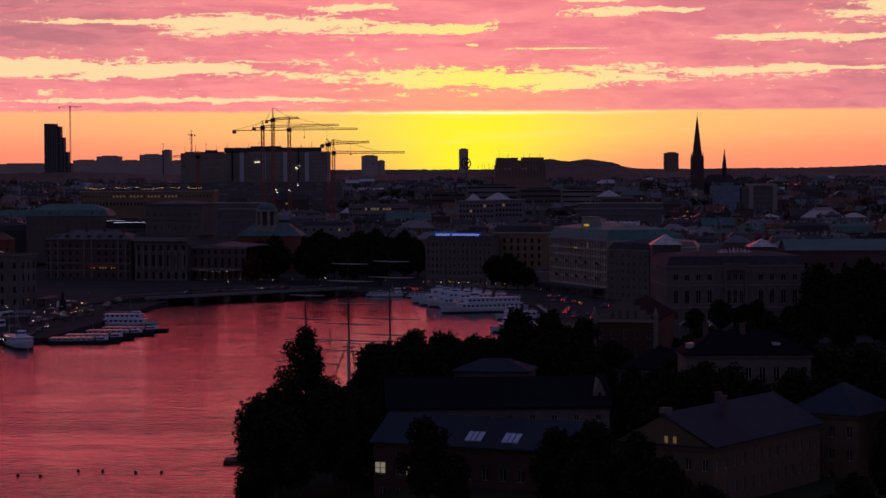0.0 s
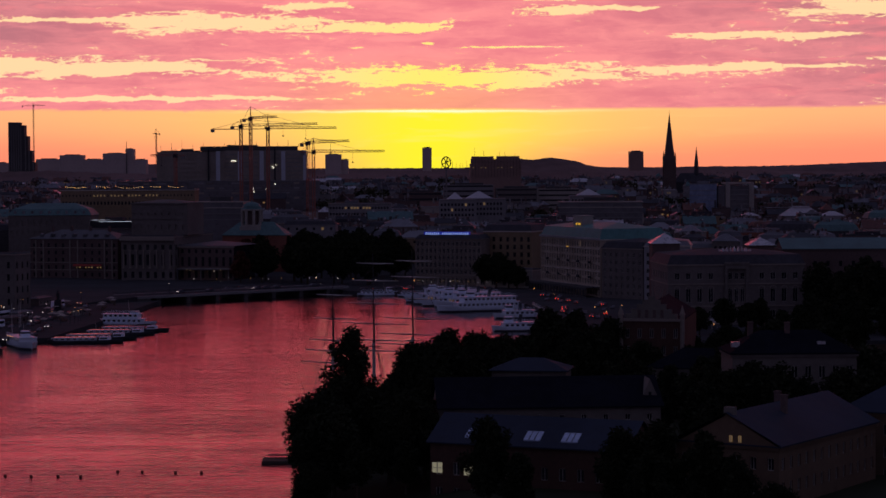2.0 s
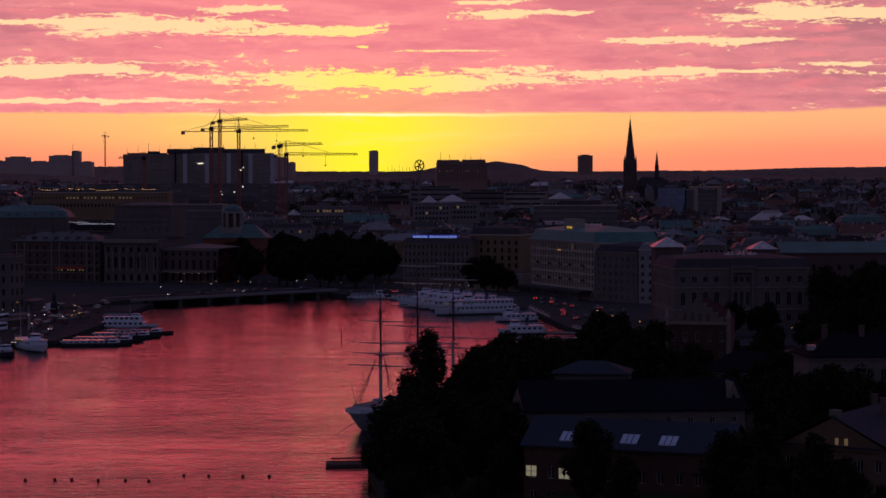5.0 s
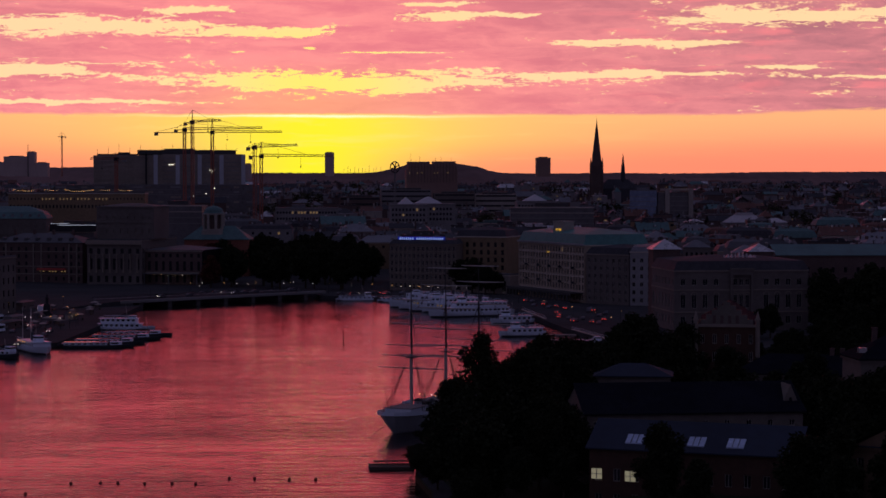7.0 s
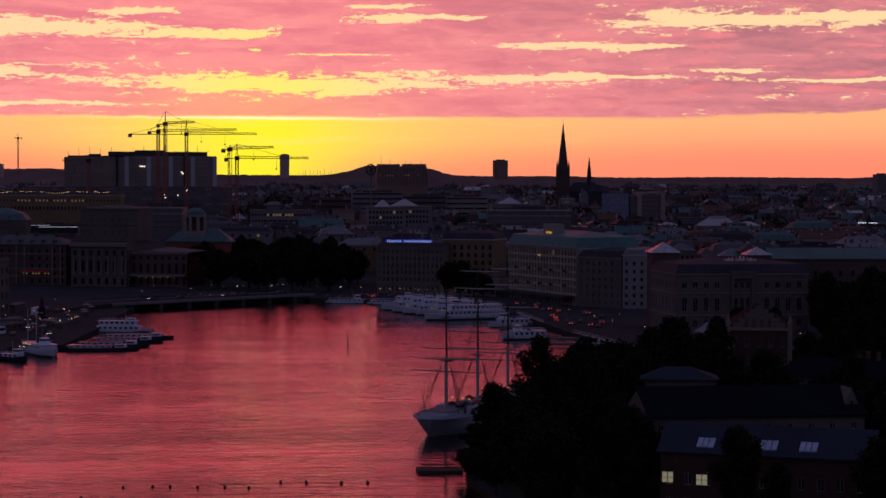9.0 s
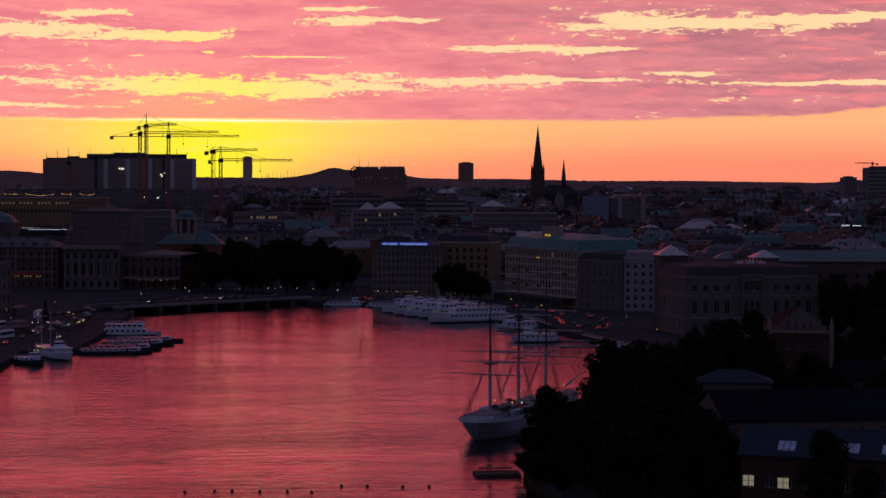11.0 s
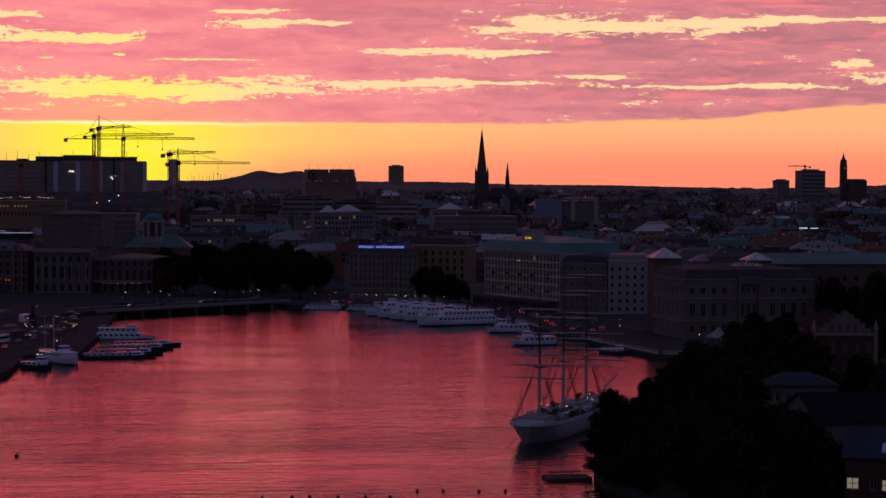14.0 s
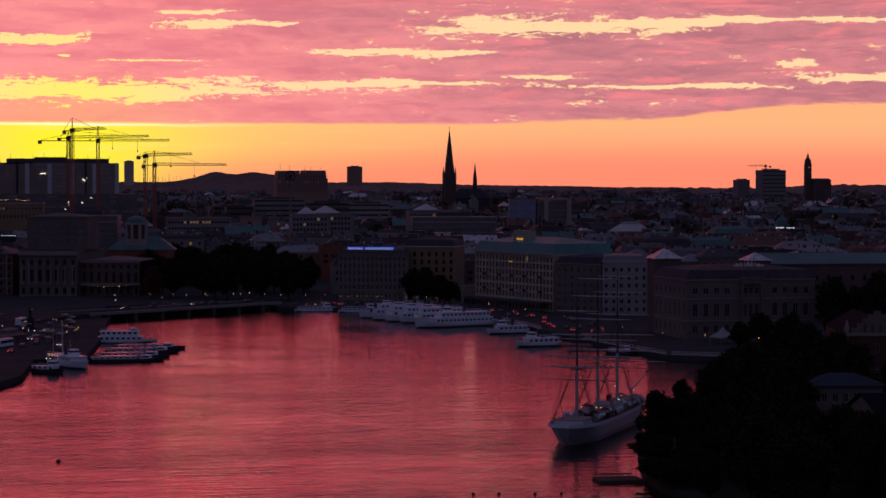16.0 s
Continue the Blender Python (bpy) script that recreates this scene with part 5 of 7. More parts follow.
def small_clutter(x, y, turn, wx, dy, zt, rh, flat, r):
    """Vents, flues, hatches and aerials, too many to count, gathered by kind."""
    c, sn = math.cos(turn), math.sin(turn)
    for _ in range(int(4 + wx / 3)):
        u = r.uniform(0.8, wx - 0.8)
        v = r.uniform(0.8, dy - 1.5) if flat else dy / 2 + r.uniform(-0.4, 0.4)
        px, py = x + u * c - v * sn, y + u * sn + v * c
        key = r.choice(("roof_vents", "roof_vents", "roof_flues", "roof_hatches", "roof_plant_boxes", "roof_poles"))
        a, b, h = r.uniform(0.25, 0.9), r.uniform(0.25, 0.7), r.uniform(0.5, 1.7)
        base = zt + 0.25 if flat else zt + rh - 0.5
        if key == "roof_poles":
            CLUTTER[key][0].tube((px, py, base), (px, py, base + h * 2.2 + 0.8), 0.06, 0.04, 4)
        else:
            CLUTTER[key][0].box(px - a, px + a, py - b, py + b, base, base + h * (0.6 if key == "roof_hatches" else 1.0) + (0 if flat else 0.5))


def city():
    walls = [STONE, GREYP, PALE, OCHRE, DARKBRICK, REDBRICK, GREYP, DARKCON, DARKSTONE, DARKSTONE]
    roofs = [SHEET, SLATE, GREYROOF, COPPER, SHEET, REDROOF, GREYROOF, SLATE, SHEET]
    words = {STONE: "tan stone", GREYP: "grey plastered", PALE: "pale plastered", OCHRE: "ochre plastered", DARKBRICK: "dark brick", REDBRICK: "red brick", DARKCON: "dark clad", DARKSTONE: "brown stone"}
    rwords = {SHEET: "dark sheet", SLATE: "slate", GREYROOF: "grey metal", COPPER: "green copper", REDROOF: "red sheet", LIGHTROOF: "pale metal"}
    clutter_rng = random.Random(77)
    y = 470.0
    while y < 1010:
        x0 = 70 - (y + 584) * math.tan(radians(11.6)) - 20
        x1 = -80 + (y + 560) * math.tan(radians(22.0)) + 20
        x = x0 + rng.uniform(-20, 0)
        while x < x1:
            wx, dy = rng.uniform(11, 34), rng.uniform(11, 17)
            yy = y + rng.uniform(-9, 9)
            if yy > shore(x) + 60 and yy > shore(x + wx) + 60 and free(x - 2, yy, wx + 4, dy + 4) and rng.random() < 0.9:
                z0 = rise(x, yy) - 1.0
                ma, ro = rng.choice(walls), rng.choice(roofs)
                if rng.random() < 0.05:
                    ro = LIGHTROOF
                modern = rng.random() < 0.4
                h = rng.uniform(15, 23.5) + (rng.uniform(-2, 5) if modern else 0)
                kind = ("flat", rng.choice((0, 2.2, 3.0))) if modern else (rng.choice(("gable", "hip", "mansard")), rng.uniform(3.0, 6.0))
                step = 3.5
                n = int((h - 2) / step)
                near_ = y < 760
                rows = [(1.4 + step * i, 3.1 + step * i) for i in range(n)][-2:] if near_ else ([(h - 2.9, h - 1.3)] if rng.random() < 0.35 else [])
                cols = int(wx / 4.2) if near_ else int(wx / 5.5)
                turn = rng.uniform(-0.12, 0.10)
                th = building("town_house" if not modern else "office_building", (x, yy), (x + wx * math.cos(turn), yy + wx * math.sin(turn)), dy, z0, h, kind, ma, ro, cols, rows, f"{words[ma]} city block with a {'flat ' if modern else 'pitched '}{rwords[ro]} roof", category="building", group="city blocks", wd=1.5 if not modern else 2.4, lit=0.035 if near_ else 0.05, framed=False, rng=rng, band=not modern, chimneys=rng.choice((0, 1, 2)) if not modern and wx > 13 else 0)
                roof_clutter(th, wx, dy, h + (0.5 if not modern else 0), kind[1], modern, rng)
                small_clutter(x, yy, turn, wx, dy, z0 + h + (0.5 if not modern else 0), kind[1], modern, clutter_rng)
            x += wx + rng.uniform(-1, 5) if rng.random() < 0.85 else wx + 13
        y += rng.uniform(29, 38)


city()
for name, (g, ma, text) in CLUTTER.items():
    solid(name, g, ma, text, "roof clutter", kind="stuff")


def far_roofs():
    """The roofs beyond, too many and too small to tell apart."""
    r = random.Random(5)
    sets = {"distant_grey_walls": (Geo(), GREYP), "distant_brick_walls": (Geo(), DARKBRICK), "distant_pale_walls": (Geo(), PALE), "distant_dark_roofs": (Geo(), SLATE), "distant_grey_roofs": (Geo(), GREYROOF), "distant_pale_roofs": (Geo(), LIGHTROOF), "distant_copper_roofs": (Geo(), COPPER), "distant_red_roofs": (Geo(), REDROOF)}
    lit = Geo()
    y = 1020.0
    while y < 3100:
        x = 40 - (y + 584) * 0.215
        while x < -60 + (y + 560) * 0.415:
            wx, dy, h = r.choice((r.uniform(7, 16), r.uniform(9, 30))), r.uniform(9, 16), r.uniform(10, 22.5)
            yy = y + r.uniform(-16, 16)
            z = rise(x, yy) - 1
            if (abs(x - 340) > 60 or yy < 1560 or yy > 1760) and free(x - 2, yy, wx + 4, dy + 4):
                wl = sets[r.choice(("distant_grey_walls", "distant_brick_walls", "distant_pale_walls", "distant_brick_walls", "distant_grey_walls") if x < 250 else ("distant_grey_walls", "distant_brick_walls", "distant_brick_walls"))][0]
                ro = sets[r.choice(("distant_dark_roofs", "distant_grey_roofs", "distant_dark_roofs", "distant_grey_roofs", "distant_copper_roofs", "distant_red_roofs", "distant_dark_roofs") if r.random() > 0.045 else ("distant_pale_roofs",))][0]
                wl.box(x, x + wx, yy, yy + dy, z, z + h)
                if r.random() < 0.55:
                    ro.hip(x, x + wx, yy, yy + dy, z + h + 0.02, z + h + r.uniform(2.5, 5.5), 0.4, 0.2, r.random() < 0.5)
                    if r.random() < 0.6:
                        q = x + wx * r.uniform(0.2, 0.8)
                        wl.box(q - 0.6, q + 0.6, yy + dy * 0.4, yy + dy * 0.6, z + h, z + h + 6.5)
                else:
                    ro.box(x - 0.2, x + wx + 0.2, yy - 0.2, yy + dy, z + h + 0.02, z + h + 0.5)
                    for _ in range(r.choice((1, 2))):
                        q = x + wx * r.uniform(0.1, 0.7)
                        wl.box(q, q + wx * r.uniform(0.1, 0.25), yy + 2, yy + dy - 3, z + h + 0.52, z + h + r.uniform(1.5, 3.6))
                for _ in range(r.choice((0, 0, 0, 1, 2))):
                    q = x + wx * r.uniform(0.1, 0.9)
                    lit.box(q, q + 1.3, yy - 0.08, yy - 0.02, z + h - 3.4, z + h - 2.2)
                if r.random() < 0.08:
                    sets["distant_pale_roofs"][0].box(x, x + wx, yy - 0.45, yy - 0.21, z + h - 0.25, z + h + 0.1)
                for _ in range(r.choice((1, 2, 3, 4))):
                    q, v, a = x + wx * r.uniform(0.05, 0.9), yy + dy * r.uniform(0.3, 0.6), r.uniform(0.3, 1.0)
                    sets[r.choice(("distant_brick_walls", "distant_grey_roofs", "distant_grey_walls", "distant_dark_roofs"))][0].box(q - a, q + a, v - 0.5, v + 0.5, z + h + 0.03, z + h + r.uniform(2.0, 6.2))
            x += wx + r.uniform(-1, 11)
        y += r.uniform(30, 42) if y < 1700 else r.uniform(44, 62)
    for name, (g, ma) in sets.items():
        solid(name, g, ma, name.replace("_", " ") + " of city blocks towards the horizon", "buildings", kind="stuff")
    solid("distant_lit_windows", lit, LITW, "scattered lit windows in distant city blocks", "windows", kind="stuff")


far_roofs()


def far_trees():
    """Crowns of street and park trees between the distant blocks."""
    r = random.Random(41)
    g = Geo()
    for _ in range(190):
        y = 1030 + 1900 * r.random() ** 1.3
        x = r.uniform(40 - (y + 584) * 0.2, -60 + (y + 560) * 0.40)
        if not free(x - 8, y - 8, 16, 16):
            continue
        top, s = rise(x, y) + r.uniform(17, 25), r.uniform(4, 9)
        for k in range(r.choice((2, 3, 4, 5))):
            cx, cy = x + r.uniform(-9, 9), y + r.uniform(-5, 5)
            cz, q = top - r.uniform(0, 4), s * r.uniform(0.6, 1.0)
            g.tube((cx, cy, rise(x, y)), (cx, cy, cz), 0.35, 0.15, 5)
            for _ in range(60):
                d = Vector((r.gauss(0, 1), r.gauss(0, 1), r.gauss(0, 0.8))).normalized() * q * r.random() ** 0.4
                p = Vector((cx, cy, cz - q * 0.5)) + d
                u = Vector((r.gauss(0, 1), r.gauss(0, 1), r.gauss(0, 0.6))).normalized()
                v = u.cross(Vector((r.gauss(0, 1), r.gauss(0, 1), r.gauss(0, 1)))).normalized()
                h = r.uniform(0.7, 1.7)
                g.add((p - u * h, p - v * h * 0.7, p + u * h, p + v * h * 0.7), ((0, 1, 2, 3),))
    solid("distant_trees", g, LEAFD, "haze-paled crowns of street trees between distant city blocks", "trees", kind="stuff")


far_trees()


# ---- island ----
ISLE = [(30, -420), (36, -220), (40, -164), (38.5, -140), (40, -122), (47, -92), (53, -70), (64, -50), (76, -28), (88, -6), (100, 25), (114, 70), (128, 112), (150, 134), (260, 140), (420, 110), (520, -100), (480, -420)]
ISLE_C = (250, -130)


def isle_z(f):
    """Height by the share of the way from the middle to the shore."""
    return 1.3 if f > 0.985 else 1.3 + 6.7 * smooth((0.985 - f) / 0.2)


def build_isle():
    g = Geo()
    fs = [1.0, 0.985, 0.95, 0.9, 0.84, 0.78, 0.6, 0.3]
    n = len(ISLE)
    g.v += [(x, y, -3.0) for x, y in ISLE]
    for f in fs:
        g.v += [(ISLE_C[0] + (x - ISLE_C[0]) * f, ISLE_C[1] + (y - ISLE_C[1]) * f, isle_z(f)) for x, y in ISLE]
    g.v.append((*ISLE_C, isle_z(0)))
    for k in range(len(fs)):
        for i in range(n):
            j = (i + 1) % n
            g.f.append((k * n + j, k * n + i, (k + 1) * n + i, (k + 1) * n + j))
    for i in range(n):
        g.f.append((len(fs) * n + (i + 1) % n, len(fs) * n + i, len(g.v) - 1))
    solid("ground_island", g, GRASS, "grassy wooded island with a stone shore wall", "ground", kind="structure")
    p = Geo()
    for a, b in zip(ISLE[1:12], ISLE[2:13]):
        q = [(ISLE_C[0] + (x - ISLE_C[0]) * f, ISLE_C[1] + (y - ISLE_C[1]) * f, isle_z(f) + 0.03) for f in (0.998, 0.972) for x, y in (a, b)]
        p.quad(q[1], q[0], q[2], q[3])
    solid("path_shore", p, PAVING, "pale gravel walk along the island shore", "path", kind="structure")


build_isle()


# ---- trees ----
def make_tree(seed, height, radius, lobes, leaf, count, slim, ma, x, y, z, label, group):
    """A tapered trunk with limbs and a crown of leaf cards gathered in uneven lobes."""
    r = random.Random(seed)
    th = thing("tree", pose(x, y, z), label, "tree", group)
    t = Geo()
    t.tube((0, 0, -0.6), (0.1, 0.1, height * 0.3), radius * 0.075, radius * 0.055, 8).tube((0.1, 0.1, height * 0.3), (0.2, 0, height * 0.8), radius * 0.055, 0.06, 7)
    cs = []
    for i in range(lobes):
        f = (i + 0.5) / lobes
        zz = height * (0.26 + 0.66 * f)
        prof = math.sin(math.pi * min(1, 0.18 + 0.80 * f)) ** (0.7 if not slim else 0.9)
        rr = radius * prof * r.uniform(0.35, 0.95)
        a = i * 2.4 + r.uniform(-0.5, 0.5)
        c = Vector((rr * math.cos(a) * 0.8, rr * math.sin(a) * 0.8, zz))
        s = radius * r.uniform(0.26, 0.46) * (0.75 + 0.35 * prof)
        cs.append((c, s))
        base = Vector((0.1, 0.1, max(height * 0.2, zz - rr * 0.8 - 1)))
        t.tube(base, c, radius * 0.03, 0.04, 5)
    part("trunk", t, BARK, th)
    g = Geo()
    tot = sum(s * s for _, s in cs)
    for c, s in cs:
        for _ in range(int(count * s * s / tot)):
            d = Vector((r.gauss(0, 1), r.gauss(0, 1), r.gauss(0, 1) * 0.9)).normalized()
            k = r.random() ** 0.45 * r.uniform(0.85, 1.12)
            p = c + d * s * k
            u = Vector((r.gauss(0, 1), r.gauss(0, 1), r.gauss(0, 0.6))).normalized()
            v = u.cross(Vector((r.gauss(0, 1), r.gauss(0, 1), r.gauss(0, 1)))).normalized()
            h = leaf * r.uniform(0.55, 1.3)
            g.add((p - u * h, p - v * h * 0.6 + u * h * 0.1, p + u * h, p + v * h * 0.6), ((0, 1, 2, 3),))
    part("crown", g, ma, th, "crown of many dark leaves")
    return th


def again(tree, x, y, z, s, turn, sz=None):
    return copy_thing(tree, pose(x, y, z, 0, 0, turn) @ Matrix.Diagonal((s, s, sz or s, 1)))


ISL = "trees on the island"
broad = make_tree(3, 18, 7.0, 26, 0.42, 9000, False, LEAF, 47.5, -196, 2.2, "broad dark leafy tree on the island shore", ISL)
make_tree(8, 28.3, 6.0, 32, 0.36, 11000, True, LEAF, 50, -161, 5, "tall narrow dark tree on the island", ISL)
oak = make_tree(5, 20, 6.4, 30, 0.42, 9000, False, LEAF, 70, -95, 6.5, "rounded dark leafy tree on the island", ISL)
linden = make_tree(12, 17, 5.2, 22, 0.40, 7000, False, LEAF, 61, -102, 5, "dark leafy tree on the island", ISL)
tr = random.Random(21)
# groves on the island: x, y, height of the crown's top
EDGE_GROVE = [(109, -40, 23.5), (62.5, -178, 22), (62, -187, 21.5), (60.5, -205, 15.5), (121, -168, 24), (119, -160, 24), (118, -172, 22), (111, -56, 19), (121, -58, 19), (130, -60, 20), (137, -52, 22), (45.5, -178, 23), (60.5, -194, 22.5), (57.5, -197, 20), (64, -191.5, 20), (45, -184, 21), (54, -176, 22), (58, -190, 19), (52, -208, 16), (44, -208, 12)]
SHORE_GROVE = [(60, -168, 21), (47, -170, 18), (66, -150, 19), (58, -135, 18), (61.5, -128, 26.5), (68, -121, 27), (74.5, -120, 24), (66, -133, 23), (49, -101, 17.5), (58, -112, 18), (52, -120, 14), (69, -78, 22), (48, -128, 10), (46.5, -140, 10), (50, -150, 14), (56, -125, 17), (68, -110, 22), (45.5, -115, 9), (44, -108, 9)]
MIDDLE_GROVE = [(71, -66, 17), (77, -56, 15), (82, -45, 16), (88, -62, 22), (94.5, -71, 31), (84, -62, 23), (78, -70, 23), (92, -50, 22), (125.5, -173, 24.5), (130, -174, 23.5), (143.5, -174, 24.8), (149, -175, 25), (84, -76, 24), (102, -82, 26), (50, -137, 13), (56, -145, 16), (79, -94, 26), (88, -92, 25), (84, -104, 23)]
HILL_GROVE = [(70, -88, 26), (76, -88, 26), (72, -193, 18), (68, -198, 16), (74, -80, 21), (95, -100, 22), (96, -40, 26), (104, -36, 28), (112, -44, 26), (100, -52, 24), (92, -28, 20), (108, -62, 23), (118, -70, 22), (108, -222, 17), (112, -246, 18), (118, -250, 14), (126, -190, 19), (118, -184, 20), (114, -196, 18)]
EAST_GROVE = [(148, -178, 24), (150, -232, 20), (142, -246, 15), (74.3, -226, 22), (79, -232, 17), (96, -234, 21), (102, -232, 22), (108, -244, 22), (99, -246, 19), (110, -112, 22), (118, -118, 21), (104, -128, 19), (124, -128, 20), (134, -136, 20), (145, -130, 22), (112, -146, 18), (120, -152, 19), (152, -150, 27), (160, -165, 29)]
NORTH_GROVE = [(162, -185, 28), (160, -205, 27), (166, -225, 25), (158, -140, 26), (150, -60, 26), (142, -40, 24), (160, -80, 28), (135, -85, 22), (128, -98, 21), (146, -95, 23), (155, -245, 20), (135, -262, 14), (126, -30, 18), (138, -10, 19), (150, 10, 20)]
BAY_GROVE = [(64.5, -122, 27), (66.5, -127, 26), (71, -124, 26), (127, -171, 26), (132, -172, 25.5), (137, -171, 23), (123, -171, 25), (41, -142, 7), (40.5, -134, 6.5), (42, -152, 9), (41.5, -162, 11), (40.5, -126, 6), (54, -90, 13), (60, -90, 13.5), (57, -97, 14), (52, -105, 12), (54, -112, 13), (49, -121, 10), (72, -43, 14.5), (63, -80, 13), (66, -72, 14), (61, -64, 10), (68, -54, 11), (51, -132, 12), (47, -112, 9), (58, -104, 16), (64, -100, 20)]
COVE_GROVE = [(165, 62, 17), (176, 72, 20), (188, 80, 23), (200, 86, 25), (212, 70, 26), (196, 60, 23), (182, 50, 21), (170, 40, 19), (225, 82, 27), (240, 74, 27), (156, 36, 17), (216, 96, 25), (232, 100, 26), (250, 90, 28), (186, 98, 20), (202, 106, 22)]
for x, y, top in EDGE_GROVE + SHORE_GROVE + MIDDLE_GROVE + HILL_GROVE + EAST_GROVE + NORTH_GROVE + BAY_GROVE + COVE_GROVE:
    g0 = 1.3 if x < 42 else 2.5 if x < 50 else 6.0
    kind = tr.choice((broad, oak, linden))
    hh = {broad: 18.5, oak: 20.5, linden: 17.5}[kind]
    s = (top - g0) / hh
    again(kind, x, y, g0, min(1.25, max(0.6, s)) * tr.uniform(0.9, 1.1), tr.uniform(0, 360), s)
CIT = "trees of the city parks"
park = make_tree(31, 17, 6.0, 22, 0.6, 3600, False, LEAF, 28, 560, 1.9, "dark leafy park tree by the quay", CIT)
copper = make_tree(33, 18, 6.4, 22, 0.6, 3600, False, LEAFR, -27, 578, 1.9, "dark reddish copper beech by the opera house", CIT)
for i in range(54):
    x, y = tr.uniform(-34, 62), tr.uniform(545, 800)
    again(copper if x < -20 and y < 640 else park, x, y, rise(x, y), tr.uniform(1.1, 1.5), tr.uniform(0, 360), tr.uniform(1.1, 1.4))
for x, y in ((226, 232), (236, 226), (247, 232), (258, 224), (232, 216), (270, 230), (244, 212), (262, 210), (284, 226), (225, 205), (300, 215)):
    again(park, x, y, 1.9, tr.uniform(1.1, 1.35), tr.uniform(0, 360), tr.uniform(1.2, 1.5))
for x, y, a, b in ((220, 240, 1.2, 1.45), (228, 214, 1.4, 1.1), (238, 236, 1.5, 1.6), (246, 200, 1.4, 1.0), (252, 236, 1.5, 1.6), (262, 240, 1.5, 1.7), (276, 214, 1.5, 1.3), (290, 238, 1.5, 1.6), (306, 232, 1.6, 1.6), (322, 226, 1.6, 1.5), (214, 222, 0.9, 0.8), (236, 190, 1.3, 0.8), (258, 190, 1.3, 0.8), (280, 192, 1.3, 0.9), (300, 196, 1.4, 1.0), (318, 205, 1.4, 1.2)):
    again(park, x, y, 1.9, a, tr.uniform(0, 360), b)
for x, y in ((178, 205), (186, 202), (192, 210), (168, 198)):
    again(park, x, y, 1.9, 0.8, tr.uniform(0, 360), tr.uniform(0.6, 0.85))

for x, y, a, b in ((108, 520, 1.15, 0.9), (114, 512, 1.1, 0.85), (103, 527, 1.2, 1.0), (110, 530, 1.1, 1.05), (118, 506, 0.9, 0.7)):
    again(park, x, y, 1.9, a, tr.uniform(0, 360), b)

# ---- island houses ----
house_a = building("long_barrack", (67, -186.65), (108, -184.5), 20, 5.5, 13.0, ("gable", 5.0), ISLEWALL, TARROOF, 10, [(1.2, 3.4), (6.0, 8.0), (10.6, 11.8)], "long pale barrack with a dark slate gable roof", wd=1.0, band=False, chimneys=0)
cg = Geo().add([(x, y, z) for y in (3.0, 9.0) for x, z in ((38.2, 12.6), (40.9, 12.6), (40.9, 14.8), (39.55, 17.9), (38.2, 14.8))], ((4, 3, 2, 1, 0), (5, 6, 7, 8, 9), (0, 1, 6, 5), (1, 2, 7, 6), (2, 3, 8, 7), (3, 4, 9, 8), (4, 0, 5, 9)))
part("cross_gable", cg, ISLEWALL, house_a, "pale cross gable")
part("gable_window", Geo().box(39.3, 39.8, 2.9, 2.996, 14.2, 15.5), PANE, house_a)
house_b = building("roof_light_house", (64.85, -206.4), (97.7, -221.7), 15, 4.0, 10.9, ("gable", 4.6), ISLEBRICK, BLUEROOF, 11, [(1.2, 3.2), (5.4, 7.6)], "dull brick house with a blue-grey sheet roof and three skylights", wd=1.25, band=False)
for x in (6.2, 17.2, 24.1):
    za, zb = 11.154 + (0.9 + 0.6) / 8.1 * 4.35, 11.154 + (3.2 + 0.6) / 8.1 * 4.35
    sl = Geo().add([(x, 0.9, za + 0.2), (x + 3.0, 0.9, za + 0.2), (x + 3.0, 3.2, zb + 0.2), (x, 3.2, zb + 0.2), (x, 0.9, za - 0.1), (x + 3.0, 0.9, za - 0.1), (x + 3.0, 3.2, zb - 0.1), (x, 3.2, zb - 0.1)], ((0, 1, 2, 3), (4, 5, 1, 0), (5, 6, 2, 1), (7, 4, 0, 3), (6, 7, 3, 2)))
    s_ = part("skylight", sl, SKYLITE, house_b, "glazed skylight coloured pale blue like reflected sky")
    for k in (1.0, 2.0):
        part("glazing_bar", Geo().add([(x + k - 0.06, 0.88, za + 0.204), (x + k + 0.06, 0.88, za + 0.204), (x + k + 0.06, 3.22, zb + 0.204), (x + k - 0.06, 3.22, zb + 0.204), (x + k - 0.06, 0.88, za + 0.28), (x + k + 0.06, 0.88, za + 0.28), (x + k + 0.06, 3.22, zb + 0.28), (x + k - 0.06, 3.22, zb + 0.28)], ((4, 5, 6, 7), (0, 1, 5, 4), (1, 2, 6, 5), (3, 0, 4, 7))), SHEET, s_)
for x, z in ((1.35, 6.6), (7.4, 6.4)):
    part("lit_window", Geo().box(x - 0.95, x + 0.95, -0.06, -0.02, z - 0.9, z + 0.9), LITP, house_b, "window lit from inside")
    part("mullion", Geo().box(x - 0.07, x + 0.07, -0.12, -0.064, z - 1.0, z + 1.0).box(x - 0.95, x - 0.07, -0.12, -0.064, z - 0.05, z + 0.05).box(x + 0.07, x + 0.95, -0.12, -0.064, z - 0.05, z + 0.05), FRAME, house_b)
house_c = building("gabled_house", (105.2, -229.5), (120.4, -240), 40, 4.5, 12.9, ("gable", 5.2), ISLEOCHRE, BLUEROOF, 6, [(1.6, 3.6), (5.6, 7.6), (9.6, 11.6)], "yellow plastered house with a stepped stone gable and slate roof", side=13, wd=1.1, band=True, chimneys=2, right=True)
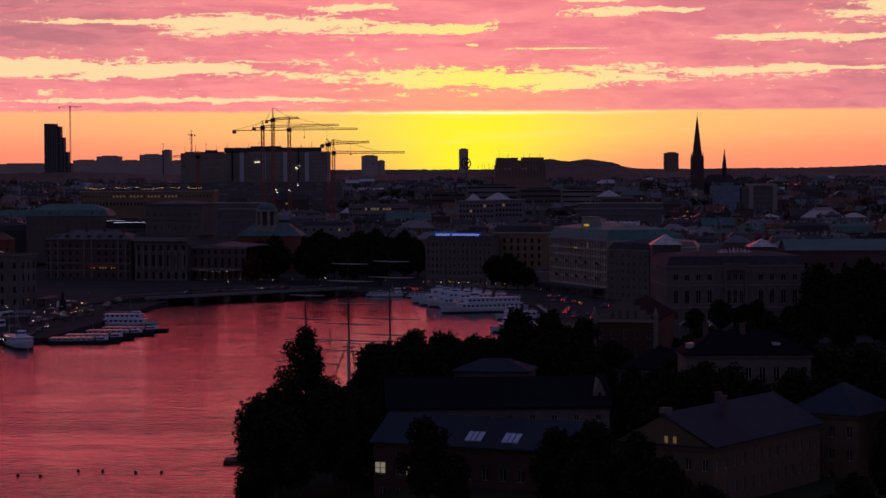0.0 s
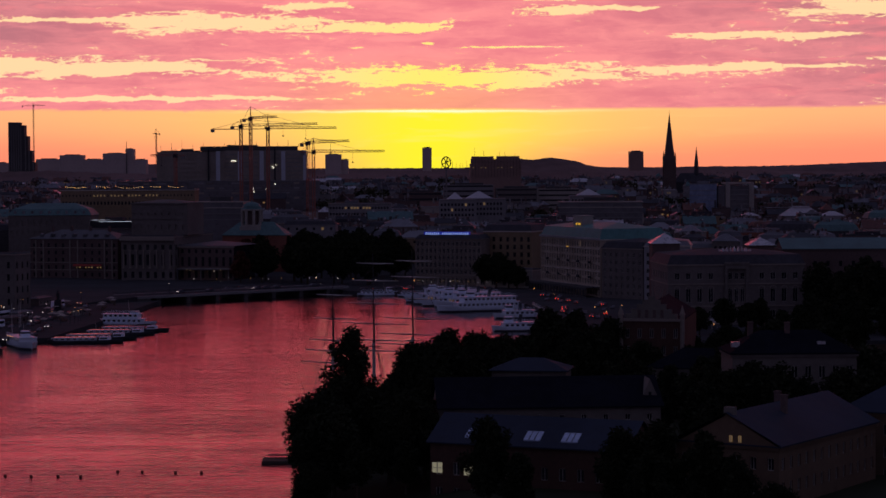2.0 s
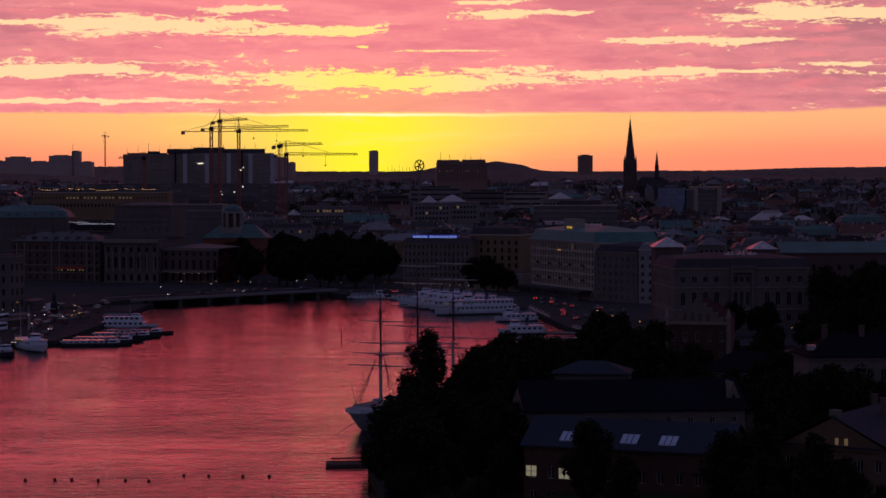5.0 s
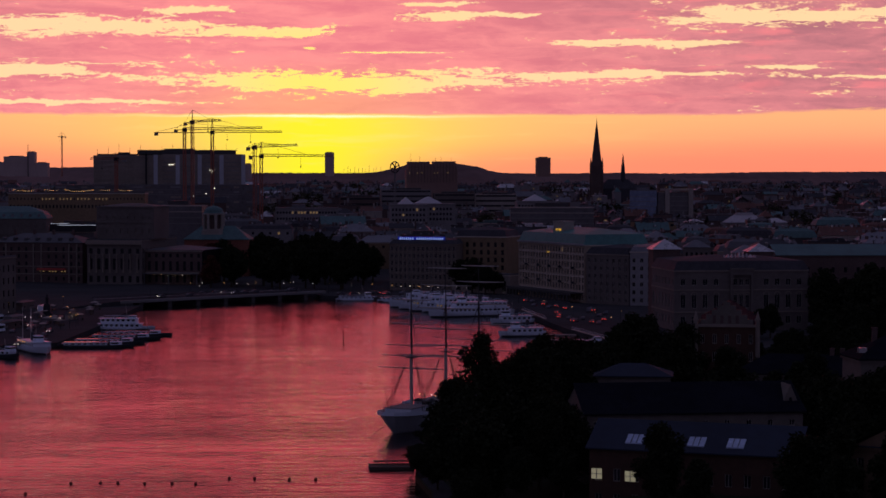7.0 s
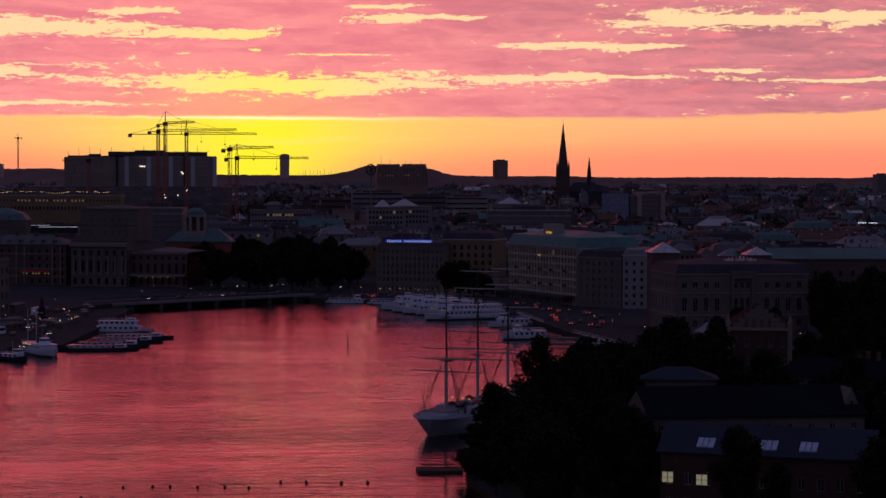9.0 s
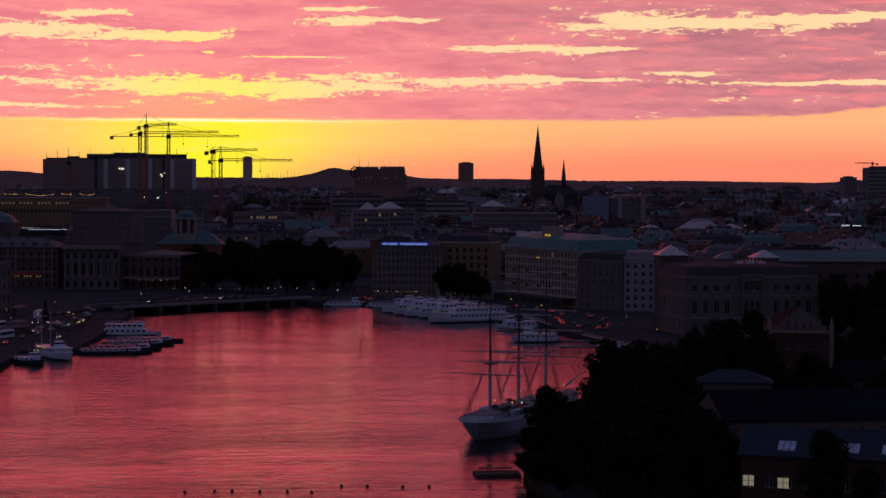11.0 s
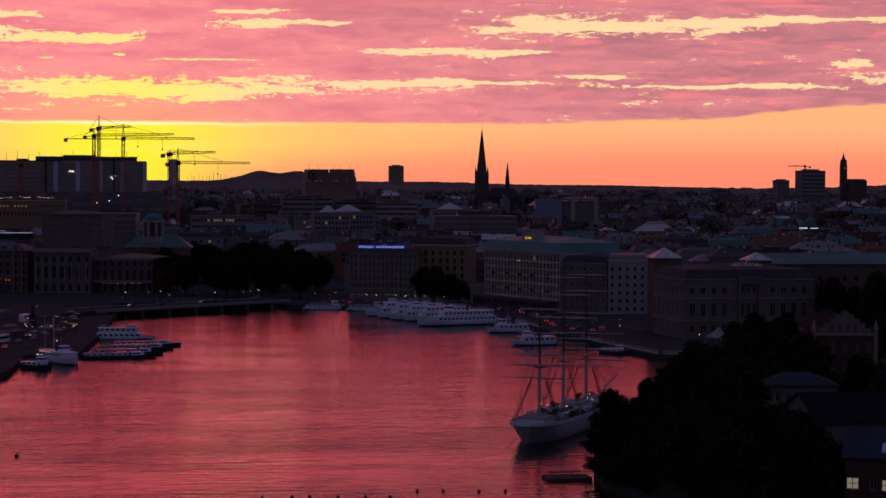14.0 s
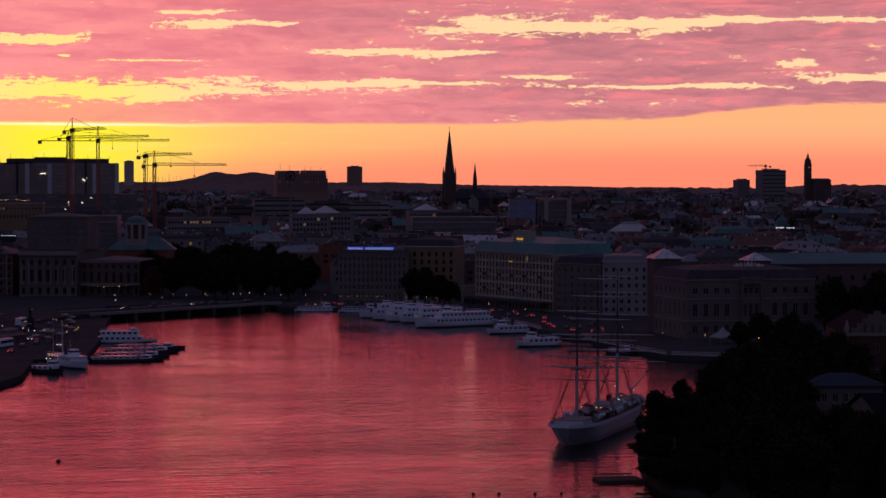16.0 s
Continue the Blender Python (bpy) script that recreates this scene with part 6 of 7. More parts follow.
for x in (9.9, 11.5):
    part("lit_window", Geo().box(x - 0.28, x + 0.28, -0.03, 0.018, 13.8, 14.9), LITW, house_c, "small lit window")
    part("mullion", Geo().box(x - 0.04, x + 0.04, -0.07, -0.034, 13.8, 14.9), FRAME, house_c)
part("gable_chimney", Geo().box(8.4, 10.2, 0.4, 1.6, 17.4, 19.4), ISLEWALL, house_c, "pale chimney on the gable")
building("rear_wing", (139, -198), (150, -206), 16, 5.5, 13.0, ("hip", 5.0), ISLEOCHRE, BLUEROOF, 4, [(1.6, 3.6), (5.6, 7.6), (9.6, 11.6)], "yellow plastered wing with a slate hip roof", wd=1.1)
house_d = building("white_villa", (124.5, -164), (149.0, -163.5), 13, 7.0, 18.8, ("hip", 4.3), ISLEWALL, TARROOF, 9, [(4.0, 6.4), (9.4, 11.8), (14.6, 17.0)], "pale plastered house with a dark hip roof", wd=1.3, chimneys=2)
for x in (0.2, 17.2):
    part("roof_hatch", Geo().box(x, x + 1.6, 2.0, 3.2, 20.6, 21.6), LIGHTROOF, house_d, "pale roof hatch")
building("service_house", (79.5, -113), (95.5, -116), 11, 6.0, 12.6, ("hip", 2.6), ISLEWALL, BLUEROOF, 7, [(2.0, 3.8), (5.6, 7.4), (9.2, 11.2)], "grey house with a low blue-grey sheet roof among trees", wd=1.1, band=False)
building("low_stone_house", (118, -75), (150, -88), 14, 6, 9, ("hip", 4.5), ISLEWALL, TARROOF, 8, [(1.5, 3.6), (5.2, 7.2)], "low grey house with a dark hip roof", wd=1.2, chimneys=2)

# brick admiralty house with stepped white gable and corner turrets
ad = thing("admiralty_house", pose(115.0, -44.5, 5.5, 0, 0, -13), "red brick naval house with white stepped gable and corner turrets", "building")
aw = Geo().facade((0, 0), (1, 0), 15, 0, 19.0, spread(5, 15, 1.0), floors(4, 1.6, 4.4, 2.4))
aw.quad((0, 40, 0), (0, 0, 0), (0, 0, 19), (0, 40, 19)).quad((15, 0, 0), (15, 40, 0), (15, 40, 19), (15, 0, 19)).quad((15, 40, 0), (0, 40, 0), (0, 40, 19), (15, 40, 19))
part("wall", aw, ISLEBRICK, ad, "red-brown brick wall")
for a, b in spread(5, 15, 1.0):
    for c_, d in floors(4, 1.6, 4.4, 2.4):
        put_window(ad, (a + b) / 2, 0.29, (c_ + d) / 2, b - a, d - c_)
part("roof", Geo().hip(0.2, 14.8, 0.7, 40, 19.004, 23.6, 0.3, 0.25, False), TARROOF, ad)
part("cornice", Geo().box(-0.4, 15.4, -0.4, 0.0, 19.004, 19.7), DARKTRIM, ad)
gs = Geo()
for i, (x0, x1, zt) in enumerate(((1.0, 14.0, 20.9), (2.4, 12.6, 22.1), (3.8, 11.2, 23.3), (5.2, 9.8, 24.4), (6.6, 8.4, 25.3))):
    gs.box(x0, x1, 0.05, 0.55, 19.704 if i == 0 else (20.9, 22.1, 23.3, 24.4)[i - 1] + 0.004, zt)
part("stepped_gable", gs, ISLEWALL, ad, "pale stone stepped gable")
for i in range(4):
    part("gable_niche", Geo().box(4.0 + i * 1.9, 4.8 + i * 1.9, -0.02, 0.046, 19.9, 21.9), DARKBRICK, ad)
for x in (-0.2, 15.2):
    tw = Geo().tube((x, 0, 0), (x, 0, 20.6), 0.6, 0.55, 8).tube((x, 0, 20.6), (x, 0, 21.0), 0.75, 0.75, 8).tube((x, 0, 21.0), (x, 0, 23.0), 0.6, 0.08, 8)
    part("corner_turret", tw, DARKTRIM, ad, "pale corner turret")


# ---- vessels ----
def hull_geo(length, beam, deck, keel, fore=0.24, aft=0.14, sheer=1.0, stations=22, rake=0.0, sternrake=0.0, fullness=2.2, counter=0.5, stern=0.62):
    """A lofted hull, bow at +x; returns the hull and its deck."""
    g, d = Geo(), Geo()
    pts = 7
    for i in range(stations + 1):
        f = i / stations
        hb = beam / 2
        if f > 1 - fore:
            hb *= max(0.02, 1 - ((f - 1 + fore) / fore) ** fullness)
        if f < aft:
            hb *= stern + (1 - stern) * (1 - (1 - f / aft) ** 2) ** 0.5
        zt = deck + sheer * (1.4 * (f - 0.45)) ** 2
        for k in range(2 * pts - 1):
            s = (k - (pts - 1)) / (pts - 1)
            a = abs(s)
            z = keel + (zt - keel) * a ** 1.6
            wdt = hb * (1 - (1 - a) ** 2.6) ** 0.8
            if f > 1 - fore:
                wdt *= 1 - 0.55 * (1 - a) * (f - 1 + fore) / fore
            if f < aft:
                wdt *= 1 - counter * (1 - a) ** 0.8 * (1 - f / aft)
            ex = rake * a * max(0, (f - 0.75) * 4) - sternrake * a * max(0, (0.2 - f) * 5) + (counter - 0.5) * 10 * (1 - a) * max(0, 1 - f / aft)
            g.v.append((length * f + ex, math.copysign(wdt, s) if s else 0.0, z))
    n = 2 * pts - 1
    for i in range(stations):
        for k in range(n - 1):
            g.f.append((i * n + k, i * n + k + 1, (i + 1) * n + k + 1, (i + 1) * n + k))
    g.f.append(tuple(range(n))[::-1])
    for i in range(stations):
        a, b, c, e = g.v[i * n], g.v[i * n + n - 1], g.v[(i + 1) * n + n - 1], g.v[(i + 1) * n]
        d.quad(*[(p[0], p[1] * 0.985, p[2] - 0.75) for p in (a, e, c, b)])
    return g, d


def tall_ship(x, y, heading):
    th = thing("sailing_ship", pose(x, y, 0, 0, 0, heading), "white full-rigged sailing ship with three masts moored by the island", "ship")
    h, d = hull_geo(71, 11.4, 4.7, -2.0, 0.26, 0.16, 2.0, 36, 3.5, 2.6, 2.2, 0.97, 0.30)
    part("hull", h, SHIPW, th, "white painted steel hull")
    n_ = 13
    rail = Geo()
    for i in range(36):
        for k in (0, n_ - 1):
            p0, p1 = h.v[i * n_ + k], h.v[(i + 1) * n_ + k]
            o = 0.06 if p0[1] > 0 else -0.06
            a0, a1, b0, b1 = (p0[0], p0[1] + o, p0[2] + 0.05), (p1[0], p1[1] + o, p1[2] + 0.05), (p0[0], p0[1] + o, p0[2] - 0.85), (p1[0], p1[1] + o, p1[2] - 0.85)
            rail.quad(*((b0, b1, a1, a0) if k else (b1, b0, a0, a1)))
    a0, a1 = h.v[0], h.v[n_ - 1]
    rail.quad((a0[0] - 0.06, a0[1], a0[2] - 0.85), (a1[0] - 0.06, a1[1], a1[2] - 0.85), (a1[0] - 0.06, a1[1], a1[2] + 0.05), (a0[0] - 0.06, a0[1], a0[2] + 0.05))
    part("bulwark", rail, HULLW, th, "bright white bulwark band")
    part("deck", d, DECK, th)
    sheer = lambda f: 4.7 + 2.0 * (1.4 * (f - 0.45)) ** 2
    for x0, x1, hw, hh in ((3, 13, 3.6, 1.5), (17, 27, 2.4, 2.3), (35, 46, 2.6, 2.4), (55, 64, 3.0, 1.4)):
        z = sheer((x0 + x1) / 142) - 0.78
        dh = part("deck_house", Geo().box(x0, x1, -hw, hw, z, z + hh), HULLW, th, "white deck house")
        part("house_roof", Geo().box(x0 - 0.2, x1 + 0.2, -hw - 0.2, hw + 0.2, z + hh + 0.004, z + hh + 0.14), GREYP, dh)
    for i in range(16):
        f = 0.08 + 0.84 * i / 15
        for s in (-1, 1):
            part("stanchion", Geo().tube((71 * f, s * 5.3, sheer(f) - 0.2), (71 * f, s * 5.3, sheer(f) + 0.9), 0.06, 0.06, 4), IRON, th)
    rig = (("mizzen_mast", 10.5, 37.0, (15.0, 18.0, 20.6, 26.0, 31.8), 19.0), ("main_mast", 30.5, 41.5, (16.5, 19.2, 23.4, 28.6, 34.4, 38.8), 25.5), ("fore_mast", 51.0, 41.0, (16.5, 19.2, 23.4, 28.6, 34.4, 38.6), 25.5))
    for nm, mx, top, yards, span in rig:
        z0 = sheer(mx / 71) - 0.8
        m = part(nm, Geo().tube((mx, 0, z0), (mx - 0.3, 0, 18.5), 0.44, 0.40, 10), SPAR, th, "pale painted lower mast")
        part("topmast", Geo().tube((mx + 0.1, 0, 16.5), (mx - 0.3, 0, 29.5), 0.30, 0.24, 8), DARKCON, m, "dark topmast")
        part("topgallant_mast", Geo().tube((mx - 0.1, 0, 28.0), (mx - 0.5, 0, top), 0.18, 0.09, 6), DARKCON, m, "dark upper mast")
        part("mast_top", Geo().box(mx - 0.9, mx + 0.9, -1.6, 1.6, 17.6, 17.8).box(mx - 0.7, mx + 0.5, -0.9, 0.9, 28.4, 28.55), IRON, m)
        for i, z in enumerate(yards):
            l = span * (1 - 0.115 * i)
            part("yard", Geo().tube((mx + 0.55, 0, z), (mx + 0.55, l / 2, z + 0.1), 0.22, 0.09, 6).tube((mx + 0.55, 0, z), (mx + 0.55, -l / 2, z + 0.1), 0.22, 0.09, 6), SPAR, m, "long yard")
        for s in (-1, 1):
            for k in range(4):
                part("shroud", Geo().tube((mx - 1.2 - k * 1.1, s * 5.3, sheer(mx / 71)), (mx - 0.2, s * 0.9, 17.5), 0.06, 0.05, 3), IRON, m)
            for k in range(2):
                part("backstay", Geo().tube((mx - 2.5 - k * 2.0, s * 5.3, sheer(mx / 71)), (mx - 0.3, s * 0.3, 28.2), 0.05, 0.045, 3), IRON, m)
            for z in (8.6, 11.4, 14.2):
                q = (17.5 - z) / (17.5 - 5.8)
                part("ratline", Geo().tube((mx - 0.2 - q * 1.0, s * (0.9 + 4.4 * q), z), (mx - 0.2 - q * 4.3, s * (0.9 + 4.4 * q), z), 0.03, 0.03, 3), IRON, m)
    for (ax, az_, bx, bz) in ((30.2, 28.4, 12.0, 8), (30.2, 38, 10.4, 28), (50.8, 28.4, 32, 8), (50.8, 38, 30.6, 28), (51, 28, 76, 9.5), (51, 38, 79, 10), (51, 18, 71, 8.4), (10.2, 28, 0, 7.2)):
        part("stay", Geo().tube((ax, 0, az_), (bx, 0, bz), 0.05, 0.05, 3), IRON, th)
    for x_ in (15.0, 33.5, 47.5):
        for s in (-1, 1):
            lb, _ = hull_geo(5.0, 1.4, 0.5, -0.25, 0.35, 0.3, 0.3, 8)
            part("lifeboat", lb, HULLW, th, "white lifeboat", at=pose(x_, s * 4.5, sheer(x_ / 71) + 0.7))
    for x_, s, hh in ((14.2, 1, 1.8), (28.6, -1, 1.5), (34.0, 1, 1.6), (48.6, -1, 1.7), (53.0, 1, 1.4)):
        part("ventilator", Geo().tube((x_, s * 2.0, sheer(x_ / 71) - 0.8), (x_, s * 2.0, sheer(x_ / 71) + hh - 0.4), 0.22, 0.22, 8).tube((x_, s * 2.0, sheer(x_ / 71) + hh - 0.4), (x_ + 0.6, s * 2.0, sheer(x_ / 71) + hh), 0.26, 0.42, 8), HULLW, th)
    kr = random.Random(4)
    for i in range(26):
        x_, y_ = kr.uniform(14, 62), kr.uniform(-4.2, 4.2)
        z = sheer(x_ / 71) - 0.7
        a_, h_ = kr.uniform(0.4, 1.4), kr.uniform(0.8, 2.6)
        part("deck_crate" if i % 3 else "parasol", Geo().box(x_ - a_, x_ + a_, y_ - 0.5, y_ + 0.5, z, z + h_) if i % 3 else Geo().tube((x_, y_, z), (x_, y_, z + 2.6), 0.05, 0.05, 4).tube((x_, y_, z + 2.4), (x_, y_, z + 3.1), 1.5, 0.1, 8), (IRON, DARKCON, GREYP, CANVAS)[i % 4], th)
    for i in range(9):
        x_, y_ = kr.uniform(22, 58), kr.uniform(-4.4, 4.4)
        part("deck_lamp", Geo().tube((x_, y_, sheer(x_ / 71) + 1.6), (x_, y_, sheer(x_ / 71) + 1.72), 0.1, 0.1, 6), LAMPW, th, "small white deck lamp")
    part("bowsprit", Geo().tube((66, 0, 7.4), (82, 0, 10.2), 0.36, 0.14, 8), SPAR, th)
    part("ensign_staff", Geo().tube((-2.2, 0, 6.6), (-4.6, 0, 12.0), 0.09, 0.05, 5), IRON, th)
    for x_, s, z in ((18, -1, 7.6), (21, 1, 7.6), (40, 1, 8.2), (44, -1, 8.2), (57, -1, 8.4), (60, 1, 9.0)):
        part("deck_lamp", Geo().tube((x_, s * 2.9, z), (x_, s * 2.9, z + 0.16), 0.13, 0.13, 6), LAMPO, th, "small warm deck lamp")
    part("anchor_chain", Geo().tube((-1.5, 0.6, 2.6), (-9, 2.6, -0.4), 0.06, 0.06, 4), IRON, th)


tall_ship(37.9, -60.2, math.degrees(math.atan2(36.0, 20.2)))


def ferry(name, length, beam, decks, label, hullma=HULLW, group="", funnel=True, lamp=0, top=2.3, awning=False, deck=None, sheer=1.1, bridge=2.2, lit=False):
    """A passenger boat, bow at +x, with decks of windows, a wheelhouse, a funnel and a mast."""
    th = thing(name, pose(0, 0, 0), label, "boat", group)
    deck = deck or (1.7 if length < 25 else 2.3)
    h, d = hull_geo(length, beam, deck, -0.8, 0.3, 0.12, sheer, 16, 1.2, 0.4)
    part("hull", h, hullma, th)
    boot, _ = hull_geo(length, beam * 0.955, 0.55, -0.85, 0.3, 0.12, 0.0, 16, 0.5, 0.2)
    part("boot_stripe", boot, HULLD, th, "dark band along the waterline")
    part("deck", d, DECK, th)
    z = deck - 0.7
    for k in range(decks):
        x0, x1 = length * (0.07 + 0.03 * k), length * ((0.80 if not awning else 0.66) - 0.07 * k)
        hw = beam * (0.43 - 0.03 * k)
        n = int((x1 - x0) / 2.0)
        g = Geo().facade((x0, -hw), (1, 0), x1 - x0, z, z + top, spread(n, x1 - x0, 1.15), [(0.95, 1.75)], 0.12)
        g.facade((x1, hw), (-1, 0), x1 - x0, z, z + top, spread(n, x1 - x0, 1.15), [(0.95, 1.75)], 0.12)
        g.quad((x1, -hw, z), (x1, hw, z), (x1, hw, z + top), (x1, -hw, z + top)).quad((x0, hw, z), (x0, -hw, z), (x0, -hw, z + top), (x0, hw, z + top))
        sa = part("saloon", g, HULLW, th, "white saloon deck")
        part("saloon_glass", Geo().box(x0 + 0.2, x1 - 0.2, -hw + 0.12, hw - 0.12, z + 0.9, z + 1.8), PANE, sa)
        part("saloon_roof", Geo().box(x0 - 0.7, x1 + 0.6, -hw - 0.25, hw + 0.25, z + top + 0.004, z + top + 0.12), CANVAS if awning else HULLW, sa)
        z += top + 0.13
    if lit:
        part("front_window", Geo().box(length * 0.80 + 0.004, length * 0.80 + 0.06, -hw * 0.35, hw * 0.6, deck + 0.45, deck + 1.0), LITW, th, "front saloon window, lit warm")
        part("side_window", Geo().box(length * 0.76, length * 0.79, beam * 0.43 + 0.004, beam * 0.43 + 0.05, deck + 0.45, deck + 1.0), LITW, th, "saloon window, lit warm")
    wx = length * (0.58 if not awning else 0.70)
    zw = z if not awning else deck - 0.5
    wh_ = part("wheelhouse", Geo().frustum(wx, wx + 3.2 + (1.2 if awning else 0), -1.5, 1.5, zw, zw + bridge, 0.15, 0.15), HULLW, th)
    part("wheelhouse_window", Geo().box(wx + 0.3, wx + 3.12, -1.44, 1.44, zw + bridge * 0.5, zw + bridge * 0.8), PANE, wh_)
    if not awning:
        for sgn in (-1, 1):
            rl = Geo().tube((x0, sgn * (hw + 0.1), z + 0.85), (wx, sgn * (hw + 0.1), z + 0.85), 0.04, 0.04, 4)
            for q in range(9):
                xq = x0 + (wx - x0) * q / 8
                rl.tube((xq, sgn * (hw + 0.1), z - 0.05), (xq, sgn * (hw + 0.1), z + 0.85), 0.03, 0.03, 3)
            part("deck_railing", rl, HULLW, th)
    else:
        part("white_edge", Geo().box(x0 - 0.7, x1 + 0.6, -hw - 0.33, -hw - 0.26, z - 0.25, z + 0.02), HULLW, th, "white awning edge")
    if funnel:
        part("funnel", Geo().tube((length * 0.4, 0, z - 0.1), (length * 0.385, 0, z + 3.0), 0.75, 0.68, 10), HULLD, th)
    part("mast", Geo().tube((wx - 0.6, 0, z), (wx - 1.3, 0, z + 5.5), 0.1, 0.05, 5), SPAR, th)
    for i in range(lamp):
        part("deck_lamp", Geo().box(length * 0.12 + i * 2.4, length * 0.12 + 0.35 + i * 2.4, -beam * 0.44, -beam * 0.44 + 0.3, z - 0.5, z - 0.2), LAMPO, th, "warm deck lamp")
    return th


WB = "white archipelago boats at the quay"
big = ferry("archipelago_ferry", 39, 8.0, 2, "large white archipelago ferry moored at the quay", group=WB)
big.matrix_basis = pose(113, 375, 0, 0, 0, 199)
mid = ferry("archipelago_boat", 33, 6.6, 2, "white archipelago boat moored side by side at the quay", group=WB, lamp=2, bridge=1.6)
glow = ferry("archipelago_boat", 33, 6.6, 2, "white archipelago boat with a lit saloon moored at the quay", group=WB, bridge=1.6, lit=True)
for i, (x, y) in enumerate(((107.4, 402.5), (102, 411.5), (98, 424), (94.5, 440))):
    m = pose(x, y, 0, 0, 0, 192)
    if i == 0:
        glow.matrix_basis = m
    elif i == 1:
        mid.matrix_basis = m
    else:
        copy_thing(glow if i == 2 else mid, m)
steam = ferry("steamer", 17.5, 6.0, 1, "white steamer with a lit deck at the quay", group=WB, lamp=5)
steam.matrix_basis = pose(116.2, 323, 0, 0, 0, 192)
copy_thing(steam, pose(112.5, 252, 0, 0, 0, 192))
lowb = ferry("sightseeing_boat", 24, 4.6, 1, "low white sightseeing boat with a glass cabin", group="low boats under the bridge", funnel=False, top=1.4, deck=1.1, sheer=0.4)
lowb.matrix_basis = pose(38, 488, 0, 0, 0, 6)
copy_thing(lowb, pose(58, 478, 0, 0, 0, 4))
cs = ferry("harbour_ferry", 23, 6.2, 2, "white two-decked harbour ferry at the old town quay", group="old town boats", funnel=False, top=1.95, deck=1.2, sheer=0.5, bridge=1.1)
cs.matrix_basis = pose(-63.5, 298, 0, 0, 0, -10)
pl = ferry("tour_boat", 26, 4.8, 1, "long low tour boat with a red awning at the pier", group="old town tour boats", funnel=False, top=1.5, awning=True, deck=1.1, sheer=0.3, hullma=HULLD, bridge=1.7)
pl.matrix_basis = pose(-69, 204.5, 0, 0, 0, 3)
copy_thing(pl, pose(-66, 220, 0, 0, 0, 2))
copy_thing(pl, pose(-61.5, 241, 0, 0, 0, 3))
copy_thing(pl, pose(-58, 258, 0, 0, 0, 3))
yt = ferry("motor_ship", 25, 7.4, 1, "white motor ship with lit deck moored at the old town quay", group="old town boats", lamp=4)
yt.matrix_basis = pose(-80.5, 199, 0, 0, 0, -66)
for x_, y_ in ((3, -1.5), (3.4, 1.6), (7.5, 0)):
    part("pole_mast", Geo().tube((x_, y_, 2.0), (x_ - 0.3, y_, 15.5), 0.14, 0.07, 5), SPAR, yt, "tall pale pole mast")
sm = ferry("small_boat", 13, 4.0, 1, "small dark-hulled cabin boat at the old town quay", hullma=HULLD, group="old town boats", funnel=False, top=1.8)
sm.matrix_basis = pose(-87.5, 168, 0, 0, 0, -38) @ Matrix.Diagonal((0.9, 0.95, 0.8, 1))

copy_thing(sm, pose(119.5, 207, 0, 0, 0, -20) @ Matrix.Diagonal((0.9, 0.95, 0.8, 1)))


def quay_fence(p, q, label):
    """An iron rail on posts along a quay edge, with a pale coping stone under it."""
    length = math.hypot(q[0] - p[0], q[1] - p[1])
    th = thing("quay_fence", pose(p[0], p[1], 1.9, 0, 0, math.degrees(math.atan2(q[1] - p[1], q[0] - p[0]))), label, "fence", "quay fences")
    part("coping", Geo().box(0, length, -0.4, 0.4, -0.1, 0.22), TRIM, th, "pale coping stone")
    for z in (0.65, 1.15):
        part("rail", Geo().tube((0, 0, z), (length, 0, z), 0.05, 0.05, 5), HULLW, th, "pale painted rail")
    for i in range(int(length / 4) + 1):
        part("post", Geo().tube((i * 4, 0, 0.2), (i * 4, 0, 1.3), 0.07, 0.06, 5), IRON, th)


quay_fence((124.5, 259), (134.2, 180), "pale rail on a stone coping along the museum quay")
quay_fence((136, 179.2), (152, 168.5), "pale rail on a stone coping at the quay corner")
quay_fence((118.5, 383), (121.5, 320), "pale rail on a stone coping along the ferry quay")


def pointed_tent(x, y, half, eave, peak, label):
    """A square canvas tent: sloping sheet, hanging valance, four poles and a finial."""
    th = thing("garden_tent", pose(x, y, 1.9, 0, 0, 20), label, "tent")
    g = Geo()
    rings = [(half, eave), (half * 0.62, eave + (peak - eave) * 0.28), (half * 0.28, eave + (peak - eave) * 0.6), (0.08, peak)]
    for (a, za), (b, zb) in zip(rings, rings[1:]):
        for (ux, uy), (vx, vy) in zip(((-1, -1), (1, -1), (1, 1), (-1, 1)), ((1, -1), (1, 1), (-1, 1), (-1, -1))):
            g.quad((ux * a, uy * a, za), (vx * a, vy * a, za), (vx * b, vy * b, zb), (ux * b, uy * b, zb))
    part("canopy", g, WHITEP, th, "white canvas canopy")
    part("valance", Geo().box(-half, half, -half, -half + 0.04, eave - 0.5, eave - 0.004).box(-half, -half + 0.04, -half + 0.05, half, eave - 0.5, eave - 0.004).box(half - 0.04, half, -half + 0.05, half, eave - 0.5, eave - 0.004), WHITEP, th)
    for ux in (-1, 1):
        for uy in (-1, 1):
            part("pole", Geo().tube((ux * (half - 0.15), uy * (half - 0.15), 0), (ux * (half - 0.15), uy * (half - 0.15), eave), 0.06, 0.06, 6), SPAR, th)
    part("finial", Geo().tube((0, 0, peak), (0, 0, peak + 0.7), 0.08, 0.03, 5), IRON, th)


pointed_tent(170, 225, 3.6, 2.8, 6.4, "white pointed canvas tent on the museum forecourt")
pointed_tent(178, 229, 2.6, 2.5, 4.8, "small white canvas tent beside the museum")


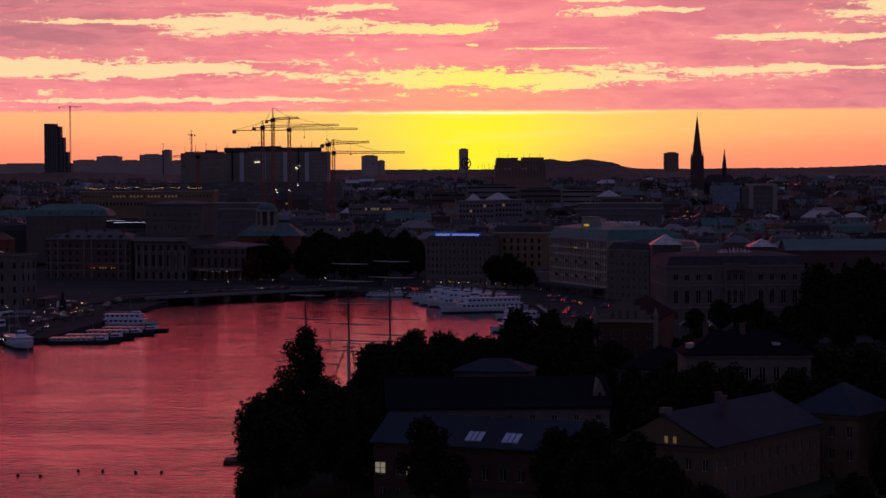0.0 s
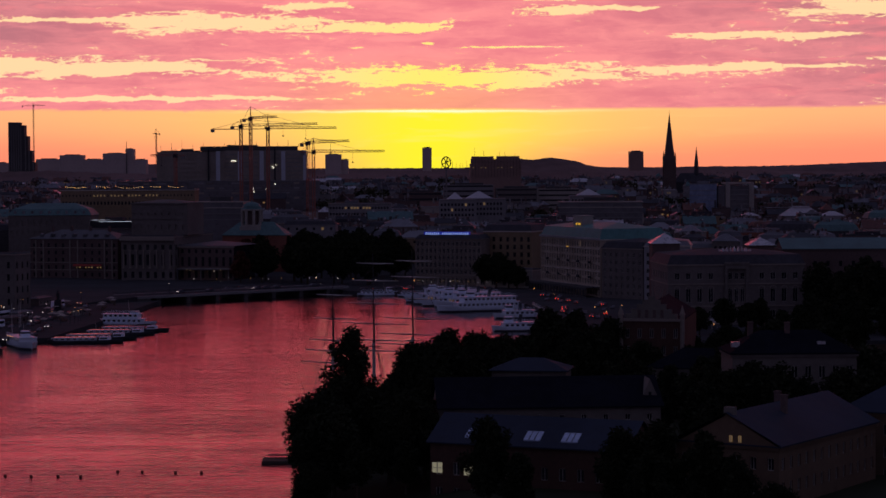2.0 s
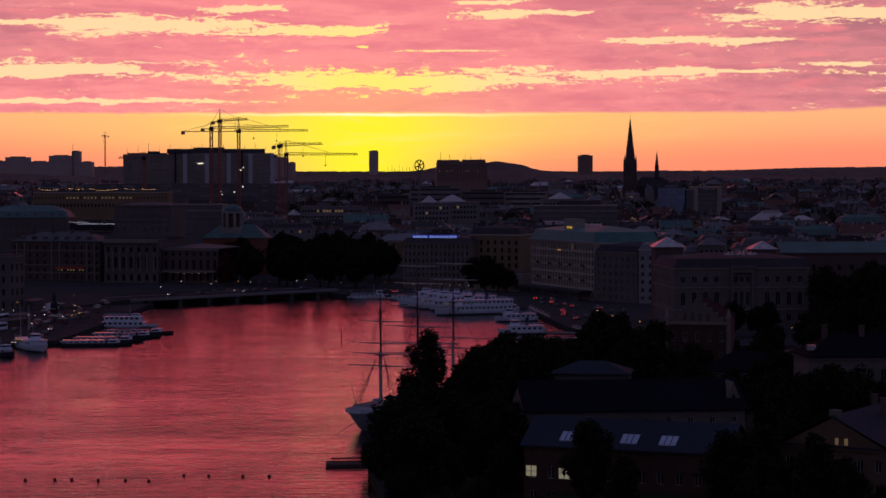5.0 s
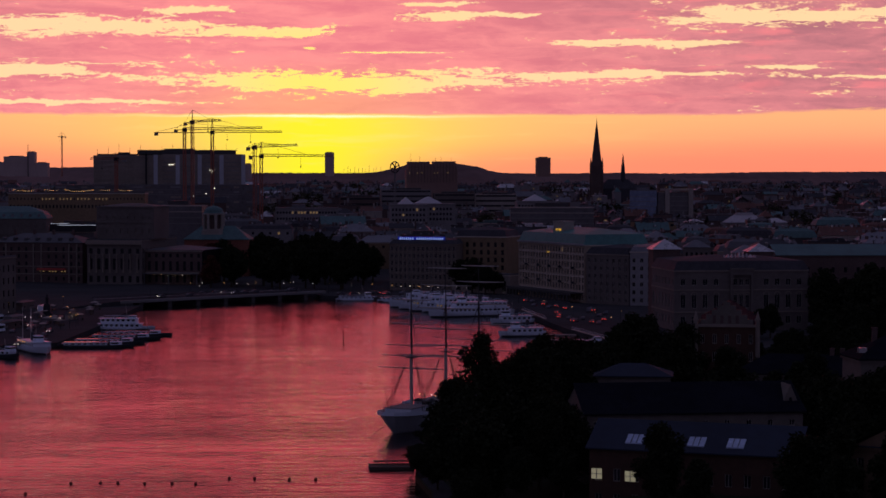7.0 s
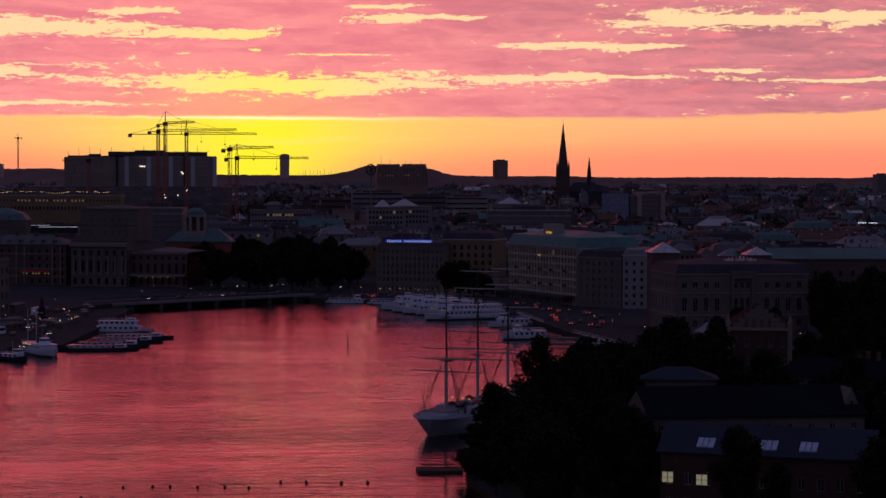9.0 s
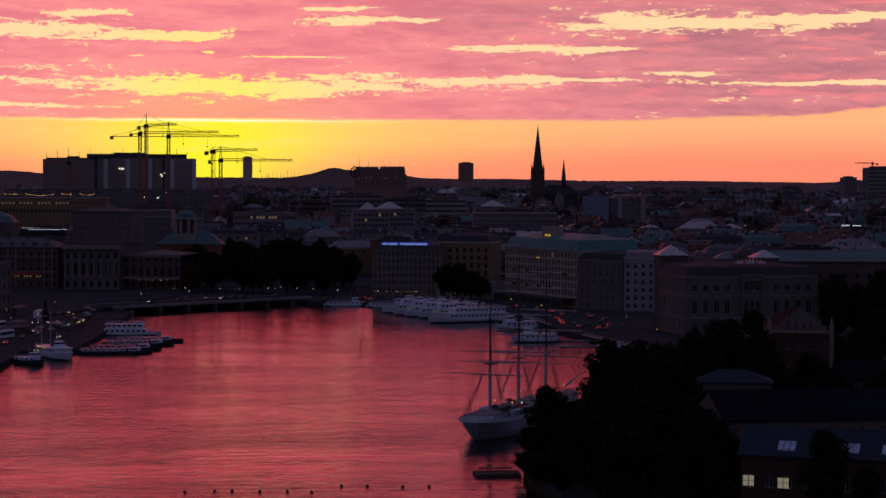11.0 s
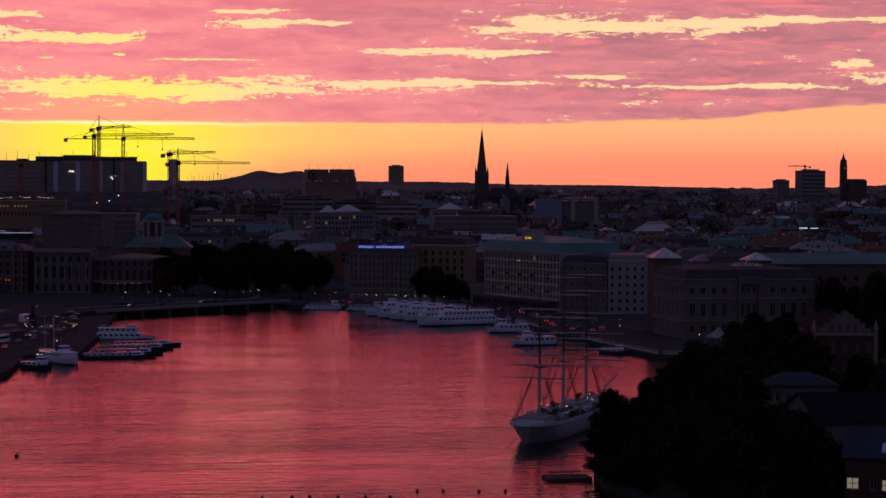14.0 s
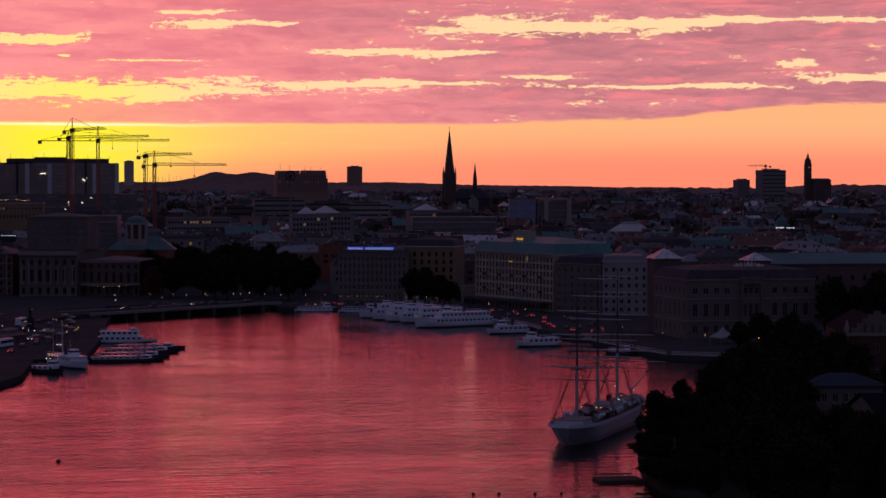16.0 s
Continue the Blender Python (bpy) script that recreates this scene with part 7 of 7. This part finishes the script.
def jetty(x, y, turn, length, label):
    th = thing("floating_jetty", pose(x, y, 0, 0, 0, turn), label, "jetty", "floating jetties")
    part("pontoon", Geo().box(0, length, 0, 2.6, -0.4, 0.55), CONCRETE, th)
    for i in range(int(length / 1.2)):
        part("plank", Geo().box(i * 1.2 + 0.05, i * 1.2 + 1.15, -0.08, 2.68, 0.556, 0.64), PALE, th)
    for i in range(int(length / 5)):
        part("mooring_post", Geo().tube((i * 5 + 1, 2.4, 0.2), (i * 5 + 1, 2.4, 1.7), 0.12, 0.1, 6), IRON, th)


jetty(107, 252, -14, 30, "pale floating jetty beside the museum quay")
jetty(109, 223, -2, 30, "pale floating jetty beside the museum quay")


# bathing raft at the island shore
ra = thing("bathing_raft", pose(29.8, -123.5, 0), "dark timber bathing raft with a raised rail deck by the shore", "raft")
part("pontoon", Geo().box(0, 9.5, 0, 6.5, -0.3, 0.55), DECK, ra)
for i in range(10):
    part("plank", Geo().box(0, 9.5, 0.05 + i * 0.65, 0.6 + i * 0.65, 0.556, 0.62), DECK, ra)
for i in range(6):
    part("post", Geo().box(1.6 + i * 1.15, 1.75 + i * 1.15, 4.8, 4.95, 0.62, 1.2), IRON, ra)
part("rail", Geo().box(1.0, 8.2, 4.4, 5.6, 1.204, 1.4), DECK, ra)


def ball(r, n=8, k=5):
    g = Geo()
    for i in range(k):
        a, b = math.pi * (i / k - 0.5), math.pi * ((i + 1) / k - 0.5)
        g.tube((0, 0, r * math.sin(a)), (0, 0, r * math.sin(b)), max(0.02, r * math.cos(a)), max(0.02, r * math.cos(b)), n)
    return g


fl = None
for x, y, s in ((-38.8, -153, 1.1), (-31.3, -139.3, 1), (-25.4, -138.9, 1), (-21.9, -139.2, 1), (-16.4, -140.4, 1), (-10.9, -140.5, 1), (-6.1, -141.4, 1), (0.5, -134, 1), (5.7, -134.7, 1), (12.8, -136.3, 1), (18.2, -136.5, 1), (-81.5, -67.6, 1.5)):
    if fl is None:
        fl = solid("float_buoy", ball(0.36), HULLR, "small round red float on the water", "float", "line of floats", at=pose(x, y, 0.12))
    else:
        copy_thing(fl, pose(x, y, 0.12) @ Matrix.Diagonal((s, s, s, 1)))
solid("spar_buoy", Geo().tube((0, 0, -1), (0, 0, 1.6), 0.2, 0.16, 8).tube((0, 0, 1.6), (0, 0, 4.2), 0.12, 0.1, 6), HULLR, "thin red spar buoy standing in the harbour", "buoy", at=pose(34, 224, 0))

# ---- old town quay ----
def quay_shed(x, y, turn, length, deep, tall, wall, label):
    th = thing("quay_shed", pose(x, y, 1.9, 0, 0, turn), label, "shed", "quay sheds")
    part("wall", Geo().box(0, length, 0, deep, 0, tall), wall, th)
    part("roof", Geo().hip(0, length, 0, deep, tall + 0.004, tall + 0.9, 0.4, 0.12), SHEET, th)
    part("door", Geo().box(length * 0.4, length * 0.4 + 1.1, -0.06, -0.004, 0, 2.1), DARKCON, th)
    for q in (0.12, 0.66, 0.84):
        part("window", Geo().box(length * q, length * q + 0.9, -0.06, -0.004, 1.0, 1.9), PANE, th)
    return th


quay_shed(-100, 266, 64, 22, 4.5, 2.6, DARKBRICK, "long low dark shed on the old town quay")
quay_shed(-98, 305, 70, 12, 4.0, 2.6, GREYP, "grey ticket shed on the old town quay")
quay_shed(-76, 326, 75, 7, 3.0, 2.5, GREYP, "small grey kiosk near the moored ferry")
quay_shed(-104, 392, 78, 16, 5.0, 3.2, DARKSTONE, "dark stone quay house below the palace")

bus = thing("coach", pose(-99.5, 248, 1.92, 0, 0, 66), "white tour coach parked on the quay", "bus", "coaches on the quay")
part("body", Geo().frustum(0, 11.6, 0, 2.5, 0.55, 3.3, 0.12, 0.12), HULLW, bus)
part("window_band", Geo().box(0.5, 11.0, -0.03, 0.02, 1.7, 2.7).box(0.5, 11.0, 2.48, 2.53, 1.7, 2.7), PANE, bus)
part("windscreen", Geo().box(11.5, 11.62, 0.2, 2.3, 1.4, 2.9), PANE, bus)
for x_ in (2.2, 8.8):
    for y_ in (0.02, 2.2):
        part("wheel", Geo().tube((x_, y_, 0.5), (x_, y_ + 0.28, 0.5), 0.5, 0.5, 12), RUBBER, bus)
copy_thing(bus, pose(-105, 300, 1.92, 0, 0, 75))
copy_thing(bus, pose(-93, 372, 1.92, 0, 0, 80))

sg_ = Geo().box(-2.2, 2.2, -2.2, 2.2, 0, 1.2).frustum(-1.6, 1.6, -1.6, 1.6, 1.204, 5.2, 0.3, 0.3)
for r0, z0_, r1, z1_ in ((0.75, 5.2, 0.62, 6.6), (0.62, 6.6, 0.8, 8.0), (0.8, 8.0, 0.35, 8.6), (0.3, 8.6, 0.34, 9.1), (0.34, 9.1, 0.1, 9.5)):
    sg_.tube((0, 0, z0_), (0, 0, z1_), r0, r1, 10)
solid("statue", sg_, IRON, "dark bronze statue on a tall plinth on the quay", "statue", at=pose(-89, 352, 1.9))

stall = thing("market_stall", pose(-80, 300, 1.92, 0, 0, 70), "small quay stall under a pale canvas roof", "stall", "quay stalls")
part("canvas_roof", Geo().hip(0, 3.4, 0, 2.6, 2.3, 3.0, 0.15, 0.05), PALE, stall, "pale canvas roof")
part("counter", Geo().box(0.1, 3.3, 0.1, 0.7, 0, 1.0), DECK, stall)
for x_ in (0.1, 3.3):
    for y_ in (0.1, 2.5):
        part("post", Geo().tube((x_, y_, 0), (x_, y_, 2.3), 0.05, 0.05, 5), IRON, stall)
qr = random.Random(17)
for i in range(13):
    copy_thing(stall, pose(-92 + 22 * qr.random() + (0.02 * i), 268 + 11.5 * i + qr.uniform(-3, 3), 1.92, 0, 0, qr.uniform(55, 95)))

# ---- lamps, cars ----
bulb = mesh_of("bulb", ball(0.13, 8, 4), LAMPW)
bulbo = mesh_of("bulb", ball(0.13, 8, 4), LAMPO)


def street_lamp(x, y, z, tall, warm, label):
    th = thing("street_lamp", pose(x, y, z), label, "street lamp", "street lamps")
    part("pole", Geo().tube((0, 0, 0), (0, 0, tall), 0.09, 0.06, 6).tube((0, 0, tall), (0, -0.7, tall + 0.2), 0.05, 0.05, 5), IRON, th)
    part("bulb", bulbo if warm else bulb, None, th, at=pose(0, -0.7, tall + 0.1))
    return th


lw = street_lamp(-75, 270, 1.9, 4.5, False, "dark street lamp with a small white bulb, lit")
lo = street_lamp(-80, 282, 1.9, 4.5, True, "dark street lamp with a warm orange bulb, lit")
lr = random.Random(9)
for i in range(18):
    x, y = lr.uniform(-112, -66), lr.uniform(275, 430)
    copy_thing(lw if lr.random() < 0.45 else lo, pose(x, y, 1.9))
for i in range(4):
    f = (i + 0.5) / 4
    copy_thing(lw, pose(-60 + 90 * f - 2, 423 + 77 * f + 12, 4.24))
for i in range(10):
    copy_thing(lw if i % 3 else lo, pose(66 + i * 4.5, 505 - i * 2.5, 1.9))
for x, y in ((122, 430), (128, 380), (134, 330), (138, 290), (146, 225), (158, 210), (172, 190), (196, 188), (140, 260), (150, 300)):
    copy_thing(lo, pose(x, y, 1.9))
for x, y, z in ((57, -236, 3.5), (63, -230, 4), (74, -226, 4), (109, -168, 6), (48.5, -150, 3.0), (100, -228, 4)):
    copy_thing(lw, pose(x, y, z) @ Matrix.Diagonal((1, 1, 0.8, 1)))
copy_thing(lo, pose(-28, 640, 3.0) @ Matrix.Diagonal((3, 3, 2.4, 1)))


def make_car(on):
    th = thing("parked_car", pose(0, 0, 0), "dark car with lit red tail lights on the quay" if on else "dark parked car on the quay", "car", "cars on the quays")
    b = Geo().add([(x, y, z) for x, z in ((0, 0.35), (0, 0.85), (0.6, 0.95), (1.1, 1.42), (2.7, 1.45), (3.4, 0.98), (4.3, 0.85), (4.35, 0.35)) for y in (-0.85, 0.85)], [tuple(range(0, 16, 2)), tuple(range(15, -1, -2))] + [(2 * i, 2 * i + 1, (2 * i + 3) % 16, (2 * i + 2) % 16) for i in range(8)])
    part("body", b, CARP, th)
    for x in (0.85, 3.45):
        for y in (-0.86, 0.7):
            part("wheel", Geo().tube((x, y, 0.33), (x, y + 0.16, 0.33), 0.33, 0.33, 10), RUBBER, th)
    for y in (-0.62, 0.62):
        if on:
            part("tail_light", Geo().box(-0.05, -0.004, y - 0.17, y + 0.17, 0.64, 0.82), LAMPR, th, "lit red tail light")
            part("headlight", Geo().box(4.36, 4.40, y - 0.16, y + 0.16, 0.6, 0.78), LAMPW, th, "lit headlight")
    part("glasshouse", Geo().frustum(0.75, 3.2, -0.862, 0.862, 0.98, 1.40, 0.45, 0.06), PANE, th, "dark car windows")
    return th


car_on, car_off = make_car(True), make_car(False)
car_on.matrix_basis, car_off.matrix_basis = pose(130, 300, 1.92, 0, 0, 80), pose(136, 312, 1.92, 0, 0, 85)
for i in range(22):
    copy_thing(car_on if i % 2 else car_off, pose(126 + 26 * lr.random(), 285 + 7.5 * i, 1.92, 0, 0, lr.choice((70, 85, 95, 75))))
for i in range(8):
    copy_thing(car_on if i % 3 == 0 else car_off, pose(60 + 5 * i + lr.random(), 512 - 2 * i, 1.92, 0, 0, lr.choice((60, 75, 160))))
for i in range(34):
    copy_thing(car_on if i % 5 == 0 else car_off, pose(lr.uniform(-112, -76), 195 + 6.4 * i, 1.92, 0, 0, lr.choice((75, 85, 260, 80))))
for i in range(7):
    f = lr.random()
    copy_thing(car_on if i % 3 == 0 else car_off, pose(-60 + 90 * f - 5, 423 + 77 * f + 9, 4.26, 0, 0, lr.choice((40, 220))))
for i in range(16):
    copy_thing(car_on if i % 4 else car_off, pose(-30 + 8.6 * i + lr.uniform(-3, 3), (520 if i < 8 else 508) + lr.uniform(-5, 9), 1.92 if i > 6 else 2.0, 0, 0, lr.choice((5, 20, 175, 190, 90))))
for i in range(12):
    copy_thing(lo if i % 2 else lw, pose(-48 + 9.5 * i + lr.uniform(-3, 3), 535 + lr.uniform(-4, 8) - max(0, i - 6) * 4, 1.9))
